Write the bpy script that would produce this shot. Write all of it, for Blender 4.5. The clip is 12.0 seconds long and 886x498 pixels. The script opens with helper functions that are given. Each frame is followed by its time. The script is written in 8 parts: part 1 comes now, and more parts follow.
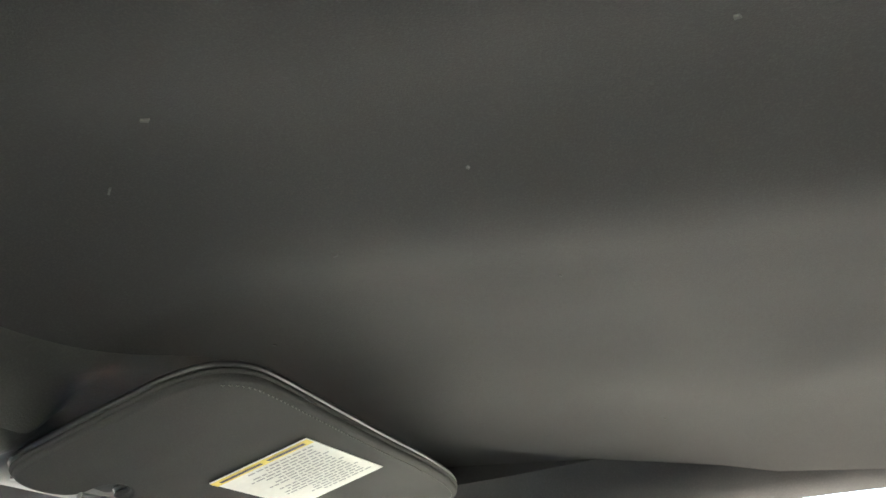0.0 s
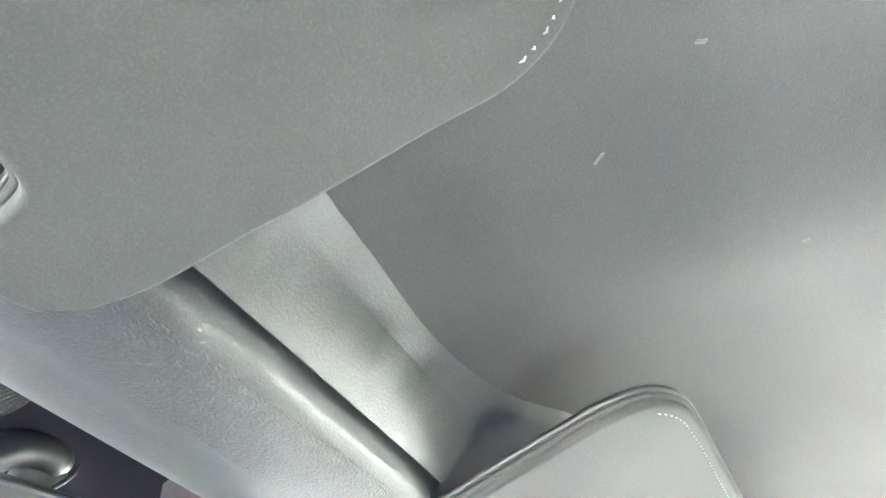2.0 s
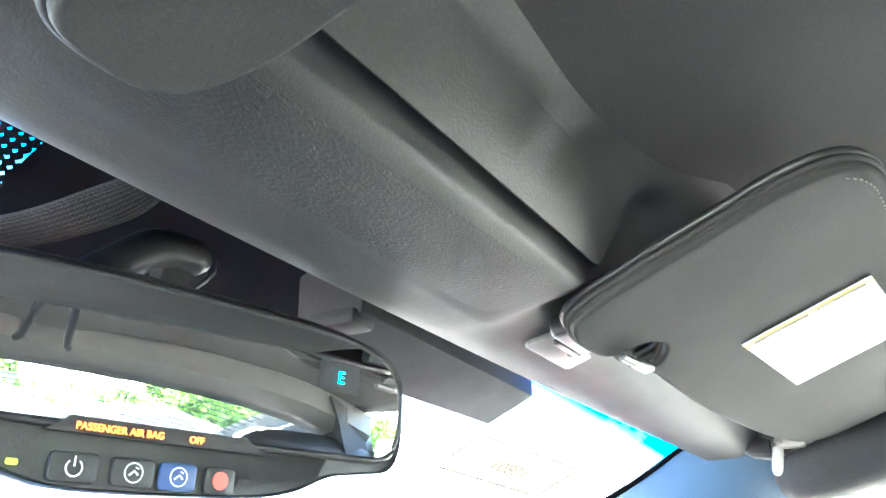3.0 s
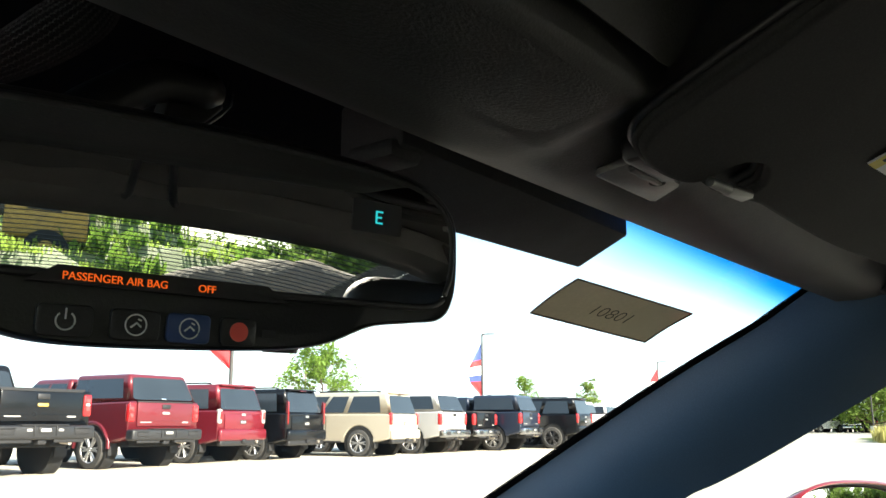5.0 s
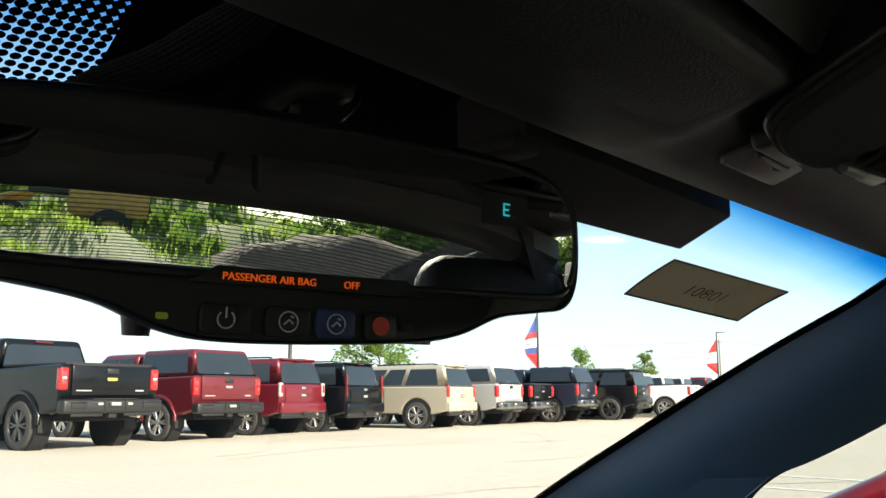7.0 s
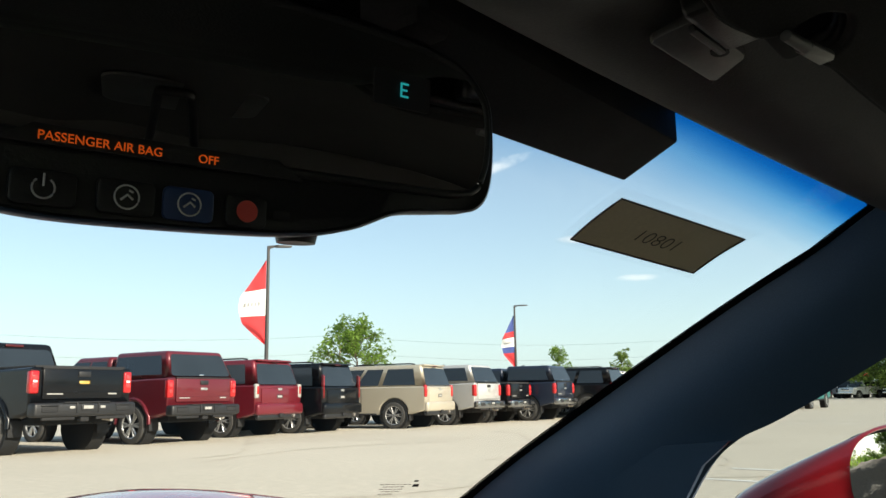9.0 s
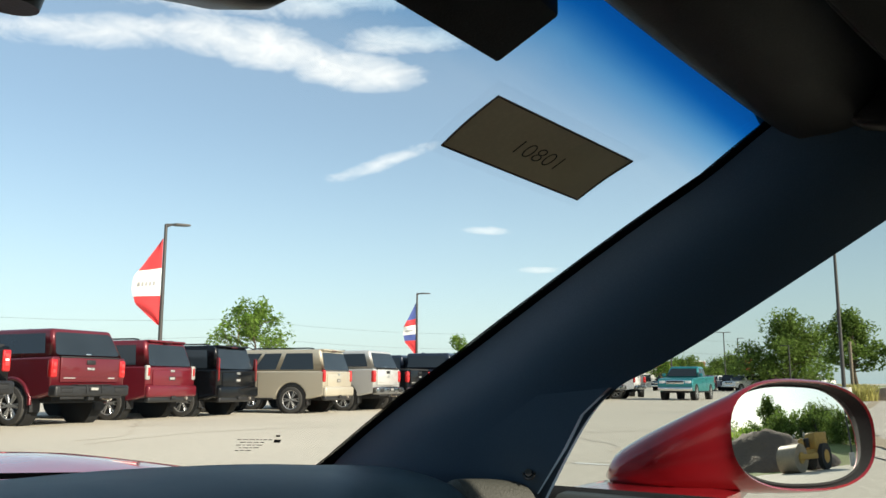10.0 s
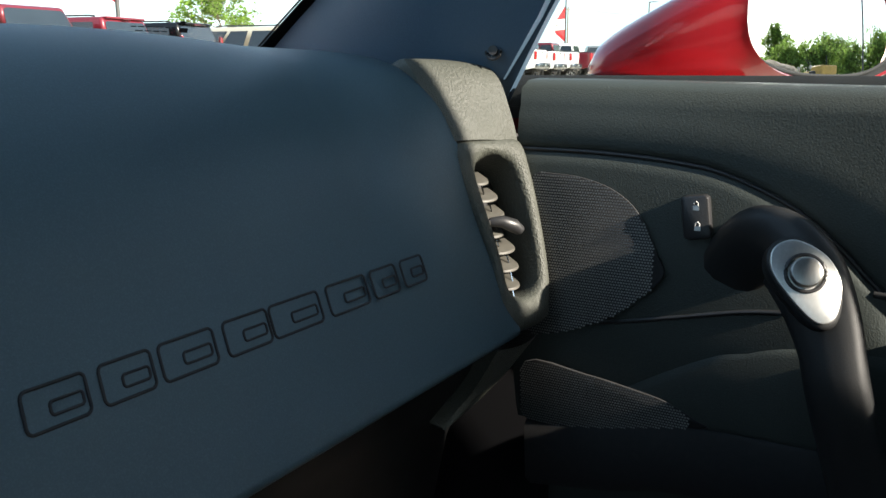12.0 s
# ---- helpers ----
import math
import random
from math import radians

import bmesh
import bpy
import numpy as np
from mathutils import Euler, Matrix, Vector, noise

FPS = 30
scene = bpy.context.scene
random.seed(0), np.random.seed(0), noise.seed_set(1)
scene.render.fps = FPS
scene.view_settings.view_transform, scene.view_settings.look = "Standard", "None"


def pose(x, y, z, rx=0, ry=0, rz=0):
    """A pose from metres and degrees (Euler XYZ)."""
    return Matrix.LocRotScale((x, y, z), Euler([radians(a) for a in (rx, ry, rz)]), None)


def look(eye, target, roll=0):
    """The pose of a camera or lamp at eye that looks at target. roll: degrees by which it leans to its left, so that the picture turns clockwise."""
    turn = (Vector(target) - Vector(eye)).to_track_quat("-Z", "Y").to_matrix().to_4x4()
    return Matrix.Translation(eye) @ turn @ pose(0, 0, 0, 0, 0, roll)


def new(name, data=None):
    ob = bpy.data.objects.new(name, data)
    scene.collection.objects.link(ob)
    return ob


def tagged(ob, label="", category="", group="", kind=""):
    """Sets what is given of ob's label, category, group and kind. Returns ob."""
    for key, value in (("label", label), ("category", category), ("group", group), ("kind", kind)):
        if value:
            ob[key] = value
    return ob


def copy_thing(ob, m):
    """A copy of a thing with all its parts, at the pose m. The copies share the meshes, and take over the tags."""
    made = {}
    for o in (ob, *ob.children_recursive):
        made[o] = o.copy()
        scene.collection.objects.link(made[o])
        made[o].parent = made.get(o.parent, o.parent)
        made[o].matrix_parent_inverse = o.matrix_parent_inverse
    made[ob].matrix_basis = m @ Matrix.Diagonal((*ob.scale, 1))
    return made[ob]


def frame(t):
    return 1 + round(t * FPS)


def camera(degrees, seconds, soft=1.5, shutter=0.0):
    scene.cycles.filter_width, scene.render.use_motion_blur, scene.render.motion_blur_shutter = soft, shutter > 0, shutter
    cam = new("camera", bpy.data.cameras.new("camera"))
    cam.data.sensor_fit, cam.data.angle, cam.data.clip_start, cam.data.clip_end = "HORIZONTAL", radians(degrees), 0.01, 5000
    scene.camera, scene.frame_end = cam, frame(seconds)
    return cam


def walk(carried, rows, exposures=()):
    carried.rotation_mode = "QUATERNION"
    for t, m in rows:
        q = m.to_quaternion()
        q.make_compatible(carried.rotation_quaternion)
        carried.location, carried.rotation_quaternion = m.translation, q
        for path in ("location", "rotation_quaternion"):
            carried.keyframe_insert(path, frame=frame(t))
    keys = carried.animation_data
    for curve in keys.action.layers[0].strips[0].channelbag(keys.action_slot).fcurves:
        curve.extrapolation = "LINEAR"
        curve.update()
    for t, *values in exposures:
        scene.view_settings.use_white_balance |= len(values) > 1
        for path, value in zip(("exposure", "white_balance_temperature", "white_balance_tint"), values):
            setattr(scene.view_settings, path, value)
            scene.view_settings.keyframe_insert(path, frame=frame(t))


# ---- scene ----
cam = camera(55.7, 12.0)
PATH = [
    (0, (-0.27, 0.044, 1.03), (1.492, 0.551, 1.829), 1.0),
    (0.5, (-0.276, 0.084, 1.013), (1.424, 0.531, 1.967), 0.0),
    (1, (-0.283, 0.134, 0.992), (1.345, 0.538, 2.081), -1.2),
    (1.5, (-0.283, 0.177, 0.979), (1.275, 0.673, 2.131), -0.4),
    (2, (-0.249, 0.251, 0.97), (1.257, 0.82, 2.156), -0.6),
    (2.5, (-0.222, 0.279, 0.971), (1.291, 1.012, 2.055), 0.0),
    (3, (-0.222, 0.285, 0.987), (1.409, 1.169, 1.732), -0.3),
    (3.5, (-0.226, 0.295, 0.991), (1.396, 1.282, 1.618), -0.4),
    (5.5, (-0.141, 0.279, 0.998), (1.366, 1.543, 1.361), 0.2),
    (6, (-0.144, 0.288, 1.006), (1.328, 1.596, 1.357), 0.1),
    (6.5, (-0.164, 0.285, 1.011), (1.293, 1.613, 1.349), 0.4),
    (7, (-0.179, 0.302, 1.001), (1.291, 1.614, 1.345), -0.2),
    (9, (-0.118, 0.313, 0.967), (1.387, 1.584, 1.312), -0.9),
    (9.5, (-0.058, 0.318, 0.941), (1.457, 1.579, 1.285), -0.2),
    (10, (-0.033, 0.339, 0.926), (1.612, 1.433, 1.241), 0.1),
    (10.5, (-0.003, 0.358, 0.936), (1.71, 1.374, 1.125), -0.1),
    (11, (0.029, 0.314, 0.896), (1.75, 1.331, 0.912), 0.1),
    (11.5, (0.098, 0.37, 0.843), (1.812, 1.382, 0.649), 0.3),
    (12, (0.12, 0.413, 0.834), (1.778, 1.445, 0.402), -0.3),
]
EXPOSURES = [(0.0, 5.2, 6250, 10), (0.5, 6.2, 6200, 10), (1.0, 7.1, 6100, 10), (1.5, 7.72, 5900, 10), (2.0, 7.9, 5750, 10), (2.5, 7.62, 5550, 10), (2.8, 7.1, 5600, 10),
             (3.2, 5.8, 5850, 10), (3.7, 4.3, 6200, 10), (5.3, 1.8, 6600, 10), (6.0, 1.35, 6700, 10), (7.2, 1.3, 6700, 10), (8.8, 0.84, 6650, 10), (9.5, 0.82, 6650, 10), (10.5, 0.66, 6650, 10), (11.1, 0.80, 6400, 10), (11.5, 0.98, 6400, 10), (12.0, 1.9, 6400, 10)]
walk(cam, [(t, look(eye, target, roll)) for t, eye, target, roll in PATH], EXPOSURES)
MIRROR_TILT = -0.088
MIRROR_YAW = -0.245

# ---- world, sun, exposure ----
SUN_AZ, SUN_EL = 180.5, 26.0          # degrees clockwise from +y, degrees above the horizon
to_sun = Vector((math.sin(radians(SUN_AZ)) * math.cos(radians(SUN_EL)),
                 math.cos(radians(SUN_AZ)) * math.cos(radians(SUN_EL)), math.sin(radians(SUN_EL))))
world = bpy.data.worlds.new("sky")
scene.world = world
world.use_nodes = True
wt = world.node_tree
wt.nodes.clear()


def wnode(kind, **props):
    n = wt.nodes.new(kind)
    for k, v in props.items():
        n.inputs[k].default_value = v
    return n


sky = wt.nodes.new("ShaderNodeTexSky")
sky.sky_type = "NISHITA"
sky.sun_disc = False
sky.sun_elevation = radians(SUN_EL)
sky.sun_rotation = radians(SUN_AZ)
sky.air_density, sky.dust_density, sky.ozone_density = 1.0, 1.2, 1.8


def wmath(op, a, b=None, clamp=False):
    n = wt.nodes.new("ShaderNodeMath")
    n.operation, n.use_clamp = op, clamp
    for i, v in enumerate((a, b)):
        if v is None:
            continue
        if isinstance(v, (int, float)):
            n.inputs[i].default_value = v
        else:
            wt.links.new(v, n.inputs[i])
    return n.outputs[0]


def wdot(vec, d):
    n = wt.nodes.new("ShaderNodeVectorMath")
    n.operation = "DOT_PRODUCT"
    wt.links.new(vec, n.inputs[0])
    n.inputs[1].default_value = d
    return n.outputs["Value"]


tc = wt.nodes.new("ShaderNodeTexCoord")
way = tc.outputs["Generated"]
puff = wnode("ShaderNodeTexNoise", Scale=22.0, Detail=9.0, Roughness=0.66, Distortion=0.4)
puff_map = wt.nodes.new("ShaderNodeMapping")
puff_map.inputs["Scale"].default_value = (1.0, 1.0, 2.2)
wt.links.new(way, puff_map.inputs["Vector"])
wt.links.new(puff_map.outputs[0], puff.inputs["Vector"])
# clouds: azimuth (clockwise from +y), elevation, half width, half height, lean, strength
CLOUDS = [(50.0, 20.9, 6.5, 1.7, -0.05, 1.0), (43.0, 22.2, 9.0, 2.0, -0.10, 1.0), (33.0, 21.9, 8.5, 1.5, 0.12, 0.85), (53.5, 23.0, 7.0, 1.3, 0.05, 0.8),
          (46.0, 26.0, 14.0, 2.4, 0.1, 0.95), (51.8, 14.8, 5.6, 0.75, 0.36, 0.75), (59.3, 10.3, 2.3, 0.42, -0.05, 0.85), (63.0, 7.6, 2.2, 0.34, 0.0, 0.60),
          (22.5, 12.8, 2.6, 0.55, 0.08, 0.8), (5.0, 16.0, 8.0, 2.0, 0.0, 0.8), (120.0, 22.0, 9.0, 3.0, 0.1, 0.8),
          (160.0, 30.0, 14.0, 5.0, 0.1, 0.8), (230.0, 26.0, 14.0, 4.0, 0.0, 0.8), (300.0, 24.0, 14.0, 4.0, 0.1, 0.8)]
cover = None
for az, el, hw, hh, lean, power in CLOUDS:
    az, el = radians(az), radians(el)
    ahead = Vector((math.sin(az) * math.cos(el), math.cos(az) * math.cos(el), math.sin(el)))
    right = Vector((math.cos(az), -math.sin(az), 0))
    above = right.cross(ahead)
    r2 = right * math.cos(lean) + above * math.sin(lean)
    a2 = above * math.cos(lean) - right * math.sin(lean)
    a = wmath("DIVIDE", wdot(way, r2), math.sin(radians(hw)))
    b = wmath("DIVIDE", wdot(way, a2), math.sin(radians(hh)))
    q = wmath("ADD", wmath("MULTIPLY", a, a), wmath("MULTIPLY", b, b))
    m = wmath("MULTIPLY", wmath("SUBTRACT", 1.0, q, True), power)
    front = wmath("GREATER_THAN", wdot(way, ahead), 0.5)
    m = wmath("MULTIPLY", m, front)
    cover = m if cover is None else wmath("MAXIMUM", cover, m)
shape = wmath("SUBTRACT", wmath("ADD", wmath("MULTIPLY", cover, 1.1), wmath("MULTIPLY", puff.outputs["Fac"], 1.3)), 1.02)
shape = wmath("MULTIPLY", shape, 1.25, True)
shape = wmath("MULTIPLY", shape, wmath("GREATER_THAN", cover, 0.001))
white = wnode("ShaderNodeMix")
white.data_type = "RGBA"
wt.links.new(wmath("MULTIPLY", shape, 0.8), white.inputs["Factor"])
haze = wnode("ShaderNodeMix")
haze.data_type = "RGBA"
low_sky = wmath("SUBTRACT", 1.0, wmath("MULTIPLY", wdot(way, (0, 0, 1)), 3.2, True), True)
wt.links.new(wmath("ADD", wmath("MULTIPLY", wmath("POWER", low_sky, 1.6), 0.42), 0.17), haze.inputs["Factor"])
wt.links.new(sky.outputs[0], haze.inputs["A"])
haze.inputs["B"].default_value = (5.4, 7.0, 7.6, 1)
wt.links.new(haze.outputs["Result"], white.inputs["A"])
white.inputs["B"].default_value = (8.2, 8.0, 7.8, 1)
bg = wnode("ShaderNodeBackground", Strength=0.100)
wout = wt.nodes.new("ShaderNodeOutputWorld")
wt.links.new(white.outputs["Result"], bg.inputs[0])
wt.links.new(bg.outputs[0], wout.inputs[0])

sun = new("sun", bpy.data.lights.new("sun", "SUN"))
sun.data.energy, sun.data.angle, sun.data.color = 5.0, radians(0.55), (1.0, 0.90, 0.76)
sun.matrix_world = look(to_sun * 60, (0, 0, 0))


# ---- materials ----


def material(name, color, rough=0.6, metal=0.0, grain=0.0, grain_scale=200.0, bump=0.0, bump_scale=300.0, spread=0.0,
             spread_scale=6.0, second=None, coat=0.0, specular=0.5, vary=0.0, stretch=(1, 1, 1), distance=0.002, sheen=0.0):
    """A procedural surface: base colour, large stains (spread), fine grain, bump."""
    m = bpy.data.materials.new(name)
    m.use_nodes = True
    t = m.node_tree
    p = t.nodes["Principled BSDF"]
    p.inputs["Roughness"].default_value = rough
    p.inputs["Metallic"].default_value = metal
    p.inputs["Coat Weight"].default_value = coat
    p.inputs["Coat Roughness"].default_value = 0.04
    p.inputs["Specular IOR Level"].default_value = specular
    p.inputs["Sheen Weight"].default_value = sheen
    tcn = t.nodes.new("ShaderNodeTexCoord")
    mp = t.nodes.new("ShaderNodeMapping")
    mp.inputs["Scale"].default_value = stretch
    t.links.new(tcn.outputs["Object"], mp.inputs["Vector"])
    c = t.nodes.new("ShaderNodeRGB")
    c.outputs[0].default_value = (*color, 1)
    out = c.outputs[0]

    def noise_fac(scale, detail=4.0):
        n = t.nodes.new("ShaderNodeTexNoise")
        n.inputs["Scale"].default_value = scale
        n.inputs["Detail"].default_value = detail
        t.links.new(mp.outputs[0], n.inputs["Vector"])
        return n.outputs["Fac"]

    def mixed(fac, a, b_color, lo, hi, amount):
        r = t.nodes.new("ShaderNodeMapRange")
        r.inputs["From Min"].default_value, r.inputs["From Max"].default_value = lo, hi
        r.inputs["To Max"].default_value = amount
        t.links.new(fac, r.inputs["Value"])
        x = t.nodes.new("ShaderNodeMix")
        x.data_type = "RGBA"
        t.links.new(r.outputs[0], x.inputs["Factor"])
        t.links.new(a, x.inputs["A"])
        x.inputs["B"].default_value = (*b_color, 1)
        return x.outputs["Result"]

    if spread:
        other = second or tuple(v * 0.55 for v in color)
        out = mixed(noise_fac(spread_scale), out, other, 0.38, 0.68, spread)
    if grain:
        out = mixed(noise_fac(grain_scale, 2.0), out, tuple(min(1, v * 1.6 + 0.01) for v in color), 0.45, 0.75, grain)
        rr = t.nodes.new("ShaderNodeMapRange")
        rr.inputs["To Min"].default_value, rr.inputs["To Max"].default_value = max(0.02, rough - 0.12), min(1, rough + 0.12)
        t.links.new(noise_fac(spread_scale * 2.3), rr.inputs["Value"])
        t.links.new(rr.outputs[0], p.inputs["Roughness"])
    if vary:
        info = t.nodes.new("ShaderNodeNewGeometry")
        hs = t.nodes.new("ShaderNodeHueSaturation")
        r = t.nodes.new("ShaderNodeMapRange")
        r.inputs["To Min"].default_value, r.inputs["To Max"].default_value = 1 - vary, 1 + vary
        t.links.new(info.outputs["Random Per Island"], r.inputs["Value"])
        t.links.new(r.outputs[0], hs.inputs["Value"])
        t.links.new(out, hs.inputs["Color"])
        out = hs.outputs[0]
    t.links.new(out, p.inputs["Base Color"])
    if bump:
        n = t.nodes.new("ShaderNodeTexVoronoi") if bump_scale < 0 else t.nodes.new("ShaderNodeTexNoise")
        n.inputs["Scale"].default_value = abs(bump_scale)
        t.links.new(mp.outputs[0], n.inputs["Vector"])
        b = t.nodes.new("ShaderNodeBump")
        b.inputs["Strength"].default_value = bump
        b.inputs["Distance"].default_value = distance
        t.links.new(n.outputs["Distance"] if bump_scale < 0 else n.outputs["Fac"], b.inputs["Height"])
        t.links.new(b.outputs[0], p.inputs["Normal"])
    return m


def glow(name, color, strength):
    m = bpy.data.materials.new(name)
    m.use_nodes = True
    p = m.node_tree.nodes["Principled BSDF"]
    p.inputs["Base Color"].default_value = (*color, 1)
    p.inputs["Emission Color"].default_value = (*color, 1)
    p.inputs["Emission Strength"].default_value = strength
    return m


def pane(name, tint=(0.96, 0.98, 0.97), gloss=0.05, rough=0.0, band=None):
    """Thin glass: clear, with a mirror layer that grows at a slant; band = (centre y, ...) shades the top blue."""
    m = bpy.data.materials.new(name)
    m.use_nodes = True
    t = m.node_tree
    t.nodes.clear()
    o = t.nodes.new("ShaderNodeOutputMaterial")
    tr = t.nodes.new("ShaderNodeBsdfTransparent")
    tr.inputs[0].default_value = (*tint, 1)
    gl = t.nodes.new("ShaderNodeBsdfGlossy")
    gl.inputs["Roughness"].default_value = rough
    lw = t.nodes.new("ShaderNodeLayerWeight")
    lw.inputs["Blend"].default_value = 0.5
    pw = t.nodes.new("ShaderNodeMath")
    pw.operation = "POWER"
    t.links.new(lw.outputs["Facing"], pw.inputs[0])
    pw.inputs[1].default_value = 5.0
    fr = t.nodes.new("ShaderNodeMath")
    fr.operation = "MULTIPLY_ADD"
    t.links.new(pw.outputs[0], fr.inputs[0])
    fr.inputs[1].default_value, fr.inputs[2].default_value = 8 * gloss, 0.2 * gloss
    mx = t.nodes.new("ShaderNodeMixShader")
    t.links.new(fr.outputs[0], mx.inputs[0])
    t.links.new(tr.outputs[0], mx.inputs[1])
    t.links.new(gl.outputs[0], mx.inputs[2])
    t.links.new(mx.outputs[0], o.inputs[0])
    if band:
        at = t.nodes.new("ShaderNodeAttribute")
        at.attribute_name = "band"
        cr = t.nodes.new("ShaderNodeValToRGB")
        e = cr.color_ramp.elements
        e[0].position, e[0].color = 0.0, (*tint, 1)
        e[1].position, e[1].color = 1.0, (0.004, 0.28, 0.56, 1)
        mid = e.new(0.35)
        mid.color = (0.50, 0.75, 0.89, 1)
        mid2 = e.new(0.6)
        mid2.color = (0.05, 0.43, 0.74, 1)
        t.links.new(at.outputs["Fac"], cr.inputs[0])
        t.links.new(cr.outputs[0], tr.inputs[0])
    return m


HEADLINER = material("headliner_cloth", (0.0305, 0.0302, 0.0297), 0.92, grain=0.35, grain_scale=900, bump=0.15, bump_scale=1400,
                     spread=0.35, spread_scale=5, second=(0.033, 0.032, 0.0315), sheen=0.03, specular=0.2)
VINYL = material("grained_black_vinyl", (0.070, 0.070, 0.067), 0.52, grain=0.2, grain_scale=700, bump=0.45, bump_scale=520,
                 spread=0.3, spread_scale=7, specular=0.42, stretch=(1.0, 2.2, 1.6), distance=0.0012)
VINYL_SOFT = material("soft_header_vinyl", (0.084, 0.084, 0.080), 0.5, grain=0.25, grain_scale=700, bump=0.2, bump_scale=900,
                      spread=0.3, spread_scale=8, specular=0.4, distance=0.001)
VISOR_SKIN = material("visor_vinyl", (0.036, 0.0356, 0.0345), 0.8, grain=0.3, grain_scale=1100, bump=0.15, bump_scale=1300,
                      spread=0.25, spread_scale=9, specular=0.08, distance=0.001)
# the blue in this dash colour stands for sky reflected through the windscreen
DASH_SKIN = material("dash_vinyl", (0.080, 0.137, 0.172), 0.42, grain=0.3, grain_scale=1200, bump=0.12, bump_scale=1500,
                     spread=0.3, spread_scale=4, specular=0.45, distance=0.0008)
TRIM_SKIN = material("olive_grey_vinyl", (0.047, 0.050, 0.041), 0.58, grain=0.3, grain_scale=800, bump=0.9, bump_scale=430,
                     spread=0.25, spread_scale=9, specular=0.4, stretch=(2.4, 1.0, 1.0), distance=0.0012)
DOOR_SKIN = material("door_vinyl", (0.034, 0.041, 0.037), 0.58, grain=0.3, grain_scale=1000, bump=0.3, bump_scale=900,
                     spread=0.3, spread_scale=6, specular=0.35, distance=0.001)
# pillar blue: sky light put into the base colour of dark trim
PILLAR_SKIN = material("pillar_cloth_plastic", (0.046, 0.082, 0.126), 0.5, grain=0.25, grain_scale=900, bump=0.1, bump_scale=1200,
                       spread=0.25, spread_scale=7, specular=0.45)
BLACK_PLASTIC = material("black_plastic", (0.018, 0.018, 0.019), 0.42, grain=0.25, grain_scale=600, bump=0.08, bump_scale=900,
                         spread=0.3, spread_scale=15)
MATT_PLASTIC = material("matt_grey_black_plastic", (0.030, 0.030, 0.031), 0.72, grain=0.25, grain_scale=600, bump=0.1, bump_scale=900, spread=0.3, spread_scale=15, specular=0.18)
BRAID = material("black_braid", (0.007, 0.007, 0.008), 0.85, grain=0.5, grain_scale=900, bump=0.6, bump_scale=700, specular=0.12, stretch=(1, 3, 1))
BRAID_FINE = material("grey_braid_strand", (0.018, 0.0175, 0.0175), 0.8, grain=0.5, grain_scale=900, bump=0.6, bump_scale=900, specular=0.15)
GLOSS_BLACK = material("gloss_black_plastic", (0.009, 0.009, 0.010), 0.5, specular=0.3, grain=0.15, grain_scale=600, spread=0.2, spread_scale=15)
GRILLE_METAL = material("grey_grille_mesh", (0.12, 0.117, 0.105), 0.5, grain=0.3, grain_scale=400, spread=0.3, spread_scale=15)
HANDLE_SKIN = material("smooth_black_vinyl", (0.014, 0.0145, 0.015), 0.5, grain=0.2, grain_scale=900, bump=0.06, bump_scale=1200, spread=0.3, spread_scale=9, specular=0.35)
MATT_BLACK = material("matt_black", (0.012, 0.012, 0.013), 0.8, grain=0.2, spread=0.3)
RUBBER = material("rubber", (0.016, 0.016, 0.017), 0.75, grain=0.25, grain_scale=60, spread=0.4, spread_scale=12)
CARPET = material("black_carpet", (0.012, 0.012, 0.013), 0.95, grain=0.5, grain_scale=500, bump=0.6, bump_scale=600)
LEATHER = material("black_seat_leather", (0.018, 0.018, 0.019), 0.6, specular=0.25, grain=0.2, bump=0.3, bump_scale=500, spread=0.3)
THREAD = material("pale_thread", (0.13, 0.127, 0.12), 0.8, grain=0.3)
METAL = material("brushed_metal", (0.34, 0.335, 0.32), 0.38, 1.0, grain=0.2, grain_scale=300, bump=0.08, bump_scale=500, stretch=(1, 8, 1))
SATIN = material("satin_silver", (0.55, 0.55, 0.53), 0.36, 0.85, grain=0.2, grain_scale=500)
CHROME = material("chrome", (0.75, 0.75, 0.76), 0.08, 1.0, grain=0.1, spread=0.15)
GUNMETAL = material("dull_gunmetal", (0.16, 0.16, 0.155), 0.45, 0.7, grain=0.2, grain_scale=300)
SLAT_SKIN = material("dark_olive_slat", (0.060, 0.057, 0.048), 0.55, grain=0.2, spread=0.2, spread_scale=20)
GREY_PLASTIC = material("pale_grey_plastic", (0.33, 0.32, 0.30), 0.45, grain=0.2, spread=0.2)
PAPER = material("paper", (0.74, 0.73, 0.68), 0.8, grain=0.15, spread=0.1)
YELLOW_INK = material("yellow_ink", (0.62, 0.50, 0.06), 0.6, grain=0.2)
GREY_INK = material("grey_ink", (0.30, 0.30, 0.30), 0.7)
BLACK_INK = material("black_ink", (0.015, 0.015, 0.018), 0.7)
CARD = material("tan_card", (0.60, 0.52, 0.40), 0.85, grain=0.2, grain_scale=300, spread=0.2, spread_scale=20)
card_tree = CARD.node_tree
card_thin = card_tree.nodes.new("ShaderNodeBsdfTranslucent")
card_thin.inputs[0].default_value = (0.62, 0.50, 0.34, 1)
card_mix = card_tree.nodes.new("ShaderNodeMixShader")
card_mix.inputs[0].default_value = 0.42
card_tree.links.new(card_tree.nodes["Principled BSDF"].outputs[0], card_mix.inputs[1])
card_tree.links.new(card_thin.outputs[0], card_mix.inputs[2])
card_tree.links.new(card_mix.outputs[0], card_tree.nodes["Material Output"].inputs[0])
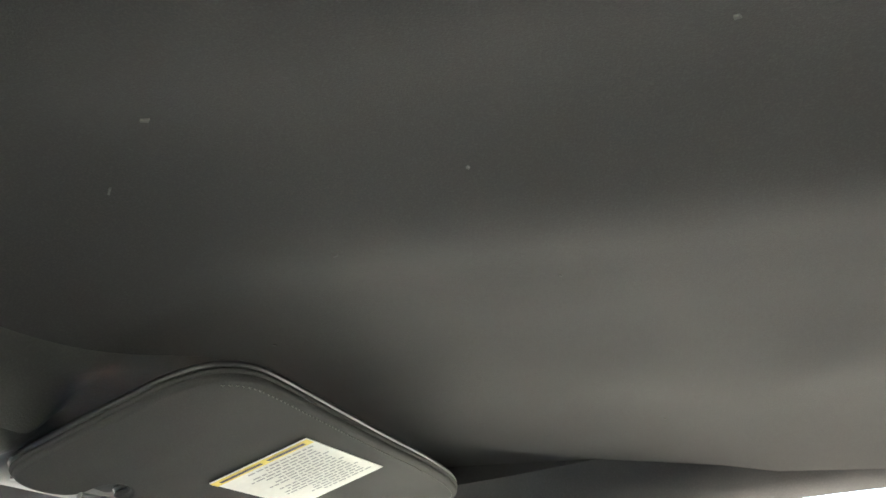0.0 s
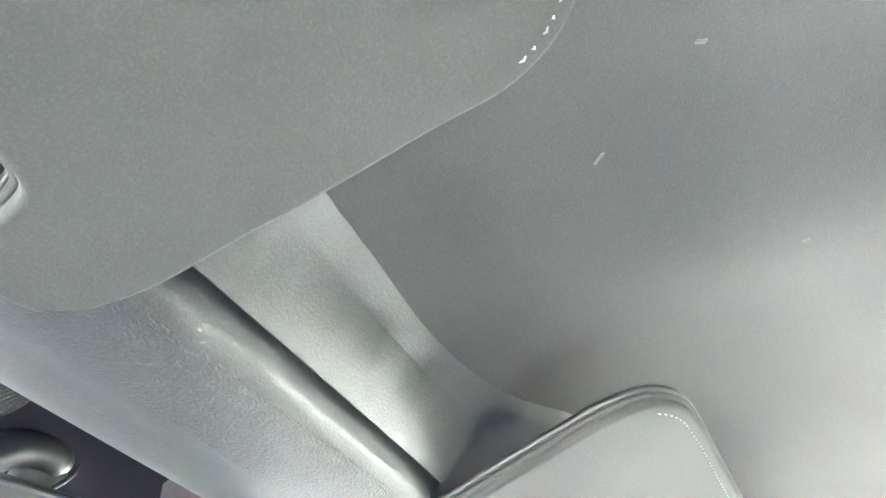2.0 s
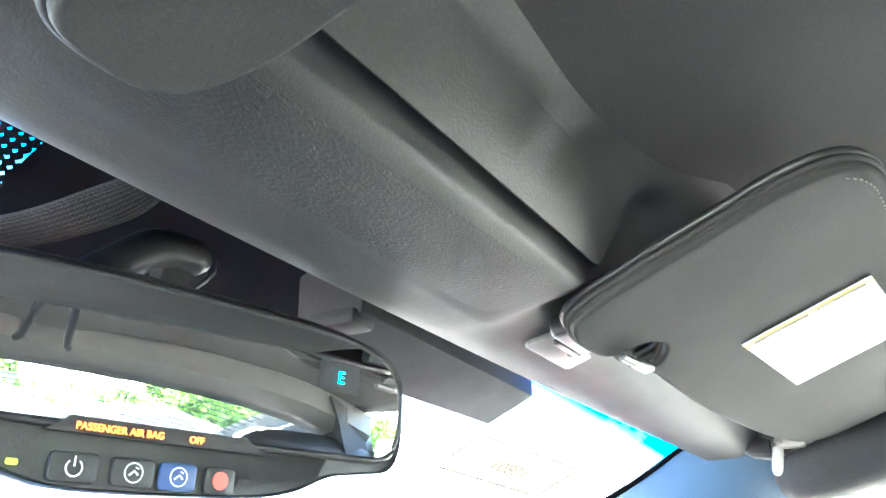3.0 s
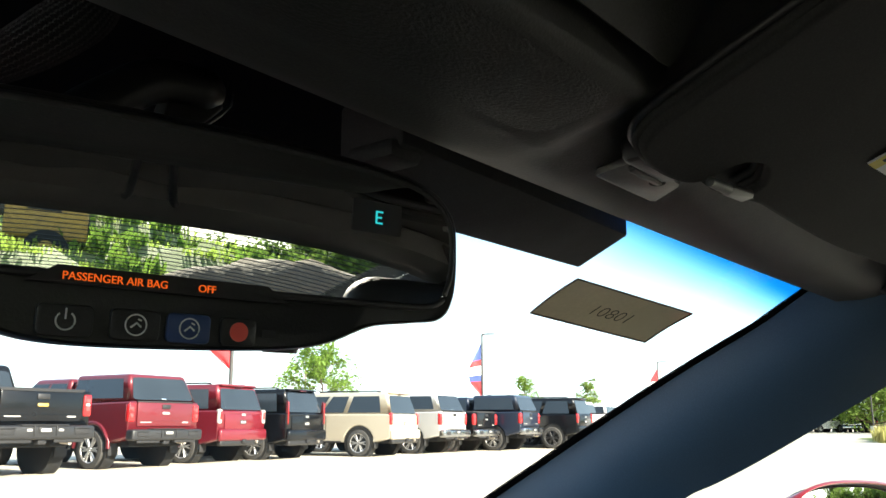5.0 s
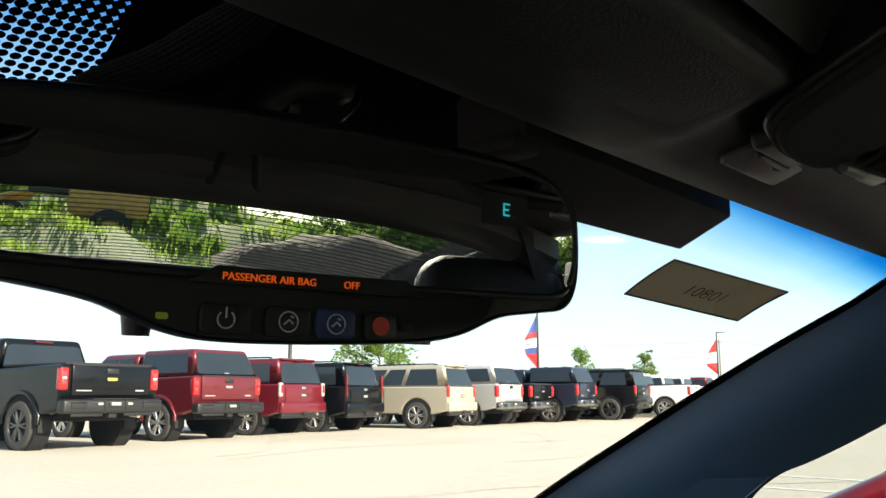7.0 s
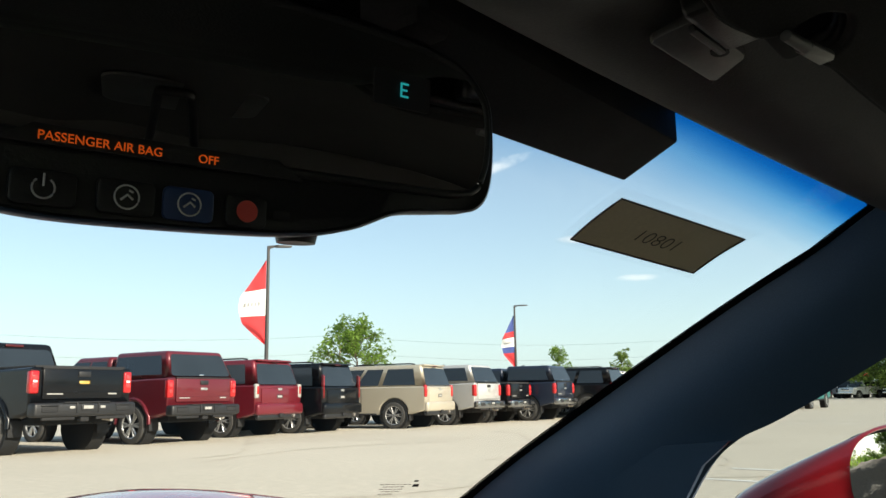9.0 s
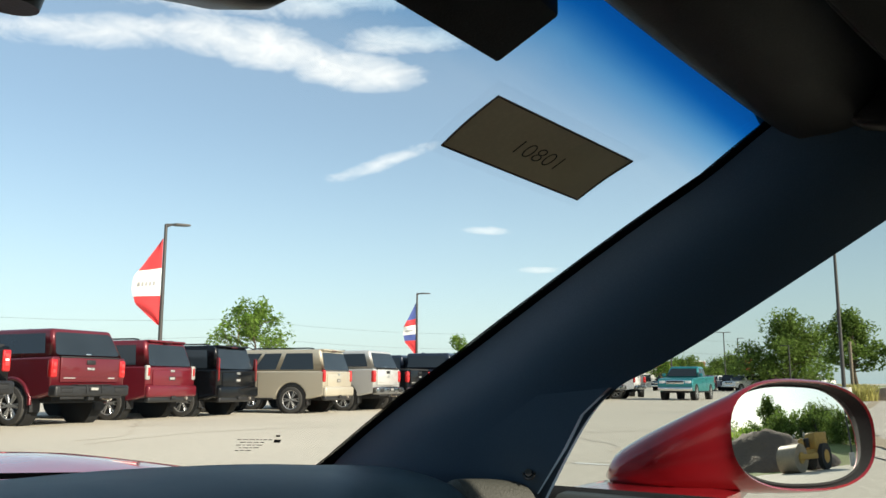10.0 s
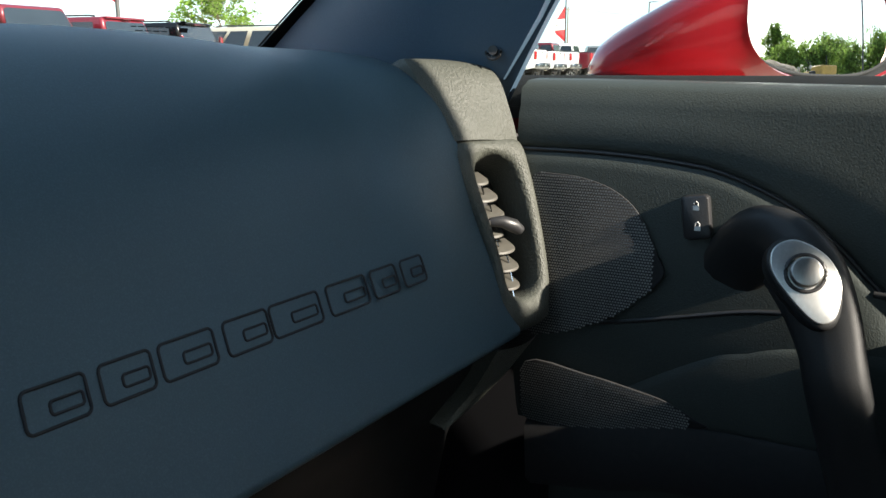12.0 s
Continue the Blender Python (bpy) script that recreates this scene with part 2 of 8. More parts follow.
CARD_EDGE = material("dark_card_edge", (0.10, 0.07, 0.05), 0.85)
RED_PAINT = material("crimson_metallic_paint", (0.36, 0.012, 0.020), 0.30, 0.25, grain=0.25, grain_scale=900, coat=1.0,
                     spread=0.15, spread_scale=3)
MIRROR = material("silvered_mirror", (0.80, 0.83, 0.82), 0.0, 1.0)
SIDE_MIRROR = material("convex_mirror_glass", (0.86, 0.88, 0.88), 0.01, 1.0)
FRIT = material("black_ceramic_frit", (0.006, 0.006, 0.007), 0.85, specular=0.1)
WHITE_MARK = material("white_marking", (0.62, 0.62, 0.60), 0.5)
RED_BUTTON = material("red_button", (0.75, 0.09, 0.07), 0.4)
BLUE_BUTTON = material("blue_button", (0.03, 0.06, 0.16), 0.35)
AMBER = glow("amber_lettering", (1.0, 0.15, 0.015), 0.15)
CYAN = glow("cyan_digit", (0.03, 0.62, 0.66), 0.2)
LIME = glow("lime_lamp", (0.30, 0.34, 0.03), 0.03)
GLASS = pane("windscreen_glass", band=True)
SIDE_GLASS = pane("side_glass", (0.82, 0.85, 0.84))
REAR_GLASS = pane("rear_glass", (0.90, 0.93, 0.91))
TAPE = pane("clear_tape", (0.985, 0.985, 0.985), gloss=0.015, rough=0.25)
# outside
ASPHALT = material("pale_lot_paving", (0.50, 0.452, 0.368), 0.9, grain=0.35, grain_scale=9, bump=0.35, bump_scale=25,
                   spread=0.45, spread_scale=0.25, second=(0.41, 0.37, 0.295), distance=0.01)
LINE_PAINT = material("worn_white_line", (0.72, 0.72, 0.68), 0.8, grain=0.3, grain_scale=20, spread=0.45, spread_scale=4, second=(0.40, 0.36, 0.29))
GRAVEL = material("pale_gravel", (0.50, 0.45, 0.38), 0.95, grain=0.6, grain_scale=14, bump=0.8, bump_scale=18,
                  spread=0.5, spread_scale=0.4, second=(0.36, 0.31, 0.25), distance=0.03)
DIRT = material("brown_soil", (0.150, 0.100, 0.064), 0.95, grain=0.5, grain_scale=6, bump=0.9, bump_scale=5, spread=0.5, spread_scale=0.7, distance=0.08)
GRASS_GROUND = material("grass_field", (0.21, 0.25, 0.08), 0.95, grain=0.5, grain_scale=4, bump=0.7, bump_scale=8,
                        spread=0.6, spread_scale=0.3, second=(0.22, 0.20, 0.08), distance=0.05)
BARK = material("bark", (0.10, 0.075, 0.05), 0.9, grain=0.4, grain_scale=20, bump=0.8, bump_scale=14, stretch=(1, 1, 0.3), distance=0.03)


def leafy(name, color, share, vary):
    """Thin leaves: part of the light passes through them."""
    m = material(name, color, 0.7, vary=vary, specular=0.25)
    t = m.node_tree
    p = t.nodes["Principled BSDF"]
    thin = t.nodes.new("ShaderNodeBsdfTranslucent")
    t.links.new(p.inputs["Base Color"].links[0].from_socket, thin.inputs[0])
    mx = t.nodes.new("ShaderNodeMixShader")
    mx.inputs[0].default_value = share
    t.links.new(p.outputs[0], mx.inputs[1])
    t.links.new(thin.outputs[0], mx.inputs[2])
    t.links.new(mx.outputs[0], t.nodes["Material Output"].inputs[0])
    return m


LEAF = leafy("leaf", (0.16, 0.26, 0.045), 0.52, 0.4)
LEAF_DARK = leafy("dark_leaf", (0.16, 0.235, 0.052), 0.48, 0.5)
LEAF_YELLOW = leafy("weed_leaf", (0.33, 0.44, 0.085), 0.64, 0.45)
STALK = leafy("dry_weed", (0.42, 0.38, 0.13), 0.4, 0.4)
POLE_PAINT = material("dark_bronze_pole", (0.045, 0.042, 0.04), 0.5, grain=0.3, grain_scale=6, spread=0.3)
CONCRETE = material("concrete", (0.52, 0.50, 0.46), 0.9, grain=0.3, grain_scale=20, spread=0.4, spread_scale=3, bump=0.3, bump_scale=30)
FLAG_RED = material("red_flag_cloth", (0.55, 0.04, 0.045), 0.85, grain=0.2, spread=0.2, spread_scale=2)
FLAG_WHITE = material("white_flag_cloth", (0.80, 0.79, 0.76), 0.85, grain=0.1)
FLAG_BLUE = material("blue_flag_cloth", (0.06, 0.09, 0.28), 0.85, grain=0.2)
MACHINE_YELLOW = material("worn_yellow_paint", (0.45, 0.26, 0.05), 0.55, grain=0.4, grain_scale=5, spread=0.5, spread_scale=2, second=(0.33, 0.20, 0.07))
STEEL = material("worn_steel", (0.42, 0.38, 0.34), 0.42, 0.7, grain=0.4, grain_scale=8, spread=0.5, spread_scale=2)
WOOD = material("weathered_timber", (0.20, 0.16, 0.12), 0.9, grain=0.4, grain_scale=12, bump=0.5, bump_scale=20, spread=0.4, stretch=(0.4, 1, 3), vary=0.35)
DARK_LENS = material("unlit_brake_lens", (0.07, 0.004, 0.005), 0.2, coat=0.5, spread=0.3)
DRUM_STEEL = material("worn_drum_steel", (0.30, 0.235, 0.165), 0.55, 0.2, grain=0.5, grain_scale=8, spread=0.5, spread_scale=2)
TAIL_RED = material("tail_lamp_red", (0.40, 0.010, 0.012), 0.15, coat=0.6, spread=0.3, spread_scale=14, grain=0.2)
TAIL_BRIGHT = material("tail_lamp_cell", (0.72, 0.045, 0.045), 0.25, coat=0.5)
LAMP_WHITE = material("lamp_lens", (0.75, 0.75, 0.76), 0.12, coat=0.6)
CAR_GLASS = material("dark_car_glass", (0.020, 0.027, 0.034), 0.10, spread=0.4, spread_scale=1.2, specular=0.5)
WELL = material("wheel_well", (0.006, 0.006, 0.006), 0.9)
GREEN_FENCE = material("green_fence", (0.05, 0.17, 0.09), 0.7, grain=0.3)
BRICK_FAR = material("far_brick", (0.33, 0.14, 0.09), 0.85, grain=0.3, grain_scale=3)
WALL_FAR = material("far_white_wall", (0.66, 0.65, 0.62), 0.8, grain=0.1)
WIRE = material("cable_black", (0.03, 0.03, 0.03), 0.6)


def car_paint(name, color, flake=0.2):
    return material(name, color, 0.32, flake, grain=0.2, grain_scale=500, coat=0.6, spread=0.12, spread_scale=1.5, specular=0.35)


PAINT_BLACK = material("black_paint", (0.004, 0.0047, 0.006), 0.22, grain=0.1, grain_scale=300, spread=0.2, spread_scale=1.5, specular=0.28, coat=0.06)
PAINT_MAROON = car_paint("maroon_paint", (0.115, 0.010, 0.016))
PAINT_RED = car_paint("dark_red_paint", (0.140, 0.010, 0.018))
PAINT_GOLD = car_paint("champagne_paint", (0.47, 0.42, 0.33), 0.3)
PAINT_SILVER = car_paint("silver_paint", (0.55, 0.54, 0.52), 0.35)
PAINT_WHITE = car_paint("white_paint", (0.78, 0.78, 0.76), 0.0)
PAINT_NAVY = car_paint("dark_blue_paint", (0.015, 0.022, 0.04))
PAINT_TEAL = car_paint("teal_paint", (0.015, 0.20, 0.22))
PAINT_GREY = car_paint("grey_paint", (0.16, 0.165, 0.17), 0.3)


# ---- building helpers ----
ORIGIN = {}


def thing(name, at, label, category, group="", kind="", turn=0.0):
    ob = new(name)
    ob.empty_display_size = 0.1
    ob.location = at
    ob.rotation_euler = (0, 0, radians(turn))
    ORIGIN[ob] = Vector(at)
    return tagged(ob, label, category, group, kind)


def mesh_of(name, bm, mat, angle=35.0):
    me = bpy.data.meshes.new(name)
    bmesh.ops.recalc_face_normals(bm, faces=bm.faces)
    bm.to_mesh(me)
    bm.free()
    me.materials.append(mat)
    for p in me.polygons:
        p.use_smooth = True
    me.set_sharp_from_angle(angle=radians(angle))
    return me


def part(name, bm, mat, parent, label="", angle=35.0):
    """Links a bmesh as one mesh under a thing or a part. Meshes of things made with thing() at a place are given in world
    coordinates when the thing is in ORIGIN, else in the thing's own."""
    off = ORIGIN.get(parent, Vector())
    if off.length > 0:
        bmesh.ops.translate(bm, verts=bm.verts, vec=-off)
    ob = new(name, mesh_of(name, bm, mat, angle))
    ob.parent = parent
    ORIGIN[ob] = off
    if label:
        ob["label"] = label
    return ob


def solid(name, bm, mat, label, category, kind="", group="", angle=35.0):
    """A thing that is one mesh, in world coordinates."""
    return tagged(new(name, mesh_of(name, bm, mat, angle)), label, category, group, kind)


def box(sx, sy, sz, at=(0, 0, 0), bevel=0.0, seg=2, turn=None):
    bm = bmesh.new()
    bmesh.ops.create_cube(bm, size=1.0)
    bmesh.ops.scale(bm, vec=(sx, sy, sz), verts=bm.verts)
    if bevel:
        bmesh.ops.bevel(bm, geom=list(bm.edges), offset=bevel, segments=seg, profile=0.5, affect="EDGES")
    m = Matrix.Translation(at) @ (turn.to_matrix().to_4x4() if turn else Matrix())
    bmesh.ops.transform(bm, matrix=m, verts=bm.verts)
    return bm


def join(*bms):
    """Several bmeshes as one."""
    out = bmesh.new()
    for b in bms:
        me = bpy.data.meshes.new("tmp")
        b.to_mesh(me)
        b.free()
        out.from_mesh(me)
        bpy.data.meshes.remove(me)
    return out


def cyl(r0, r1, a, b, n=16, cap=True):
    """A tapered round bar from a to b."""
    a, b = Vector(a), Vector(b)
    bm = bmesh.new()
    bmesh.ops.create_cone(bm, cap_ends=cap, segments=n, radius1=r0, radius2=r1, depth=(b - a).length)
    q = (b - a).to_track_quat("Z", "Y").to_matrix().to_4x4()
    bmesh.ops.transform(bm, matrix=Matrix.Translation((a + b) / 2) @ q, verts=bm.verts)
    return bm


def tube(points, r, n=10, close=False):
    """A round bar along points; r is a number or a list."""
    pts = [Vector(p) for p in points]
    bm = bmesh.new()
    rings = []
    for i, p in enumerate(pts):
        if close:
            d = pts[(i + 1) % len(pts)] - pts[i - 1]
        else:
            d = pts[min(i + 1, len(pts) - 1)] - pts[max(i - 1, 0)]
        d.normalize()
        ref = Vector((0, 0, 1)) if abs(d.z) < 0.9 else Vector((1, 0, 0))
        u = d.cross(ref).normalized()
        v = d.cross(u)
        rad = r[i] if isinstance(r, (list, tuple)) else r
        rings.append([bm.verts.new(p + rad * (u * math.cos(2 * math.pi * k / n) + v * math.sin(2 * math.pi * k / n))) for k in range(n)])
    for i in range(len(rings) if close else len(rings) - 1):
        a, b = rings[i], rings[(i + 1) % len(rings)]
        for k in range(n):
            bm.faces.new((a[k], a[(k + 1) % n], b[(k + 1) % n], b[k]))
    if not close:
        bm.faces.new(rings[0][::-1])
        bm.faces.new(rings[-1])
    return bm


def loft(sections, cap=True, close=False):
    """Skins rings of equal counts; close joins each ring's ends."""
    bm = bmesh.new()
    rows = [[bm.verts.new(Vector(p)) for p in s] for s in sections]
    n = len(rows[0])
    for a, b in zip(rows, rows[1:]):
        for k in range(n if close else n - 1):
            bm.faces.new((a[k], a[(k + 1) % n], b[(k + 1) % n], b[k]))
    if cap and close:
        bm.faces.new(rows[0][::-1])
        bm.faces.new(rows[-1])
    return bm


def shell(fn, nu, nv, thick, down=None):
    """A closed sheet with thickness over fn(u, v), u and v in 0..1; the far side lies thick along down or the normal."""
    bm = bmesh.new()
    e = 1e-3
    top, low = [], []
    for i in range(nu + 1):
        ra, rb = [], []
        for j in range(nv + 1):
            u, v = i / nu, j / nv
            p = Vector(fn(u, v))
            if down is None:
                du = Vector(fn(min(u + e, 1), v)) - Vector(fn(max(u - e, 0), v))
                dv = Vector(fn(u, min(v + e, 1))) - Vector(fn(u, max(v - e, 0)))
                d = du.cross(dv).normalized()
            else:
                d = Vector(down)
            ra.append(bm.verts.new(p))
            rb.append(bm.verts.new(p + d * thick))
        top.append(ra)
        low.append(rb)
    for i in range(nu):
        for j in range(nv):
            bm.faces.new((top[i][j], top[i + 1][j], top[i + 1][j + 1], top[i][j + 1]))
            bm.faces.new((low[i][j], low[i][j + 1], low[i + 1][j + 1], low[i + 1][j]))
    for i in range(nu):
        bm.faces.new((top[i][0], low[i][0], low[i + 1][0], top[i + 1][0]))
        bm.faces.new((top[i][nv], top[i + 1][nv], low[i + 1][nv], low[i][nv]))
    for j in range(nv):
        bm.faces.new((top[0][j], top[0][j + 1], low[0][j + 1], low[0][j]))
        bm.faces.new((top[nu][j], low[nu][j], low[nu][j + 1], top[nu][j + 1]))
    return bm


def smooth_ring(pts, steps=6):
    """A closed Catmull-Rom curve through the points."""
    pts = [Vector(p) for p in pts]
    n, out = len(pts), []
    for i in range(n):
        a, b, c, d = pts[i - 1], pts[i], pts[(i + 1) % n], pts[(i + 2) % n]
        for k in range(steps):
            s = k / steps
            out.append(0.5 * ((2 * b) + (c - a) * s + (2 * a - 5 * b + 4 * c - d) * s * s + (3 * b - a - 3 * c + d) * s ** 3))
    return out


def smooth_line(pts, steps=6):
    pts = [Vector(p) for p in pts]
    ext = [pts[0] * 2 - pts[1]] + pts + [pts[-1] * 2 - pts[-2]]
    out = []
    for i in range(1, len(ext) - 2):
        a, b, c, d = ext[i - 1:i + 3]
        for k in range(steps):
            s = k / steps
            out.append(0.5 * ((2 * b) + (c - a) * s + (2 * a - 5 * b + 4 * c - d) * s * s + (3 * b - a - 3 * c + d) * s ** 3))
    return out + [pts[-1]]


def slab(ring, place, thick, bevel=0.0, seg=2):
    """A plate from a closed 2D ring: place(a, b, h) gives the world point at height h; h runs 0..thick."""
    bm = bmesh.new()
    prof = [(0.0, bevel), (bevel * 0.3, bevel * 0.3), (bevel, 0.0)] if bevel else [(0.0, 0.0)]
    levels = [(h, s) for s, h in prof] + [(thick - h, s) for s, h in reversed(prof)] if bevel else [(0, 0), (thick, 0)]
    n = len(ring)
    pts = [Vector((p[0], p[1], 0)) for p in ring]
    area = sum(pts[i].x * pts[(i + 1) % n].y - pts[(i + 1) % n].x * pts[i].y for i in range(n))
    sign = 1 if area > 0 else -1
    norms = []
    for i in range(n):
        d = (pts[(i + 1) % n] - pts[i - 1]).normalized()
        norms.append(Vector((-d.y, d.x, 0)) * sign)
    if bevel:
        levels = [(0.0, bevel), (bevel * 0.3, bevel * 0.3), (bevel, 0.0), (thick - bevel, 0.0), (thick - bevel * 0.3, bevel * 0.3), (thick, bevel)]
    rows = []
    for h, inset in levels:
        rows.append([bm.verts.new(place(*(pts[i] + norms[i] * inset).xy, h)) for i in range(n)])
    for a, b in zip(rows, rows[1:]):
        for k in range(n):
            bm.faces.new((a[k], a[(k + 1) % n], b[(k + 1) % n], b[k]))
    bm.faces.new(rows[0][::-1])
    bm.faces.new(rows[-1])
    return bm


def rounded(w, h, r, n=5, cx=0.0, cy=0.0):
    """A rounded rectangle as a ring of 2D points."""
    out = []
    for sx, sy, a0 in ((1, 1, 0), (-1, 1, 90), (-1, -1, 180), (1, -1, 270)):
        for k in range(n + 1):
            a = radians(a0 + 90 * k / n)
            out.append((cx + sx * (w / 2 - r) + r * math.cos(a), cy + sy * (h / 2 - r) + r * math.sin(a)))
    return out


def plane_at(origin, u, v, n):
    o, u, v, n = Vector(origin), Vector(u).normalized(), Vector(v).normalized(), Vector(n).normalized()
    return lambda a, b, h=0.0: o + u * a + v * b + n * h


def lettering(name, text, size, mat, parent, m, label="", align="CENTER", extrude=0.0002, thin=0.0):
    """Words in the built-in font as a mesh part; m is a pose in world coordinates."""
    cu = bpy.data.curves.new(name, "FONT")
    cu.body, cu.size, cu.align_x, cu.align_y, cu.extrude = text, size, align, "CENTER", extrude
    cu.offset = thin
    tmp = bpy.data.objects.new("tmp", cu)
    scene.collection.objects.link(tmp)
    me = bpy.data.meshes.new_from_object(tmp.evaluated_get(bpy.context.evaluated_depsgraph_get()))
    bpy.data.objects.remove(tmp)
    off = ORIGIN.get(parent, Vector())
    me.transform(Matrix.Translation(-off) @ m)
    me.materials.clear()
    me.materials.append(mat)
    ob = new(name, me)
    ob.parent = parent
    ORIGIN[ob] = off
    if label:
        ob["label"] = label
    return ob


def lerp(a, b, t):
    return a + (b - a) * t


def ease(a, b, x):
    t = min(1.0, max(0.0, (x - a) / (b - a)))
    return t * t * (3 - 2 * t)


def along(table, x):
    """Linear interpolation in a table of (x, value)."""
    if x <= table[0][0]:
        return table[0][1]
    for (x0, v0), (x1, v1) in zip(table, table[1:]):
        if x <= x1:
            return v0 + (v1 - v0) * (x - x0) / (x1 - x0)
    return table[-1][1]


# ---- the sports car's cabin ----


def glass_z(x, y):
    u = y - 0.59
    return 1.150 - 0.32 * u - 0.21 * u * u - 0.28 * x * x


GLASS_EDGE = [(0.40, 0.537), (0.459, 0.561), (0.511, 0.590), (0.584, 0.616), (0.671, 0.647), (0.775, 0.680), (0.895, 0.710), (0.98, 0.732), (1.06, 0.747)]


def screen_point(u, v):
    """Windscreen: u across -1..1, v from the roof edge 0 to the cowl 1."""
    y_line = lerp(0.465, 1.26, v)
    y = y_line - u * u * (0.035 + 0.19 * v)
    y_side = y_line - (0.035 + 0.19 * v)
    x = u * along(GLASS_EDGE, y_side)
    return Vector((x, y, glass_z(x, y)))


def header_front(x):
    return 0.503 - 0.15 * x * x, 1.119 - 0.06 * x * x


# windscreen with a blue shade band, black border and dots
bm = shell(lambda a, b: screen_point(a * 2 - 1, b), 48, 40, 0.005)
windscreen = tagged(new("window_1", mesh_of("window_1", bm, GLASS)), "curved clear windscreen with a blue shade band along its top",
                    "windscreen", kind="structure")
windscreen.visible_shadow = False
band = windscreen.data.attributes.new("band", "FLOAT", "POINT")
for i, vert in enumerate(windscreen.data.vertices):
    x, y = vert.co.x, vert.co.y
    edge = header_front(x)[0]
    band.data[i].value = 1.0 - ease(-0.03, max(0.115 - 0.2 * max(0.0, abs(x) - 0.42), 0.20 - 0.55 * x * x), y - edge)


def on_glass(x, y, lift=0.004):
    return Vector((x, y, glass_z(x, y) - lift))


bm = bmesh.new()
for side in (-1, 1):
    rows = []
    for k in range(41):
        v = k / 40
        p = screen_point(side * 1.0, v)
        q = screen_point(side * 0.974, v)
        rows.append([bm.verts.new(p + Vector((0, 0, -0.003))), bm.verts.new(q + Vector((0, 0, -0.003)))])
    for a, b in zip(rows, rows[1:]):
        bm.faces.new((a[0], a[1], b[1], b[0]))
rows = []
for k in range(41):
    u = -1 + k / 20
    rows.append([bm.verts.new(screen_point(u, 1.0) + Vector((0, 0, -0.003))), bm.verts.new(screen_point(u, 0.984) + Vector((0, 0, -0.003)))])
for a, b in zip(rows, rows[1:]):
    bm.faces.new((a[0], a[1], b[1], b[0]))
part("frit_border", bm, FRIT, windscreen, "black ceramic border printed on the glass")


def dot(bm, c, r, n=9):
    vs = [bm.verts.new(on_glass(c[0] + r * math.cos(2 * math.pi * k / n), c[1] + r * math.sin(2 * math.pi * k / n), 0.0035)) for k in range(n)]
    bm.faces.new(vs)


bm = bmesh.new()
for side in (-1, 1):
    for k in range(260):
        p = screen_point(side * 0.9715, k / 260)
        dot(bm, (p.x, p.y), 0.0016, 5)
for row in range(37):
    y = 0.50 + row * 0.0047
    r = lerp(0.0029, 0.0021, ease(0.555, 0.655, y))
    for col in range(42):
        x = -0.226 + col * 0.0049
        if y < 0.668 - 0.12 * abs(x + 0.115) and x < -0.036 + 0.15 * (y - 0.575):
            dot(bm, (x, y), r)
part("frit_dots", bm, FRIT, windscreen, "dotted black shade print beside the mirror foot").data.update()
bm = bmesh.new()
vs = [bm.verts.new(on_glass(x, y, 0.006)) for x, y in ((-0.052, 0.47), (0.20, 0.47), (0.345, 0.462), (0.345, 0.512), (0.24, 0.575), (0.18, 0.645), (0.10, 0.69), (-0.022, 0.69), (-0.0285, 0.64), (-0.0385, 0.575))]
bm.faces.new(vs)
bmesh.ops.solidify(bm, geom=bm.faces[:], thickness=0.002)
part("mirror_foot_print", bm, FRIT, windscreen, "solid black print behind the mirror foot")
# maker's marks low in the corner of the glass: plain bars
bm = bmesh.new()


def bar_on_glass(bm, x, y, w, d):
    vs = [bm.verts.new(on_glass(px, py, 0.0045)) for px, py in ((x, y), (x + w, y - w * 0.62), (x + w + d * 0.62, y + d - w * 0.62), (x + d * 0.62, y + d))]
    bm.faces.new(vs)


rng = random.Random(12)
for k in range(5):
    t = 0.003 * (k % 2)
    while t < 0.030 - 0.004 * k:
        w = rng.uniform(0.002, 0.006)
        bar_on_glass(bm, 0.602 + 0.0032 * k + t, 1.022 + 0.0042 * k - 0.62 * t, w, 0.0011)
        t += w + 0.0012
bar_on_glass(bm, 0.636, 1.001, 0.006, 0.0050)
bar_on_glass(bm, 0.631, 0.994, 0.004, 0.0030)
part("glass_marks", bm, BLACK_INK, windscreen, "small dark printed marks")

# headliner
ROOF_Y0, ROOF_Y1 = -0.42, 0.345


def roof_z(x, y):
    z = 1.203 - 0.075 * x * x - 0.9 * max(0.0, abs(x) - 0.40) ** 2
    for c, h, w in ((0.085, -0.006, 0.045), (-0.085, -0.006, 0.045), (-0.02, 0.004, 0.05), (0.26, 0.006, 0.10), (-0.26, 0.006, 0.10)):
        z += h * math.exp(-((x - c) / w) ** 2) * ease(0.33, 0.22, y) if h < 0 else h * math.exp(-((x - c) / w) ** 2)
    z -= 0.045 * max(0.0, (y - 0.25) / 0.12) ** 2 * (1 - 0.4 * ease(0.1, 0.3, abs(x)))
    return z


def roof_edge(x):
    return 0.372 - 0.9 * max(0.0, abs(x) - 0.02) ** 2 if abs(x) < 0.2 else 0.343 - 0.10 * (abs(x) - 0.2)


def roof_point(a, b):
    x = (a * 2 - 1) * 0.565
    y = lerp(ROOF_Y0, roof_edge(x), b)
    return (x, y, roof_z(x, y))


bm = shell(roof_point, 70, 48, 0.02, (0, 0, 1))
solid("ceiling", bm, HEADLINER, "dark grey cloth headliner with soft lengthwise swells", "headliner", "structure")
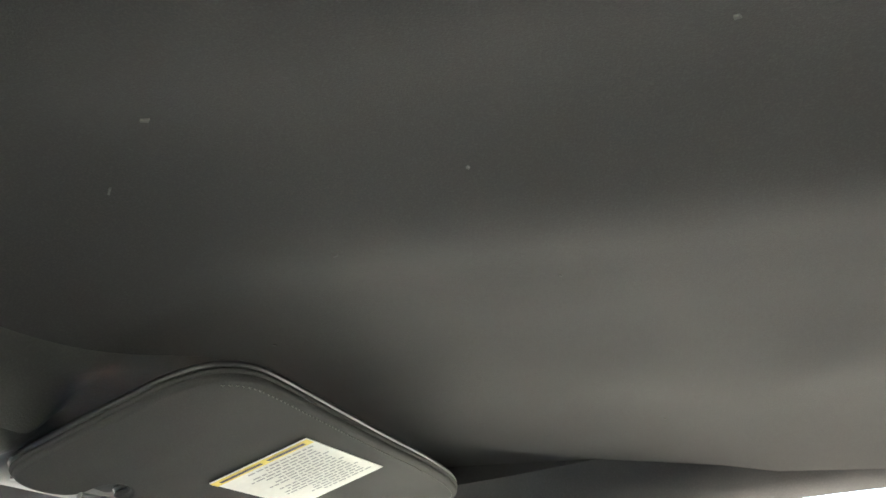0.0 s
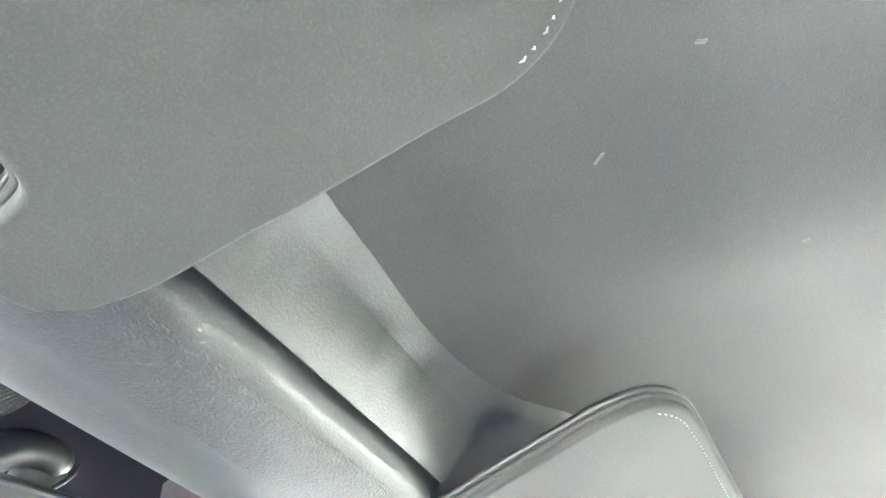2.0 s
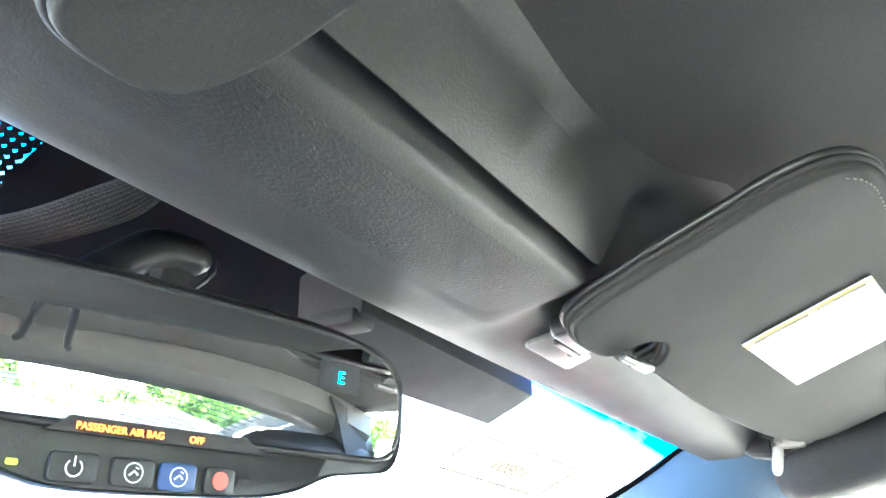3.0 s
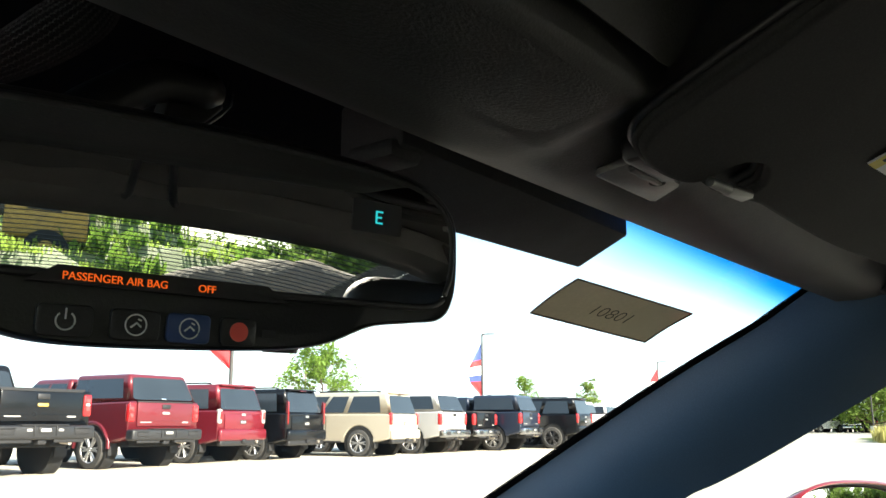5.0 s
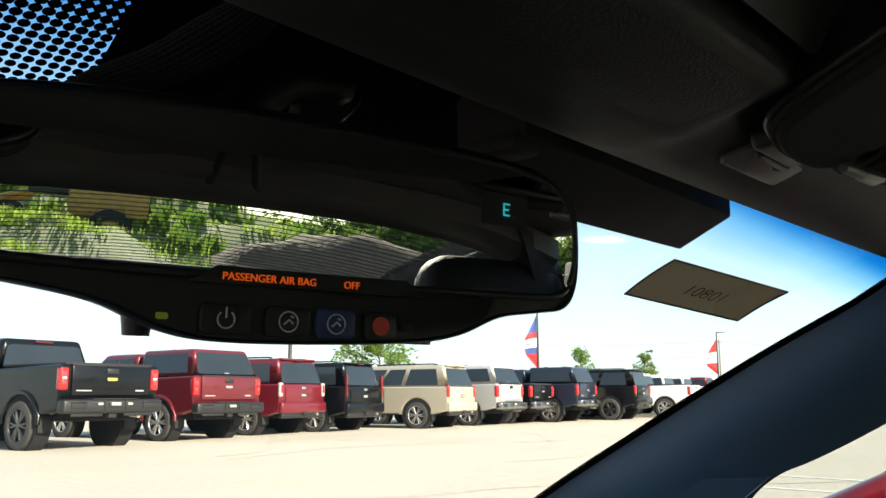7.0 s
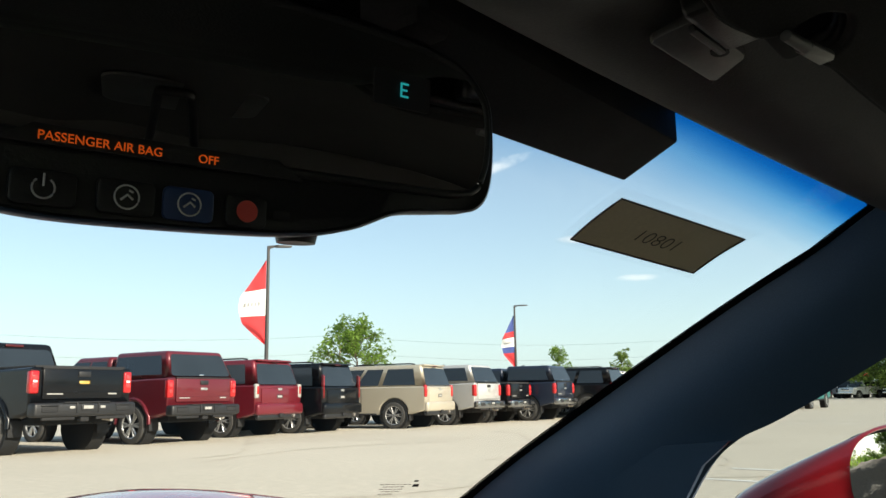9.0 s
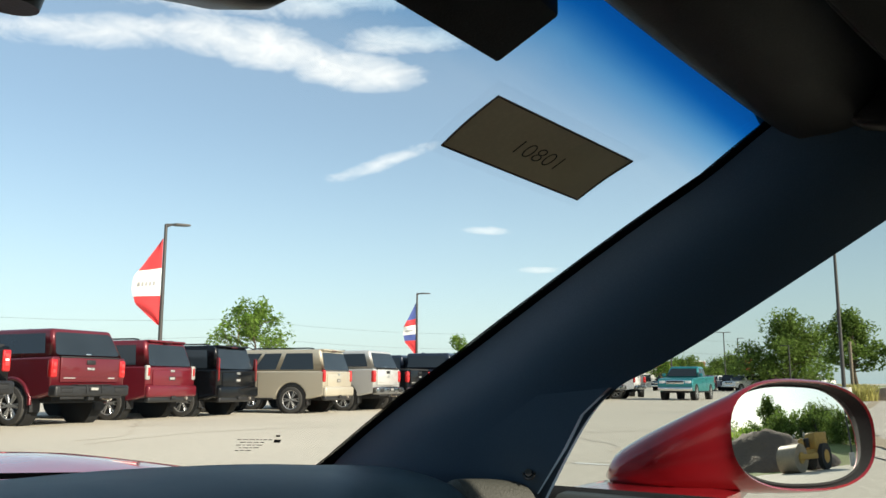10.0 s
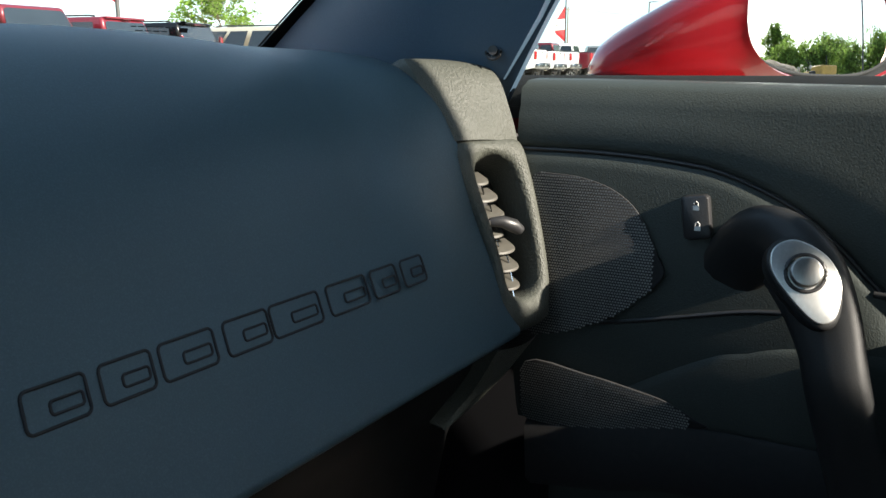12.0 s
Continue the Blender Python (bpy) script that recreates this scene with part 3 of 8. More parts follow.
# lint and marks on the cloth
bm = bmesh.new()
rng = random.Random(4)
for x, y, w, d in ((0.011, 0.281, 0.010, 0.0018), (-0.033, 0.234, 0.0022, 0.006), (0.092, 0.205, 0.004, 0.0012), (0.229, 0.306, 0.002, 0.004),
                   (0.457, 0.056, 0.003, 0.003), (-0.042, 0.015, 0.003, 0.0025), (0.16, 0.10, 0.003, 0.001), (0.03, 0.12, 0.002, 0.002)):
    t = rng.uniform(0, 3)
    w, d = w * 0.4, d * 0.35
    c, s = math.cos(t), math.sin(t)
    vs = [bm.verts.new((x + (px * c - py * s), y + (px * s + py * c), roof_z(x, y) - 0.0012)) for px, py in ((-w, -d), (w, -d * 0.6), (w * 0.8, d), (-w * 0.7, d * 0.8))]
    f = bm.faces.new([v for v in vs])
    top = bmesh.ops.extrude_face_region(bm, geom=[f])
    bmesh.ops.translate(bm, vec=(0, 0, 0.001), verts=[v for v in top["geom"] if isinstance(v, bmesh.types.BMVert)])
tagged(solid("lint", bm, material("lint", (0.066, 0.066, 0.063), 0.95, grain=0.3), "pale lint specks clinging to the headliner cloth", "lint", "stuff"))

# header trim above the windscreen


def slit_skew(x):
    return 0.028 * min(0.21, max(0.0, 0.10 - x))


def header_section(x):
    yf, zf = header_front(x)
    w = ease(0.108, 0.150, abs(x))
    drop = 0.005 + 0.005 * w - 0.06 * x * x
    seam_y = roof_edge(x) + 0.003
    seam_z = roof_z(x, seam_y) - 0.002
    pad = [(0.470, 1.0955), (0.4575, 1.0955), (0.450, 1.0950), (0.4455, 1.0945), (0.4385, 1.0960), (0.422, 1.0988), (0.407, 1.1012), (0.3990, 1.1035), (0.3970, 1.1070), (0.3985, 1.134),
           (0.3935, 1.134), (0.3915, 1.1135), (0.3895, 1.1120), (0.3850, 1.1210), (0.376, 1.143)]
    out = [(0.468, 1.0962), (0.456, 1.0972), (0.447, 1.0985), (0.440, 1.1000), (0.432, 1.1035), (0.424, 1.1075), (0.416, 1.1120), (0.409, 1.1160), (0.405, 1.1195), (0.402, 1.1225),
           (0.399, 1.126), (0.395, 1.130), (0.389, 1.136), (0.382, 1.144), (0.374, 1.152)]
    shift = (yf - 0.503)
    s = [(yf + 0.016, max(zf + 0.016, glass_z(x, yf + 0.016) - 0.007)), (yf + 0.012, zf + 0.012), (yf + 0.004, zf + 0.002), (yf - 0.006, zf - 0.007), (yf - 0.016, zf - 0.0125)]
    for (py, pz), (oy, oz) in zip(pad, out):
        y, z = lerp(py, oy, w) + slit_skew(x) * (1 - w) * ease(0.41, 0.398, py), lerp(pz, oz, w) + drop
        s.append((y + shift * ease(0.36, 0.47, y), z))
    s += [(seam_y + 0.004, seam_z - 0.005), (seam_y - 0.004, seam_z + 0.004), (seam_y - 0.010, seam_z + 0.014)]
    return [Vector((x, y, z)) for y, z in s]


xs = sorted(set([-0.60 + 0.02 * k for k in range(61)] + [s * v for s in (-1, 1) for v in (0.106, 0.112, 0.118, 0.124, 0.13, 0.136, 0.142, 0.148, 0.155)]))
bm = loft([header_section(x) for x in xs], cap=False)
bmesh.ops.solidify(bm, geom=bm.faces[:], thickness=0.003)
header = solid("trim_header", bm, VINYL_SOFT, "dark moulded header trim with a grained centre pad above the windscreen", "header trim", "structure", angle=60)


def pad_z(x, y):
    return along([(0.397, 1.1045), (0.407, 1.1012), (0.422, 1.0988), (0.4385, 1.0960), (0.446, 1.0945)], y) + 0.005 - 0.06 * x * x


bm = bmesh.new()
rows = []
for k in range(9):
    f = k / 8
    half = 0.107 - 0.012 * (abs(f - 0.5) * 2) ** 4
    row = []
    for j in range(41):
        x = lerp(-half, half, j / 40)
        y = lerp(0.4015 + slit_skew(x), 0.4425, f)
        row.append((x, y, pad_z(x, y - slit_skew(x) * (1 - f)) - 0.0016 * (1 - (abs(f - 0.5) * 2) ** 4) * (1 - abs(j / 20 - 1) ** 10)))
    rows.append(row)
bm = loft(rows, cap=False)
bmesh.ops.solidify(bm, geom=bm.faces[:], thickness=0.0012)
part("centre_pad", bm, VINYL, header, "wrinkle-grained vinyl pad", 60)

# side rails under the roof edge
for side in (-1, 1):
    pts_a = []
    for k in range(25):
        y = lerp(-0.44, 0.400, k / 24)
        xo = 0.60 + 0.015 * ease(0.0, 0.4, y) * -1
        zr = lerp(1.152, 1.088, ease(-0.25, 0.40, y))
        pts_a.append([Vector((side * (0.535 - 0.02 * ease(0.1, 0.4, y)), y, zr + 0.052 - 0.01 * ease(0.1, 0.4, y))), Vector((side * 0.552, y, zr + 0.030)), Vector((side * 0.575, y, zr + 0.010)), Vector((side * 0.60, y, zr - 0.004)),
                      Vector((side * 0.625, y, zr)), Vector((side * 0.64, y, zr + 0.025)), Vector((side * 0.60, y, zr + 0.075)), Vector((side * 0.555, y, zr + 0.085))])
    bm = loft(pts_a, close=True)
    solid("trim_rail", bm, MATT_PLASTIC, "dark plastic roof rail trim along the side window", "rail trim", "structure", angle=50)

# A-pillar trims
PILLAR_IN = [(0.535, 0.425, 1.111), (0.549, 0.459, 1.098), (0.578, 0.511, 1.075), (0.604, 0.584, 1.044), (0.635, 0.671, 1.004), (0.668, 0.775, 0.953), (0.698, 0.895, 0.891), (0.722, 0.985, 0.839), (0.730, 1.03, 0.801)]
PILLAR_OUT = [(0.596, 0.345, 1.068), (0.611, 0.387, 1.045), (0.627, 0.448, 1.011), (0.648, 0.534, 0.964), (0.659, 0.584, 0.939), (0.666, 0.618, 0.924), (0.676, 0.648, 0.902), (0.690, 0.678, 0.868), (0.716, 0.728, 0.800)]
for side in (-1, 1):
    gin, dout = smooth_line(PILLAR_IN, 5), smooth_line(PILLAR_OUT, 5)
    secs = []
    for a, b in zip(gin, dout):
        mid = (a + b) / 2
        inward = Vector((-0.75, -0.45, 0.15)).normalized()
        ring = []
        for k in range(11):
            s = k / 10
            p = a.lerp(b, s) + inward * 0.020 * math.sin(math.pi * s) ** 1.1
            ring.append(p)
        back = Vector((0.035, 0.02, 0.012))
        ring += [b + Vector((0.012, 0.0, 0.004)), b + back, a.lerp(b, 0.5) + back * 1.2, a + Vector((0.012, 0.006, 0.001))]
        secs.append([Vector((side * p.x, p.y, p.z)) for p in ring])
    bm = loft(secs, close=True)
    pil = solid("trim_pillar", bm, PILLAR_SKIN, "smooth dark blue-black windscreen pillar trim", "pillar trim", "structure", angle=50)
    # triangular sail at the foot of the door glass, with its screw
    tri = [(0.664, 0.628, 0.922), (0.676, 0.660, 0.898), (0.689, 0.684, 0.866), (0.712, 0.723, 0.822), (0.700, 0.80, 0.822), (0.69, 0.78, 0.87), (0.672, 0.70, 0.915)]
    bm = bmesh.new()
    front = [bm.verts.new(Vector((side * (x - 0.012), y - 0.004, z))) for x, y, z in tri]
    rear = [bm.verts.new(Vector((side * (x + 0.01), y, z))) for x, y, z in tri]
    bm.faces.new(front)
    bm.faces.new(rear[::-1])
    for k in range(len(tri)):
        bm.faces.new((front[k], rear[k], rear[(k + 1) % len(tri)], front[(k + 1) % len(tri)]))
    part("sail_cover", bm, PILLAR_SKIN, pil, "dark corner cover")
    part("screw", join(cyl(0.0035, 0.0030, (side * 0.682, 0.7185, 0.8435), (side * 0.697, 0.7235, 0.842), 14), tube([(side * (0.686 + 0.001 * math.sin(t * 0.524)), 0.7200 + 0.0062 * math.cos(t * 0.524), 0.843 + 0.0062 * math.sin(t * 0.524)) for t in range(12)], 0.0013, 6, True)), BLACK_PLASTIC, pil, "black screw in a raised collar")

# ---- sun visors ----
VISOR_P = [(0.127, 0.405), (0.1215, 0.375), (0.1195, 0.335), (0.119, 0.308), (0.127, 0.286), (0.147, 0.273), (0.178, 0.268), (0.250, 0.262), (0.330, 0.255), (0.400, 0.248), (0.470, 0.245), (0.508, 0.250),
           (0.526, 0.270), (0.531, 0.300), (0.526, 0.338), (0.505, 0.356), (0.454, 0.371), (0.390, 0.382), (0.325, 0.391), (0.270, 0.3955), (0.235, 0.3975), (0.2165, 0.4005), (0.2150, 0.3905), (0.2000, 0.3842), (0.1860, 0.3905), (0.1830, 0.4040), (0.1720, 0.4110), (0.147, 0.413)]
VISOR_D = [(-0.1115, 0.4115), (-0.1055, 0.4040), (-0.1010, 0.3880), (-0.1002, 0.3650), (-0.0990, 0.3400), (-0.0988, 0.3100), (-0.0980, 0.2890), (-0.1045, 0.2730), (-0.1190, 0.2615), (-0.1450, 0.2550), (-0.1750, 0.2530),
           (-0.2310, 0.2515), (-0.3250, 0.2475), (-0.3950, 0.2415), (-0.4650, 0.2385), (-0.5030, 0.2455), (-0.5210, 0.2715), (-0.5260, 0.3015), (-0.5210, 0.3395), (-0.5000, 0.3575), (-0.4490, 0.3725), (-0.3850, 0.3835), (-0.3200, 0.3925),
           (-0.2610, 0.3985), (-0.2050, 0.4045), (-0.1850, 0.4055), (-0.1800, 0.3950), (-0.1640, 0.3880), (-0.1500, 0.3895), (-0.1455, 0.3960), (-0.1450, 0.4085), (-0.1370, 0.4138), (-0.1220, 0.4150)]


def visor(side, ring, at, slope, label, notch, tag):
    """A folded-up sun visor: padded skin, piping, stitches, pivot and, on one, a warning sheet."""
    o = Vector(at)
    n = Vector(slope).normalized()

    def on(x, y, h=0.0):
        z = o.z - (slope[0] * (x - o.x) + slope[1] * (y - o.y)) / slope[2]
        return Vector((x, y, z)) + n * h
    v = thing("sun_visor", on(notch[0], notch[1], 0.03), label, "sun visor", "sun visors")
    pts = smooth_ring([(x, y) + (0,) for x, y in ring], 5)
    ring2 = [(p.x, p.y) for p in pts]
    bm = slab(ring2, lambda a, b, h: on(a, b, h), 0.012, 0.0026)
    # the cloth swells a little between its edges
    part("pad", bm, VISOR_SKIN, v, angle=70).modifiers.new("even", "WEIGHTED_NORMAL")
    edge = [on(x, y, 0.0060) for x, y in ring2]
    part("piping", tube(edge, 0.0019, 8, True), VISOR_SKIN, v, "raised seam round the edge", 80)
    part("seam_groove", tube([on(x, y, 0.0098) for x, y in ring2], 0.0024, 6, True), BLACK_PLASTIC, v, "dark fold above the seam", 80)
    # stitches along the rear edge
    k0 = [i for i, (x, y) in enumerate(ring2) if y < 0.285 and abs(x) < 0.52]
    bms = []
    c = Vector((sum(p[0] for p in ring2) / len(ring2), sum(p[1] for p in ring2) / len(ring2)))
    line = []
    for i in k0:
        p, a, b = Vector(ring2[i]), Vector(ring2[i - 1]), Vector(ring2[(i + 1) % len(ring2)])
        d = (b - a).normalized()
        nn = Vector((-d.y, d.x))
        if nn.dot(c - p) < 0:
            nn = -nn
        line.append(p + nn * 0.0056)
    gone, length = 0.0, 0.0
    for a, b in zip(line, line[1:]):
        seg = (b - a).length
        if seg > 0.05:
            continue
        while gone < length + seg:
            s = (gone - length) / seg
            e = min(1.0, s + 0.0026 / seg)
            p, q = a.lerp(b, s), a.lerp(b, e)
            bms.append(tube([on(p.x, p.y, 0.0004), on(*((p + q) / 2), -0.0006), on(q.x, q.y, 0.0004)], 0.00036, 5))
            gone += 0.0045
        length += seg
    part("stitching", join(*bms), THREAD, v, "row of pale stitches")["kind"] = "stuff"
    # pivot: dark hollow, metal rod and clip plate
    nx, ny = notch
    part("pivot_hollow", slab(rounded(0.046, 0.034, 0.006), lambda a, b, h: on(nx + a, ny + b, h + 0.0125), 0.004, 0.001), MATT_BLACK, v, "dark pivot hollow", 70)
    part("pivot_rod", join(cyl(0.0022, 0.0026, on(nx - side * 0.022, ny + 0.0085, -0.0020), on(nx - side * 0.008, ny + 0.0062, -0.0026), 12), slab([(nx - side * 0.010, ny + 0.0095), (nx + side * 0.008, ny + 0.0068), (nx + side * 0.0105, ny + 0.0020), (nx + side * 0.0075, ny + 0.0005), (nx - side * 0.008, ny + 0.0035)], lambda a, b, h: on(a, b, h - 0.0042), 0.0034, 0.001)), GUNMETAL, v, "dull metal pivot rod")
    if tag:
        a, b, d, e = Vector((0.246, 0.285)), Vector((0.356, 0.270)), Vector((0.357, 0.340)), Vector((0.247, 0.354))
        quad = [a, b, d, e]
        sheet = slab([(p.x, p.y) for p in quad], lambda x, y, h: on(x, y, h - 0.0012), 0.0007, 0)
        sh = part("warning_sheet", sheet, PAPER, v, "white printed warning sheet with a yellow strip")

        def cell(s0, s1, t0, t1, lift):
            def q(s, t):
                p = a.lerp(b, s).lerp(e.lerp(d, s), t)
                return on(p.x, p.y, lift)
            bm = bmesh.new()
            bm.faces.new([bm.verts.new(q(s, t)) for s, t in ((s0, t0), (s1, t0), (s1, t1), (s0, t1))])
            return bm
        part("yellow_strip", cell(0.0, 0.085, 0.0, 1.0, -0.0016), YELLOW_INK, sh, "yellow strip")
        rows_bm = [cell(0.025, 0.058, 0.06, 0.44, -0.0019), cell(0.025, 0.058, 0.50, 0.93, -0.0019)]
        part("strip_words", join(*rows_bm), BLACK_INK, sh, "dark heading bars")
        rr = random.Random(9)
        rows_bm = []
        for k in range(17):
            s0 = 0.12 + k * 0.047
            end = rr.uniform(0.55, 0.95)
            t = 0.05 if k % 4 == 0 else 0.10
            while t < end:
                w = rr.uniform(0.03, 0.10)
                rows_bm.append(cell(s0, s0 + 0.020, t, min(t + w, end + 0.02), -0.0016))
                t += w + 0.016
        part("fine_print", join(*rows_bm), GREY_INK, sh, "rows of small grey print")["kind"] = "stuff"
    return v, on


_, on_p = visor(1, VISOR_P, (0.30, 0.30, 1.127), (0.07, 0.40, 1.0), "dark grey vinyl sun visor with a white warning sheet", (0.2015, 0.3935), True)
_, on_d = visor(-1, VISOR_D, (-0.12, 0.30, 1.130), (-0.05, 0.40, 1.0), "plain dark grey vinyl sun visor, folded to the roof", (-0.1740, 0.3940), False)

# visor clip plates on the header and the hooks at the outer ends
for side in (1, -1):
    cx = 0.200 if side > 0 else -0.19
    clip = thing("visor_clip", (side * abs(cx), 0.445, 1.115), "satin metal visor catch plate screwed to the header", "visor clip", "visor clips")
    pl = plane_at((cx, 0.440, 1.1035), (side, 0, 0), (0, 1, -0.10), (0, 0.10, 1))
    part("plate", slab([(-0.028, 0.0085), (-0.0255, 0.0110), (0.0285, 0.0100), (0.0315, 0.0075), (0.0200, -0.0090), (0.0165, -0.0110), (-0.030, -0.0110)], pl, 0.0045, 0.0010), GUNMETAL, clip)
    part("shroud", slab(rounded(0.044, 0.016, 0.004), lambda a, b, h: pl(a - 0.020, b - 0.0165, h - 0.003), 0.012, 0.003), BLACK_PLASTIC, clip, "dark plastic shroud")
    part("shroud_lip", slab(rounded(0.030, 0.0036, 0.0015), lambda a, b, h: pl(a - 0.013, b - 0.0070, h - 0.0028), 0.004, 0.001), BLACK_PLASTIC, clip, "raised dark lip")
    part("hole", slab([(0.0052 * math.cos(t * 0.45), 0.0036 * math.sin(t * 0.45)) for t in range(14)], lambda a, b, h: pl(a + 0.003, b - 0.0055, h - 0.0007), 0.003, 0), MATT_BLACK, clip, "dark oval hole")
    part("corner_trim", box(0.09, 0.060, 0.024, (side * 0.580, 0.440, 1.106), 0.008, 2, Euler((radians(14), radians(side * 14), 0)).to_quaternion()), VINYL_SOFT, header, "dark corner filler")
    hook = thing("coat_hook", (side * 0.5339, 0.3818, 1.1038), "pale grey plastic hook on a black winged bracket beside the visor", "hook", "visor hooks")
    wing = [(0.4088, 1.0918), (0.4001, 1.1154), (0.3847, 1.1173), (0.3577, 1.1077), (0.35, 1.098), (0.3693, 1.0903), (0.3866, 1.0845), (0.4011, 1.087)]
    part("bracket", slab(wing, lambda a, b, h: Vector((side * (0.538 + h), a, b)), 0.034, 0.004), BLACK_PLASTIC, hook, "black winged bracket", 50)
    part("wing_face", slab([(0.4064, 1.0923), (0.3982, 1.1033), (0.3847, 1.0995), (0.3847, 1.0879), (0.3992, 1.0889)], lambda a, b, h: Vector((side * (0.5350 + h), a, b)), 0.006, 0.0022), MATT_PLASTIC, hook, "raised grey wing")
    part("hook", tube(smooth_line([(side * 0.5388, 0.377, 1.1019), (side * 0.533, 0.3781, 1.0942), (side * 0.5306, 0.3795, 1.0845), (side * 0.531, 0.381, 1.0759), (side * 0.5339, 0.382, 1.0706)], 3), [0.0038, 0.0039, 0.0040, 0.0041, 0.0042, 0.0043, 0.0044, 0.0045, 0.0045, 0.0044, 0.0042, 0.0036, 0.0026], 14), GREY_PLASTIC, hook, angle=60)
    part("hook_tab", box(0.010, 0.020, 0.007, (side * 0.5359, 0.3668, 1.0947), 0.003), GREY_PLASTIC, hook, "short pale tab")
    boot = [[Vector((side * (0.586 + w * math.cos(t * 0.524)), y, zc + w * 0.85 * math.sin(t * 0.524))) for t in range(12)] for y, zc, w in ((0.392, 1.082, 0.014), (0.386, 1.081, 0.027), (0.372, 1.082, 0.036), (0.350, 1.086, 0.040), (0.326, 1.091, 0.040), (0.290, 1.099, 0.038))]
    part("rail_boot", loft(boot, close=True), MATT_PLASTIC, hook, "black rounded end of the roof rail", 50)

# ---- rear-view mirror ----
MU, MN = Vector((0.977, MIRROR_YAW, 0)).normalized(), Vector((MIRROR_YAW, -0.977, 0.014 + MIRROR_TILT)).normalized()
MV = MN.cross(MU) * -1
if MV.z < 0:
    MV = -MV
mp = plane_at((0.018, 0.5445, 1.0600), MU, MV, MN)
rv = thing("rearview_mirror", mp(0.02, 0.05, -0.03), "black electronic rear-view mirror with a compass display and buttons", "mirror")
outline = smooth_ring([(-0.128, 0.030, 0), (-0.10, 0.0385, 0), (-0.04, 0.0435, 0), (0.03, 0.0445, 0), (0.08, 0.0430, 0), (0.1123, 0.0385, 0), (0.1287, 0.0270, 0), (0.1324, 0.010, 0), (0.1316, -0.010, 0), (0.1246, -0.0205, 0),
                       (0.1082, -0.0235, 0), (0.088, -0.0265, 0), (0.068, -0.0345, 0), (0.045, -0.0385, 0), (0.0, -0.0405, 0), (-0.035, -0.0405, 0), (-0.055, -0.0370, 0), (-0.075, -0.0290, 0), (-0.10, -0.0245, 0),
                       (-0.125, -0.0215, 0), (-0.138, -0.010, 0), (-0.139, 0.012, 0)], 6)
ring = [(p.x, p.y) for p in outline]
bm = bmesh.new()
rows = []
cx, cy = 0.0, 0.004
for h, s in ((0.004, 0.965), (0.0055, 0.985), (0.0035, 1.0), (-0.004, 1.0), (-0.018, 0.94), (-0.030, 0.78), (-0.036, 0.45)):
    rows.append([bm.verts.new(mp(cx + (x - cx) * s, cy + (y - cy) * s, h)) for x, y in ring])
for a, b in zip(rows, rows[1:]):
    for k in range(len(ring)):
        bm.faces.new((a[k], a[(k + 1) % len(ring)], b[(k + 1) % len(ring)], b[k]))
bm.faces.new(rows[-1])
bm.faces.new(rows[0][::-1])
housing = part("housing", bm, BLACK_PLASTIC, rv, angle=50)
glass_ring = [(p.x, p.y) for p in smooth_ring([(-0.1265, 0.028, 0), (-0.10, 0.0345, 0), (-0.04, 0.0390, 0), (0.03, 0.0400, 0), (0.08, 0.0385, 0), (0.1098, 0.0340, 0), (0.1234, 0.0240, 0), (0.1267, 0.009, 0), (0.1250, -0.006, 0), (0.1172, -0.0150, 0),
                                               (0.09, -0.0165, 0), (0.03, -0.0172, 0), (-0.03, -0.0175, 0), (-0.09, -0.0170, 0), (-0.122, -0.0145, 0), (-0.132, -0.006, 0), (-0.1325, 0.010, 0)], 6)]
part("mirror_glass", slab(glass_ring, lambda a, b, h: mp(a, b, h + 0.0045), 0.0025, 0.0004), MIRROR, rv, "silvered glass", 4)
part("bezel", tube([mp(x * 1.003, cy + (y - cy) * 1.01, 0.0062) for x, y in glass_ring], 0.0017, 6, True), BLACK_PLASTIC, rv, "thin black bezel", 80)
tab = [(-0.046, -0.0205), (-0.037, -0.0145), (0.038, -0.0145), (0.047, -0.0205)]
part("message_tab", slab(tab, lambda a, b, h: mp(a, b, h + 0.0062), 0.0022, 0.0003), BLACK_PLASTIC, rv, "black strip behind the amber words")


def mirror_pose(a, b, h):
    m = Matrix((MU, MV, MN)).transposed().to_4x4()
    m.translation = mp(a, b, h)
    return m


words = lettering("message", "PASSENGER AIR BAG", 0.0038, AMBER, rv, mirror_pose(-0.0180, -0.0181, 0.0088), "glowing amber words")
lettering("message_off", "OFF", 0.0038, AMBER, rv, mirror_pose(0.0140, -0.0181, 0.0088), "glowing amber word")
part("compass_window", slab(rounded(0.0245, 0.0135, 0.001), lambda a, b, h: mp(a + 0.0862, b + 0.0195, h + 0.0068), 0.0006, 0), BLACK_INK, rv, "dark display window")
bms = [box(0.0012, 0.0096, 0.0003, (0, 0, 0))]
seg = []
for (x, y, w, d) in ((-0.0014, 0, 0.0007, 0.0054), (0.0003, 0.0024, 0.0028, 0.0007), (0.0000, 0, 0.0024, 0.0007), (0.0003, -0.0024, 0.0028, 0.0007)):
    b = box(w, d, 0.0004, (x, y, 0))
    bmesh.ops.transform(b, matrix=mirror_pose(0.0867, 0.0195, 0.0079), verts=b.verts)
    seg.append(b)
bms[0].free()
part("compass_letter", join(*seg), CYAN, rv, "cyan glowing compass letter")
part("status_lamp", slab(rounded(0.0040, 0.0022, 0.0008), lambda a, b, h: mp(a - 0.054, b - 0.0325, h + 0.0052), 0.0008, 0), LIME, rv, "small green lamp")
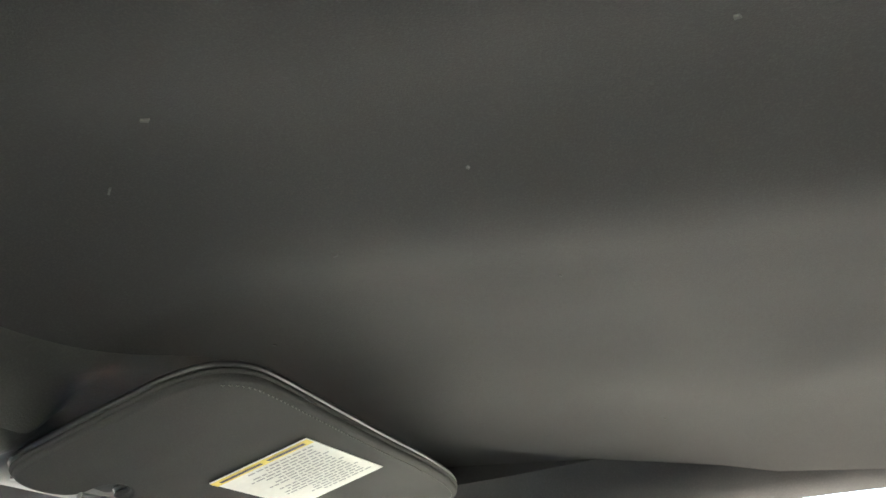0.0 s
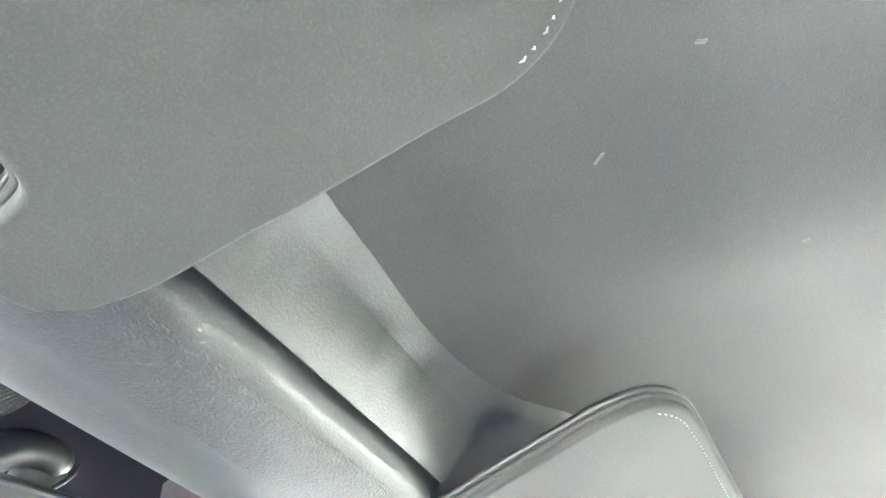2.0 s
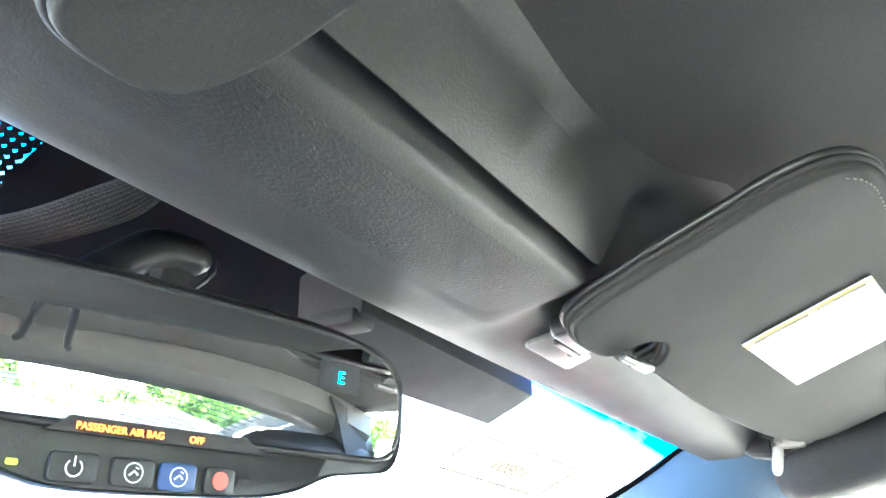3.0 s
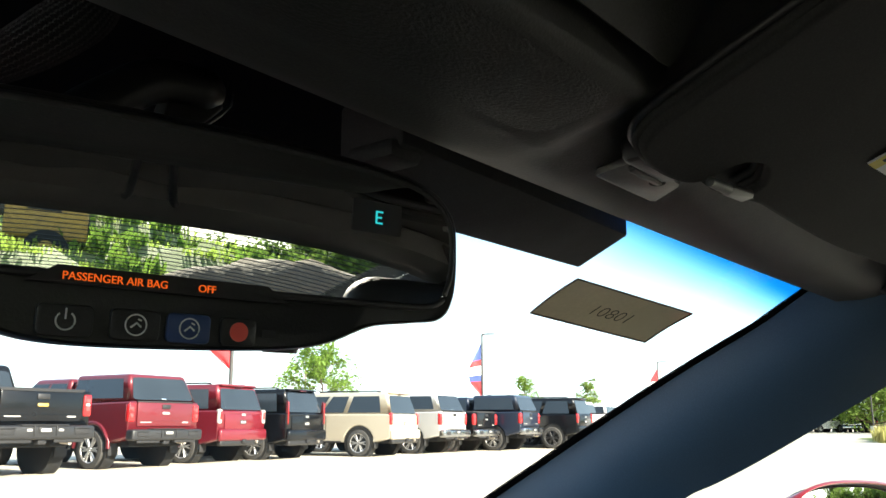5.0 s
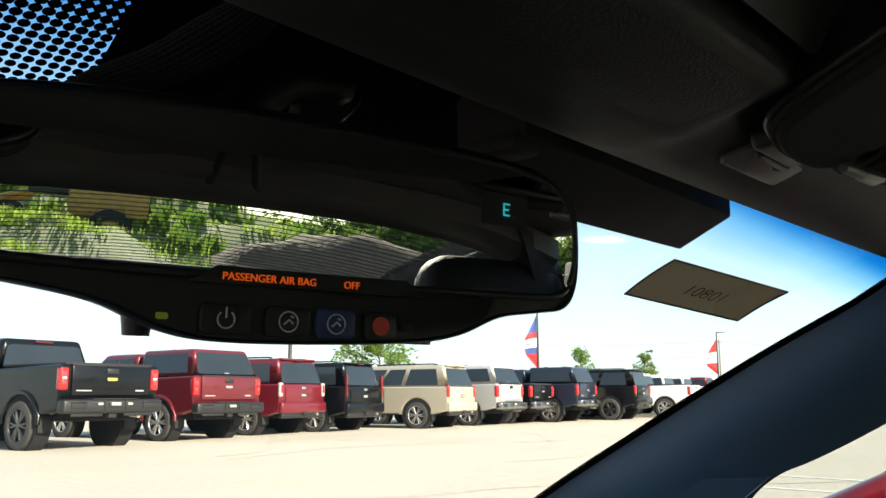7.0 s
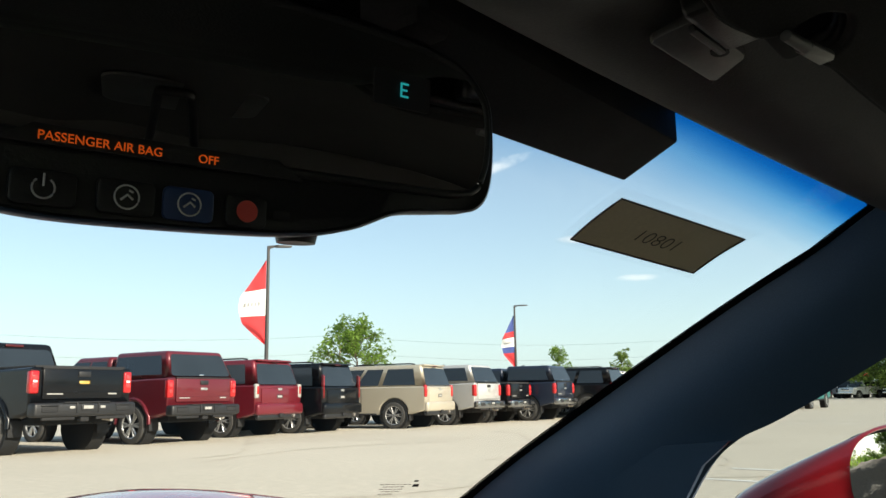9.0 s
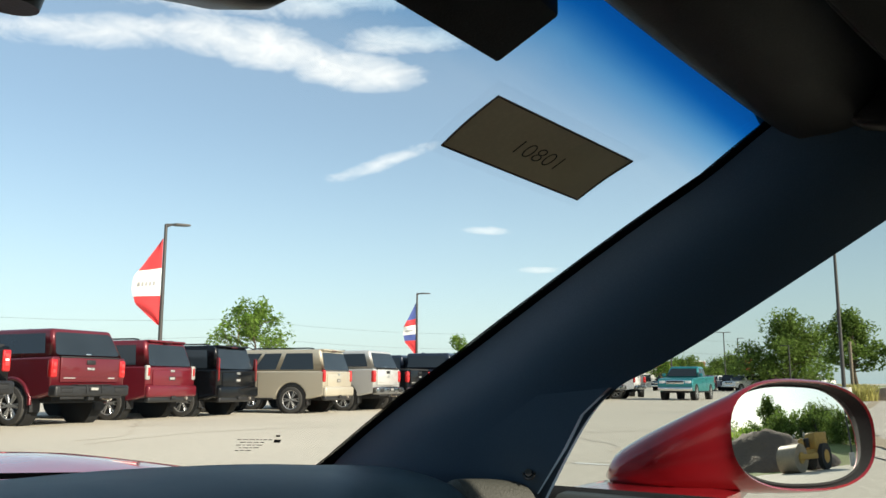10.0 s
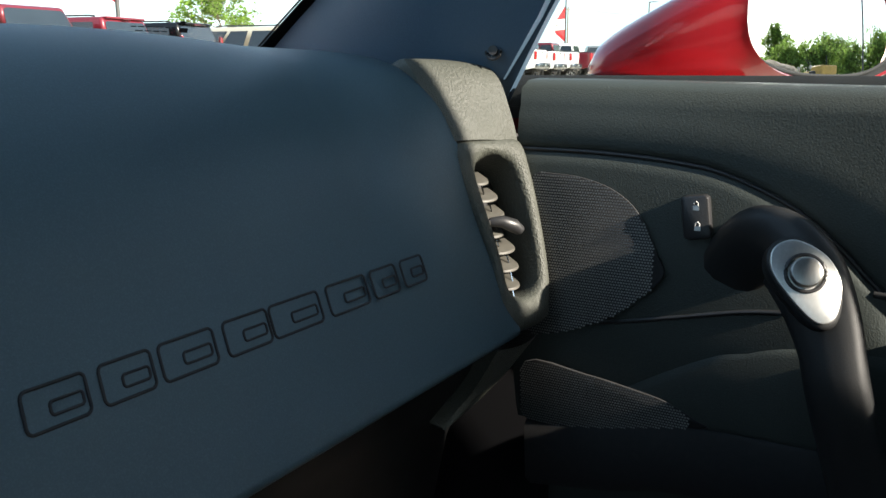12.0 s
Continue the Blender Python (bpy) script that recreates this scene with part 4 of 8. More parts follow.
for name, a, w, mat in (("power_button", -0.0325, 0.018, BLACK_PLASTIC), ("call_button", -0.0095, 0.017, BLACK_PLASTIC), ("assist_button", 0.0095, 0.016, BLUE_BUTTON), ("emergency_button", 0.0285, 0.014, BLACK_PLASTIC)):
    btn = part(name, slab(rounded(w, 0.0105, 0.002), lambda x, y, h, a=a: mp(x + a, y - 0.0325, h + 0.0040), 0.0024, 0.0006), mat, rv)
    if name == "power_button":
        arc = [mp(a + 0.0030 * math.sin(radians(t)), -0.0327 + 0.0030 * math.cos(radians(t)), 0.0066) for t in range(35, 326, 15)]
        part("icon", join(tube(arc, 0.00034, 5), tube([mp(a, -0.0322, 0.0066), mp(a, -0.0285, 0.0066)], 0.00034, 5)), WHITE_MARK, btn, "white power sign")
    elif name == "emergency_button":
        part("icon", slab([(0.0036 * math.cos(radians(t)), 0.0036 * math.sin(radians(t))) for t in range(0, 360, 15)], lambda x, y, h, a=a: mp(x + a, y - 0.0325, h + 0.0064), 0.0004, 0), RED_BUTTON, btn, "red disc")
    else:
        ring3 = [mp(a + 0.0036 * math.cos(radians(t)), -0.0325 + 0.0036 * math.sin(radians(t)), 0.0066) for t in range(0, 360, 15)]
        part("icon", join(tube(ring3, 0.0003, 5, True), tube([mp(a - 0.0018, -0.0335, 0.0066), mp(a + 0.0002, -0.0318, 0.0066), mp(a + 0.0018, -0.0332, 0.0066)], 0.0004, 5), tube([mp(a + 0.0006, -0.0305, 0.0066), mp(a + 0.0018, -0.0310, 0.0066)], 0.00035, 5)), WHITE_MARK, btn, "white ring sign")
part("sensor_slot", slab(rounded(0.006, 0.003, 0.0008), lambda a, b, h: mp(a + 0.041, b - 0.0325, h + 0.0050), 0.0006, 0), MATT_BLACK, rv, "dark sensor slot")
part("foot_knob", cyl(0.0055, 0.0045, mp(-0.058, -0.032, -0.010), mp(-0.058, -0.0395, -0.010), 18), BLACK_PLASTIC, rv, "rubber knob under the housing")
part("microphone", cyl(0.0085, 0.0070, mp(0.055, -0.033, -0.012), mp(0.055, -0.0390, -0.012), 18), BLACK_PLASTIC, rv, "round microphone under the housing")
spine = smooth_line([(-0.016, 0.562, 1.096), (-0.0069, 0.562, 1.1055), (0.0057, 0.561, 1.1160), (0.0170, 0.560, 1.1245), (0.0290, 0.560, 1.1275), (0.0420, 0.560, 1.1285), (0.0490, 0.560, 1.1285)], 3)
foot = part("foot", join(tube(spine, [0.0090 - 0.0014 * max(0, k - 15) for k in range(19)], 22), cyl(0.006, 0.007, mp(-0.01, 0.01, -0.03), (-0.008, 0.590, 1.100), 16)), GLOSS_BLACK, rv, "black elbow mount", 60)
part("foot_panel", slab([(0.0215, 1.1085), (0.0400, 1.1120), (0.0510, 1.1230), (0.0480, 1.1285), (0.0260, 1.1260)], lambda a, b, h: Vector((a, 0.5580 + h, b)), 0.010, 0.002), MATT_BLACK, foot, "flat dark lower panel")
part("foot_cap", tube([(0.0405, 0.5560, 1.1120), (0.0470, 0.5555, 1.1180), (0.0520, 0.5555, 1.1240), (0.0540, 0.5570, 1.1300)], 0.0006, 8), GUNMETAL, foot, "thin dull lower edge", 40)

# braided cable sleeve from header to mirror
pts = smooth_line([(-0.036, 0.494, 1.124), (-0.035, 0.508, 1.120), (-0.0335, 0.530, 1.118), (-0.034, 0.560, 1.117), (-0.040, 0.588, 1.115), (-0.047, 0.615, 1.110), (-0.060, 0.660, 1.100)], 16)
sl = thing("cable_sleeve", pts[0], "flat braided black cable sleeve running from header to mirror", "cable sleeve")


def sleeve_ring(i, grow):
    """Flat oval section of the sleeve, widening from the header."""
    d = (pts[min(i + 1, len(pts) - 1)] - pts[max(i - 1, 0)]).normalized()
    u = d.cross(Vector((0, 0, 1))).normalized()
    w = (0.0050 + 0.0065 * ease(0, 34, i)) * grow
    return lambda t: pts[i] + u * w * math.cos(t) + d.cross(u) * (0.0028 * grow + 0.0008) * math.sin(t)


part("sleeve", loft([[sleeve_ring(i, 1.0)(2 * math.pi * k / 20) for k in range(20)] for i in range(len(pts))], close=True), BRAID, sl, "", 20)
bms = []
for k in range(26):
    t0 = 2 * math.pi * k / 26
    bms.append(tube([sleeve_ring(i, 1.03)(t0 + 0.03 * (-1) ** (i + k)) for i in range(len(pts))], 0.00036, 4))
part("strands", join(*bms), BRAID_FINE, sl, "fine lengthwise braid strands", 80)["kind"] = "stuff"
# black module on the glass
mod = thing("sensor_module", (0.23, 0.535, 1.11), "oblong black plastic module fixed to the windscreen under the header", "sensor module")
low = [(0.112, 0.5125, 1.1150), (0.344, 0.517, 1.1145), (0.345, 0.555, 1.0970), (0.122, 0.562, 1.0985)]
secs = []
bm = bmesh.new()
v0 = [bm.verts.new(p) for p in low]
v1 = [bm.verts.new((x, y, glass_z(x, y) - 0.001)) for x, y, z in low]
bm.faces.new(v0)
bm.faces.new(v1[::-1])
for k in range(4):
    bm.faces.new((v0[k], v1[k], v1[(k + 1) % 4], v0[(k + 1) % 4]))
bmesh.ops.bevel(bm, geom=list(bm.edges), offset=0.0022, segments=2, profile=0.5, affect="EDGES")
part("case", bm, MATT_PLASTIC, mod, angle=30)
part("end_wedge", join(box(0.022, 0.030, 0.010, (0.119, 0.530, 1.1135), 0.004)), MATT_PLASTIC, mod, "sloping end piece")

# card taped inside the windscreen, its number written on the outer face
card = thing("stock_card", (0.477, 0.592, 1.082), "tan paper card taped to the windscreen, its number showing reversed", "card")
CU, CV = Vector((0.140, -0.032, -0.0145)), Vector((0.0115, 0.0495, -0.0205))
co = Vector((0.398, 0.585, 1.1005))
cn = CU.cross(CV).normalized()
if cn.z > 0:
    cn = -cn
cp = lambda a, b, h=0.0: co + CU * a + CV * b + cn * (h + 0.0012 * math.sin(math.pi * b) * -1)
grid = lambda a, b: cp(a, b)
part("paper", shell(grid, 12, 6, 0.0006), CARD, card)
part("edge", tube([cp(a, b, 0.0003) for a, b in ([(k / 12, 0) for k in range(12)] + [(1, k / 6) for k in range(6)] + [(1 - k / 12, 1) for k in range(12)] + [(0, 1 - k / 6) for k in range(6)])], 0.0008, 5, True), CARD_EDGE, card, "darker edge")
part("tape", shell(lambda a, b: cp(a * 1.12 - 0.06, b * 1.34 - 0.17, -0.0016), 6, 4, 0.0002), TAPE, card, "clear tape round the card").visible_shadow = False
mm = Matrix.Translation(cp(0.50, 0.56, 0.0014)) @ Matrix((CU.normalized(), -CV.normalized(), cn)).transposed().to_4x4() @ Matrix.Diagonal((-1, 1, 1, 1))
lettering("number", "10801", 0.021, BLACK_INK, card, mm, "thin pen strokes of a number, reversed", extrude=0.0001, thin=-0.0005)

# ---- dashboard ----
# cross-section of the dash: (y, z) from the lower lip up the face and over the top to the windscreen
FACE = [(0.722, 0.638), (0.704, 0.6355), (0.684, 0.6365), (0.6715, 0.643), (0.6745, 0.652), (0.6850, 0.672), (0.6960, 0.696), (0.7040, 0.712), (0.7140, 0.734), (0.7250, 0.762), (0.7380, 0.790),
        (0.7520, 0.813), (0.7700, 0.832), (0.7950, 0.8455), (0.8300, 0.8535), (0.8800, 0.8570), (0.9600, 0.8540), (1.0600, 0.8430), (1.16, 0.826), (1.27, 0.80)]
face_line = smooth_line([(0, y, z) for y, z in FACE], 4)


def dash_row(x):
    """The dash section at x: it sinks and sweeps back a little towards the right-hand end."""
    out = []
    drop = -0.015 * ease(0.40, 0.72, x)
    for p in face_line:
        k = ease(0.66, 0.84, p.z)
        back = (0.02 * ease(0.45, 0.60, x) * (1 - ease(0.56, 0.635, x)) - 0.016 * ease(0.56, 0.635, x)) * k
        zz = p.z + drop * k
        top = glass_z(x, p.y + back) - 0.012
        out.append(Vector((x, p.y + back, min(zz, max(top, 0.70)))))
    return out


dash = thing("dashboard", (0.0, 0.9, 0.50), "dark blue-black moulded dashboard with a debossed name strip", "dashboard")
xs = [-0.66 + 0.04 * k for k in range(31)] + [0.57] + [0.59, 0.60, 0.61, 0.62, 0.628, 0.634, 0.640]
bm = loft([dash_row(x) for x in xs], cap=False)
bmesh.ops.solidify(bm, geom=bm.faces[:], thickness=0.012)
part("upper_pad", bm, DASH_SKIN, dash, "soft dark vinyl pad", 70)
# end strip in lighter grained vinyl
left = smooth_line([(0.648, 0.786, 0.8330), (0.643, 0.776, 0.8370), (0.638, 0.767, 0.8360), (0.635, 0.7550, 0.823), (0.636, 0.7415, 0.8055), (0.637, 0.7305, 0.790), (0.638, 0.7250, 0.7795)], 4)
right = smooth_line([(0.697, 0.760, 0.8300), (0.695, 0.740, 0.8325), (0.693, 0.728, 0.8305), (0.692, 0.717, 0.820), (0.692, 0.709, 0.800), (0.692, 0.704, 0.785), (0.692, 0.702, 0.7755)], 4)
rows = []
for a, b in zip(left, right):
    row = []
    for k in range(13):
        s = k / 12
        bow = 0.0025 * math.sin(math.pi * s) ** 0.8
        row.append(a.lerp(b, s) + Vector((0, -0.75, 0.66)) * bow)
    row = [a + Vector((0.004, 0.022, -0.010))] + row + [b + Vector((0.004, 0.006, -0.002)), b + Vector((0.003, 0.030, -0.012))]
    rows.append(row)
low = [p + Vector((0, 0.012, -0.006)) for p in rows[-1]]
part("end_strip", loft(rows + [low], cap=False), TRIM_SKIN, dash, "olive-grey grained end strip", 50)

# debossed name strip: slanted outlined blocks in place of the maker's lettering
ly = lambda z: along([(z0, y0) for y0, z0 in FACE[4:12]], z)


def face_at(x, z, h=0.0):
    p = Vector((x, ly(z), z))
    return p + Vector((0, -0.9, 0.43)).normalized() * h


strip = [(0.284, 0.314), (0.318, 0.346), (0.348, 0.382), (0.386, 0.418), (0.417, 0.458), (0.462, 0.500), (0.503, 0.530), (0.534, 0.560)]
for a, b in strip:
    w = b - a
    ring = []
    for x, z in rounded(w * 0.92, 0.0150, 0.0026, 4):
        ring.append(face_at((a + b) / 2 + x + 0.16 * z, 0.7062 + z, 0.0002))
    inner = []
    for x, z in rounded(w * 0.48, 0.0048, 0.0014, 4):
        inner.append(face_at((a + b) / 2 + x + 0.14 * w + 0.16 * z, 0.7052 + z, 0.0002))
    part("debossed_block", join(tube(ring, 0.00075, 6, True), tube(inner, 0.00065, 6, True)), MATT_BLACK, dash, "slanted outline pressed into the pad", 80)

# lower dash, glove box and knee panel
low = [(0.745, 0.40), (0.735, 0.50), (0.722, 0.560), (0.706, 0.600), (0.694, 0.622), (0.690, 0.636), (0.700, 0.645)]
bm = loft([[Vector((x, y + 0.004 * math.sin(5 * x), z)) for y, z in low] for x in [-0.66 + 0.04 * k for k in range(33)]], cap=False)
bmesh.ops.solidify(bm, geom=bm.faces[:], thickness=0.012)
part("lower_panel", bm, HANDLE_SKIN, dash, "dark lower panel with the glove box", 60)
# olive lower corner piece under the vent, narrowing down the edge of the lower panel
left = smooth_line([(0.607, 0.672, 0.640), (0.607, 0.682, 0.622), (0.601, 0.691, 0.605), (0.578, 0.700, 0.588)], 4)
right = smooth_line([(0.668, 0.671, 0.635), (0.640, 0.685, 0.608), (0.613, 0.695, 0.593), (0.579, 0.701, 0.5865)], 4)
rows = [[a + Vector((0.004, 0.03, 0)), a] + [a.lerp(b, k / 6) + Vector((-0.2, -0.8, -0.3)) * 0.004 * math.sin(math.pi * k / 6) for k in range(1, 6)] + [b, b + Vector((0.006, 0.03, -0.004))] for a, b in zip(left, right)]
part("corner_piece", loft(rows, cap=False), TRIM_SKIN, dash, "olive-grey lower corner piece", 50)

# side air vent
VO = Vector((0.6540, 0.6960, 0.7200))
VV = Vector((0.10, 0.31, 0.945)).normalized()
VU = Vector((0.93, -0.33, 0.25)).normalized()
VU = (VU - VV * VU.dot(VV)).normalized()
VN = VU.cross(VV).normalized()
if VN.y > 0:
    VN = -VN
vp = lambda a, b, h=0.0: VO + VU * a + VV * b + VN * h
outer = smooth_ring([(-0.0276, 0.0590, 0), (-0.0216, 0.0630, 0), (0.0036, 0.0632, 0), (0.0336, 0.0610, 0), (0.0385, 0.0436, 0), (0.0385, 0.007, 0), (0.0355, -0.0351, 0), (0.0300, -0.0656, 0), (0.0215, -0.0775, 0), (-0.0125, -0.0812, 0),
                     (-0.0185, -0.0720, 0), (-0.0165, -0.0466, 0), (-0.0175, -0.0182, 0), (-0.0240, 0.0153, 0), (-0.0310, 0.0406, 0), (-0.0316, 0.0508, 0)], 5)
inner = smooth_ring([(-0.0061, 0.0474, 0), (0.0043, 0.0509, 0), (0.0150, 0.0481, 0), (0.0240, 0.0387, 0), (0.0269, 0.0128, 0), (0.0260, -0.0168, 0), (0.0232, -0.0416, 0), (0.0164, -0.0528, 0), (0.0045, -0.0563, 0), (-0.0034, -0.0511, 0),
                     (-0.0058, -0.0400, 0), (-0.0062, -0.0284, 0), (-0.0075, -0.0100, 0), (-0.0090, 0.0080, 0), (-0.0107, 0.0281, 0), (-0.0107, 0.0404, 0)], 5)
ring_at = lambda f, h, grow=1.0: [vp(lerp(o.x, i.x, f) * grow, lerp(o.y, i.y, f) * grow, h) for o, i in zip(outer, inner)]
vent = part("vent", loft([ring_at(0, -0.045, 0.99), ring_at(0, -0.006), ring_at(0.06, -0.001), ring_at(0.22, 0.0025), ring_at(0.55, 0.0035), ring_at(0.80, 0.0022), ring_at(0.94, -0.0005), ring_at(1.0, -0.004),
                          ring_at(1.0, -0.014, 0.97), ring_at(1.0, -0.032, 0.93)], cap=False, close=True), TRIM_SKIN, dash, "olive-grey oval side air vent", 60)
part("vent_duct", slab([(p.x * 0.97, p.y * 0.97) for p in inner], lambda a, b, h: vp(a, b, h - 0.034), 0.003, 0), MATT_BLACK, vent, "dark duct")
for b, a0, a1 in ((0.0345, -0.0122, 0.0050), (0.0215, -0.0135, 0.0105), (0.0080, -0.0125, 0.0133), (-0.0055, -0.0110, 0.0085), (-0.0185, -0.0090, 0.0159), (-0.0320, -0.0080, 0.0156), (-0.0455, -0.0072, 0.0125)):
    mid, half = (a0 + a1) / 2, (a1 - a0) / 2
    leaf = [(mid + half, -0.010), (mid + half, 0.0)] + [(mid + half * math.cos(radians(t)), 0.0085 * math.sin(radians(t)) ** 0.8) for t in range(15, 180, 15)] + [(mid - half, 0.0), (mid - half, -0.010)]
    part("slat", slab(leaf, lambda a, d, h, b=b: vp(a, b - 0.60 * d + h, d * 0.8 - 0.012), 0.0022, 0.0005), SLAT_SKIN, vent)
    part("slat_link", cyl(0.0007, 0.0007, vp(mid + half * 0.4, b, -0.012), vp(mid + half * 0.4, b - 0.0135, -0.012), 6), CHROME, vent, "thin bright link rod")
part("vent_knob", tube([vp(-0.004, 0.0022, -0.006), vp(0.003, 0.0008, -0.001), vp(0.012, -0.0040, 0.0), vp(0.0175, -0.0082, -0.001)], [0.0034, 0.0046, 0.0052, 0.0040], 12), BLACK_PLASTIC, vent, "dark thumb knob", 60)
part("vent_joint", tube([vp(a, b, -0.003) for a, b in ((-0.030, 0.0615), (-0.0216, 0.0655), (0.0036, 0.0660), (0.036, 0.0635))], 0.0018, 6), MATT_BLACK, dash, "dark joint above the vent", 80)

# ---- passenger door ----
def make_door(side):
    """The inner face of a long door: upper roll, sweeping crease, speaker grilles, pull handle."""
    S = Vector((side, 1, 1))
    d = thing("door_1" if side > 0 else "door_2", (side * 0.72, 0.2, 0.35), "dark vinyl door panel with a sweeping crease and a speaker grille" if side > 0 else "dark vinyl door panel beside the driving seat", "car door", kind="structure")
    P = lambda y, z, h=0.0: Vector((side * (0.703 + 0.05 * ease(0.70, 0.85, z) * 0 - h), y, z))
    crease = [(0.705, 0.7705), (0.66, 0.7705), (0.625, 0.7695), (0.585, 0.7665), (0.548, 0.760), (0.504, 0.741), (0.476, 0.719), (0.453, 0.696), (0.43, 0.676), (0.40, 0.662), (0.30, 0.650), (0.0, 0.645), (-0.4, 0.66)]
    cl = smooth_line([(0, y, z) for y, z in crease], 5)
    # upper roll: from sill to crease
    secs = []
    for p in cl:
        y, zc = p.y, p.z
        zt = 0.8215 - 0.004 * ease(0.7, 0.4, y)
        secs.append([Vector((side * x, y, z)) for x, z in ((0.748, zt - 0.004), (0.735, zt + 0.001), (0.716, zt), (0.704, zt - 0.006), (0.7025, zt - 0.018), (0.7000, lerp(zt, zc, 0.5)), (0.6970, zc + 0.007), (0.6985, zc + 0.002), (0.706, zc - 0.001), (0.74, zc - 0.001))])
    part("upper_roll", loft(secs, close=True), DOOR_SKIN, d, "", 60)
    # inset panel below the crease
    secs = []
    for p in cl:
        y, zc = p.y, p.z
        secs.append([Vector((side * x, y, z)) for x, z in ((0.7035, zc + 0.002), (0.6975, zc - 0.003), (0.6960, zc - 0.012), (0.6930, lerp(zc, 0.655, 0.5)), (0.6900, 0.640), (0.6940, 0.600), (0.702, 0.56), (0.722, 0.50), (0.73, 0.36), (0.76, 0.36), (0.76, zc))])
    part("inset_panel", loft(secs, close=True), DOOR_SKIN, d, "", 60)
    part("crease_piping", tube([Vector((side * 0.6988, p.y, p.z)) for p in cl], 0.0017, 8), BLACK_PLASTIC, d, "dark crease line", 80)
    # speaker grille: quarter round with a fine raised mesh
    gr = [(0.691, 0.7000), (0.6905, 0.7430), (0.686, 0.7530), (0.672, 0.7535), (0.652, 0.7522), (0.630, 0.7468), (0.612, 0.7365), (0.5995, 0.7215), (0.5905, 0.7030), (0.5840, 0.6860), (0.6070, 0.6620), (0.6270, 0.6480), (0.6600, 0.6340), (0.684, 0.6300), (0.692, 0.640)]
    gp = lambda a, b, h=0.0: Vector((side * (0.6862 + 0.075 * (b - 0.64) - h), a, b))
    spk = part("speaker_grille", slab([(p.x, p.y) for p in smooth_ring([(y, z, 0) for y, z in gr], 5)], gp, 0.0018, 0.0005), MATT_BLACK, d, "black perforated speaker grille")
    ring = [Vector((p.x, p.y)) for p in smooth_ring([(y, z, 0) for y, z in gr], 5)]

    def inside(q):
        c = False
        for i in range(len(ring)):
            a, b = ring[i], ring[i - 1]
            if (a.y > q[1]) != (b.y > q[1]) and q[0] < (b.x - a.x) * (q[1] - a.y) / (b.y - a.y) + a.x:
                c = not c
        return c
    bm = bmesh.new()
    step = 0.0021
    for r in range(62):
        z = 0.630 + r * step
        for c in range(50):
            y = 0.592 + (c + 0.5 * (r % 2)) * step
            if inside((y, z)):
                h = 0.0022
                t, q = 0.0008, 0.0011
                vs = [bm.verts.new(gp(y - t, z - q * 0.6, h + 0.0008)), bm.verts.new(gp(y + t, z - q * 0.6, h + 0.0005)), bm.verts.new(gp(y + t, z + q * 0.5, h)), bm.verts.new(gp(y - t, z + q * 0.5, h + 0.0003))]
                bm.faces.new(vs)
    part("grille_mesh", bm, GRILLE_METAL, spk, "fine raised mesh")["kind"] = "stuff"
    # lower speaker
    gr2 = [(0.690, 0.604), (0.640, 0.603), (0.600, 0.598), (0.577, 0.594), (0.556, 0.585), (0.548, 0.580), (0.580, 0.573), (0.620, 0.563), (0.69, 0.556)]
    gq = lambda a, b, h=0.0: Vector((side * (0.6895 - h + 0.06 * (0.604 - b)), a, b))
    spk2 = part("lower_grille", slab([(p.x, p.y) for p in smooth_ring([(y, z, 0) for y, z in gr2], 4)], gq, 0.003, 0.0006), MATT_BLACK, d, "lower perforated speaker grille")
    ring = [Vector((p.x, p.y)) for p in smooth_ring([(y, z, 0) for y, z in gr2], 4)]
    bm = bmesh.new()
    for r in range(24):
        z = 0.556 + r * step
        for c in range(64):
            y = 0.560 + (c + 0.5 * (r % 2)) * step
            if inside((y, z)):
                bm.faces.new([bm.verts.new(gq(y + a, z + b, c)) for a, b, c in ((-0.0008, -0.0006, 0.0044), (0.0008, -0.0006, 0.0041), (0.0008, 0.0005, 0.0036), (-0.0008, 0.0005, 0.0039))])
    part("grille_mesh", bm, GRILLE_METAL, spk2, "fine raised mesh")["kind"] = "stuff"
    # curved lower swell under the grille
    sw = smooth_line([(0.69, 0.636, 0), (0.63, 0.645, 0), (0.58, 0.656, 0), (0.53, 0.668, 0), (0.50, 0.672, 0)], 6)
    part("swell_line", tube([Vector((side * 0.6908, p.x, p.y)) for p in sw], 0.0018, 6), BLACK_PLASTIC, d, "dark joint", 80)
    top = smooth_line([(0.612, 0.596, 0), (0.583, 0.615, 0), (0.556, 0.631, 0), (0.53, 0.643, 0), (0.49, 0.652, 0), (0.40, 0.656, 0)], 5)
    secs = [[Vector((side * 0.697, p.x, p.y)), Vector((side * 0.6905, p.x, p.y - 0.003)), Vector((side * 0.6890, p.x, p.y - 0.010)), Vector((side * 0.6880, p.x, 0.584)), Vector((side * 0.6900, p.x, 0.578)), Vector((side * 0.705, p.x, 0.570))] for p in top]
    part("pocket_swell", loft(secs, close=True), DOOR_SKIN, d, "", 60)
    lip = smooth_line([(0.690, 0.553, 0), (0.628, 0.564, 0), (0.58, 0.576, 0), (0.53, 0.580, 0), (0.46, 0.582, 0)], 5)
    secs = [[Vector((side * 0.700, p.x, p.y + 0.001)), Vector((side * 0.690, p.x, p.y)), Vector((side * 0.687, p.x, p.y - 0.004)), Vector((side * 0.690, p.x, p.y - 0.05)), Vector((side * 0.700, p.x, p.y - 0.06))] for p in lip]
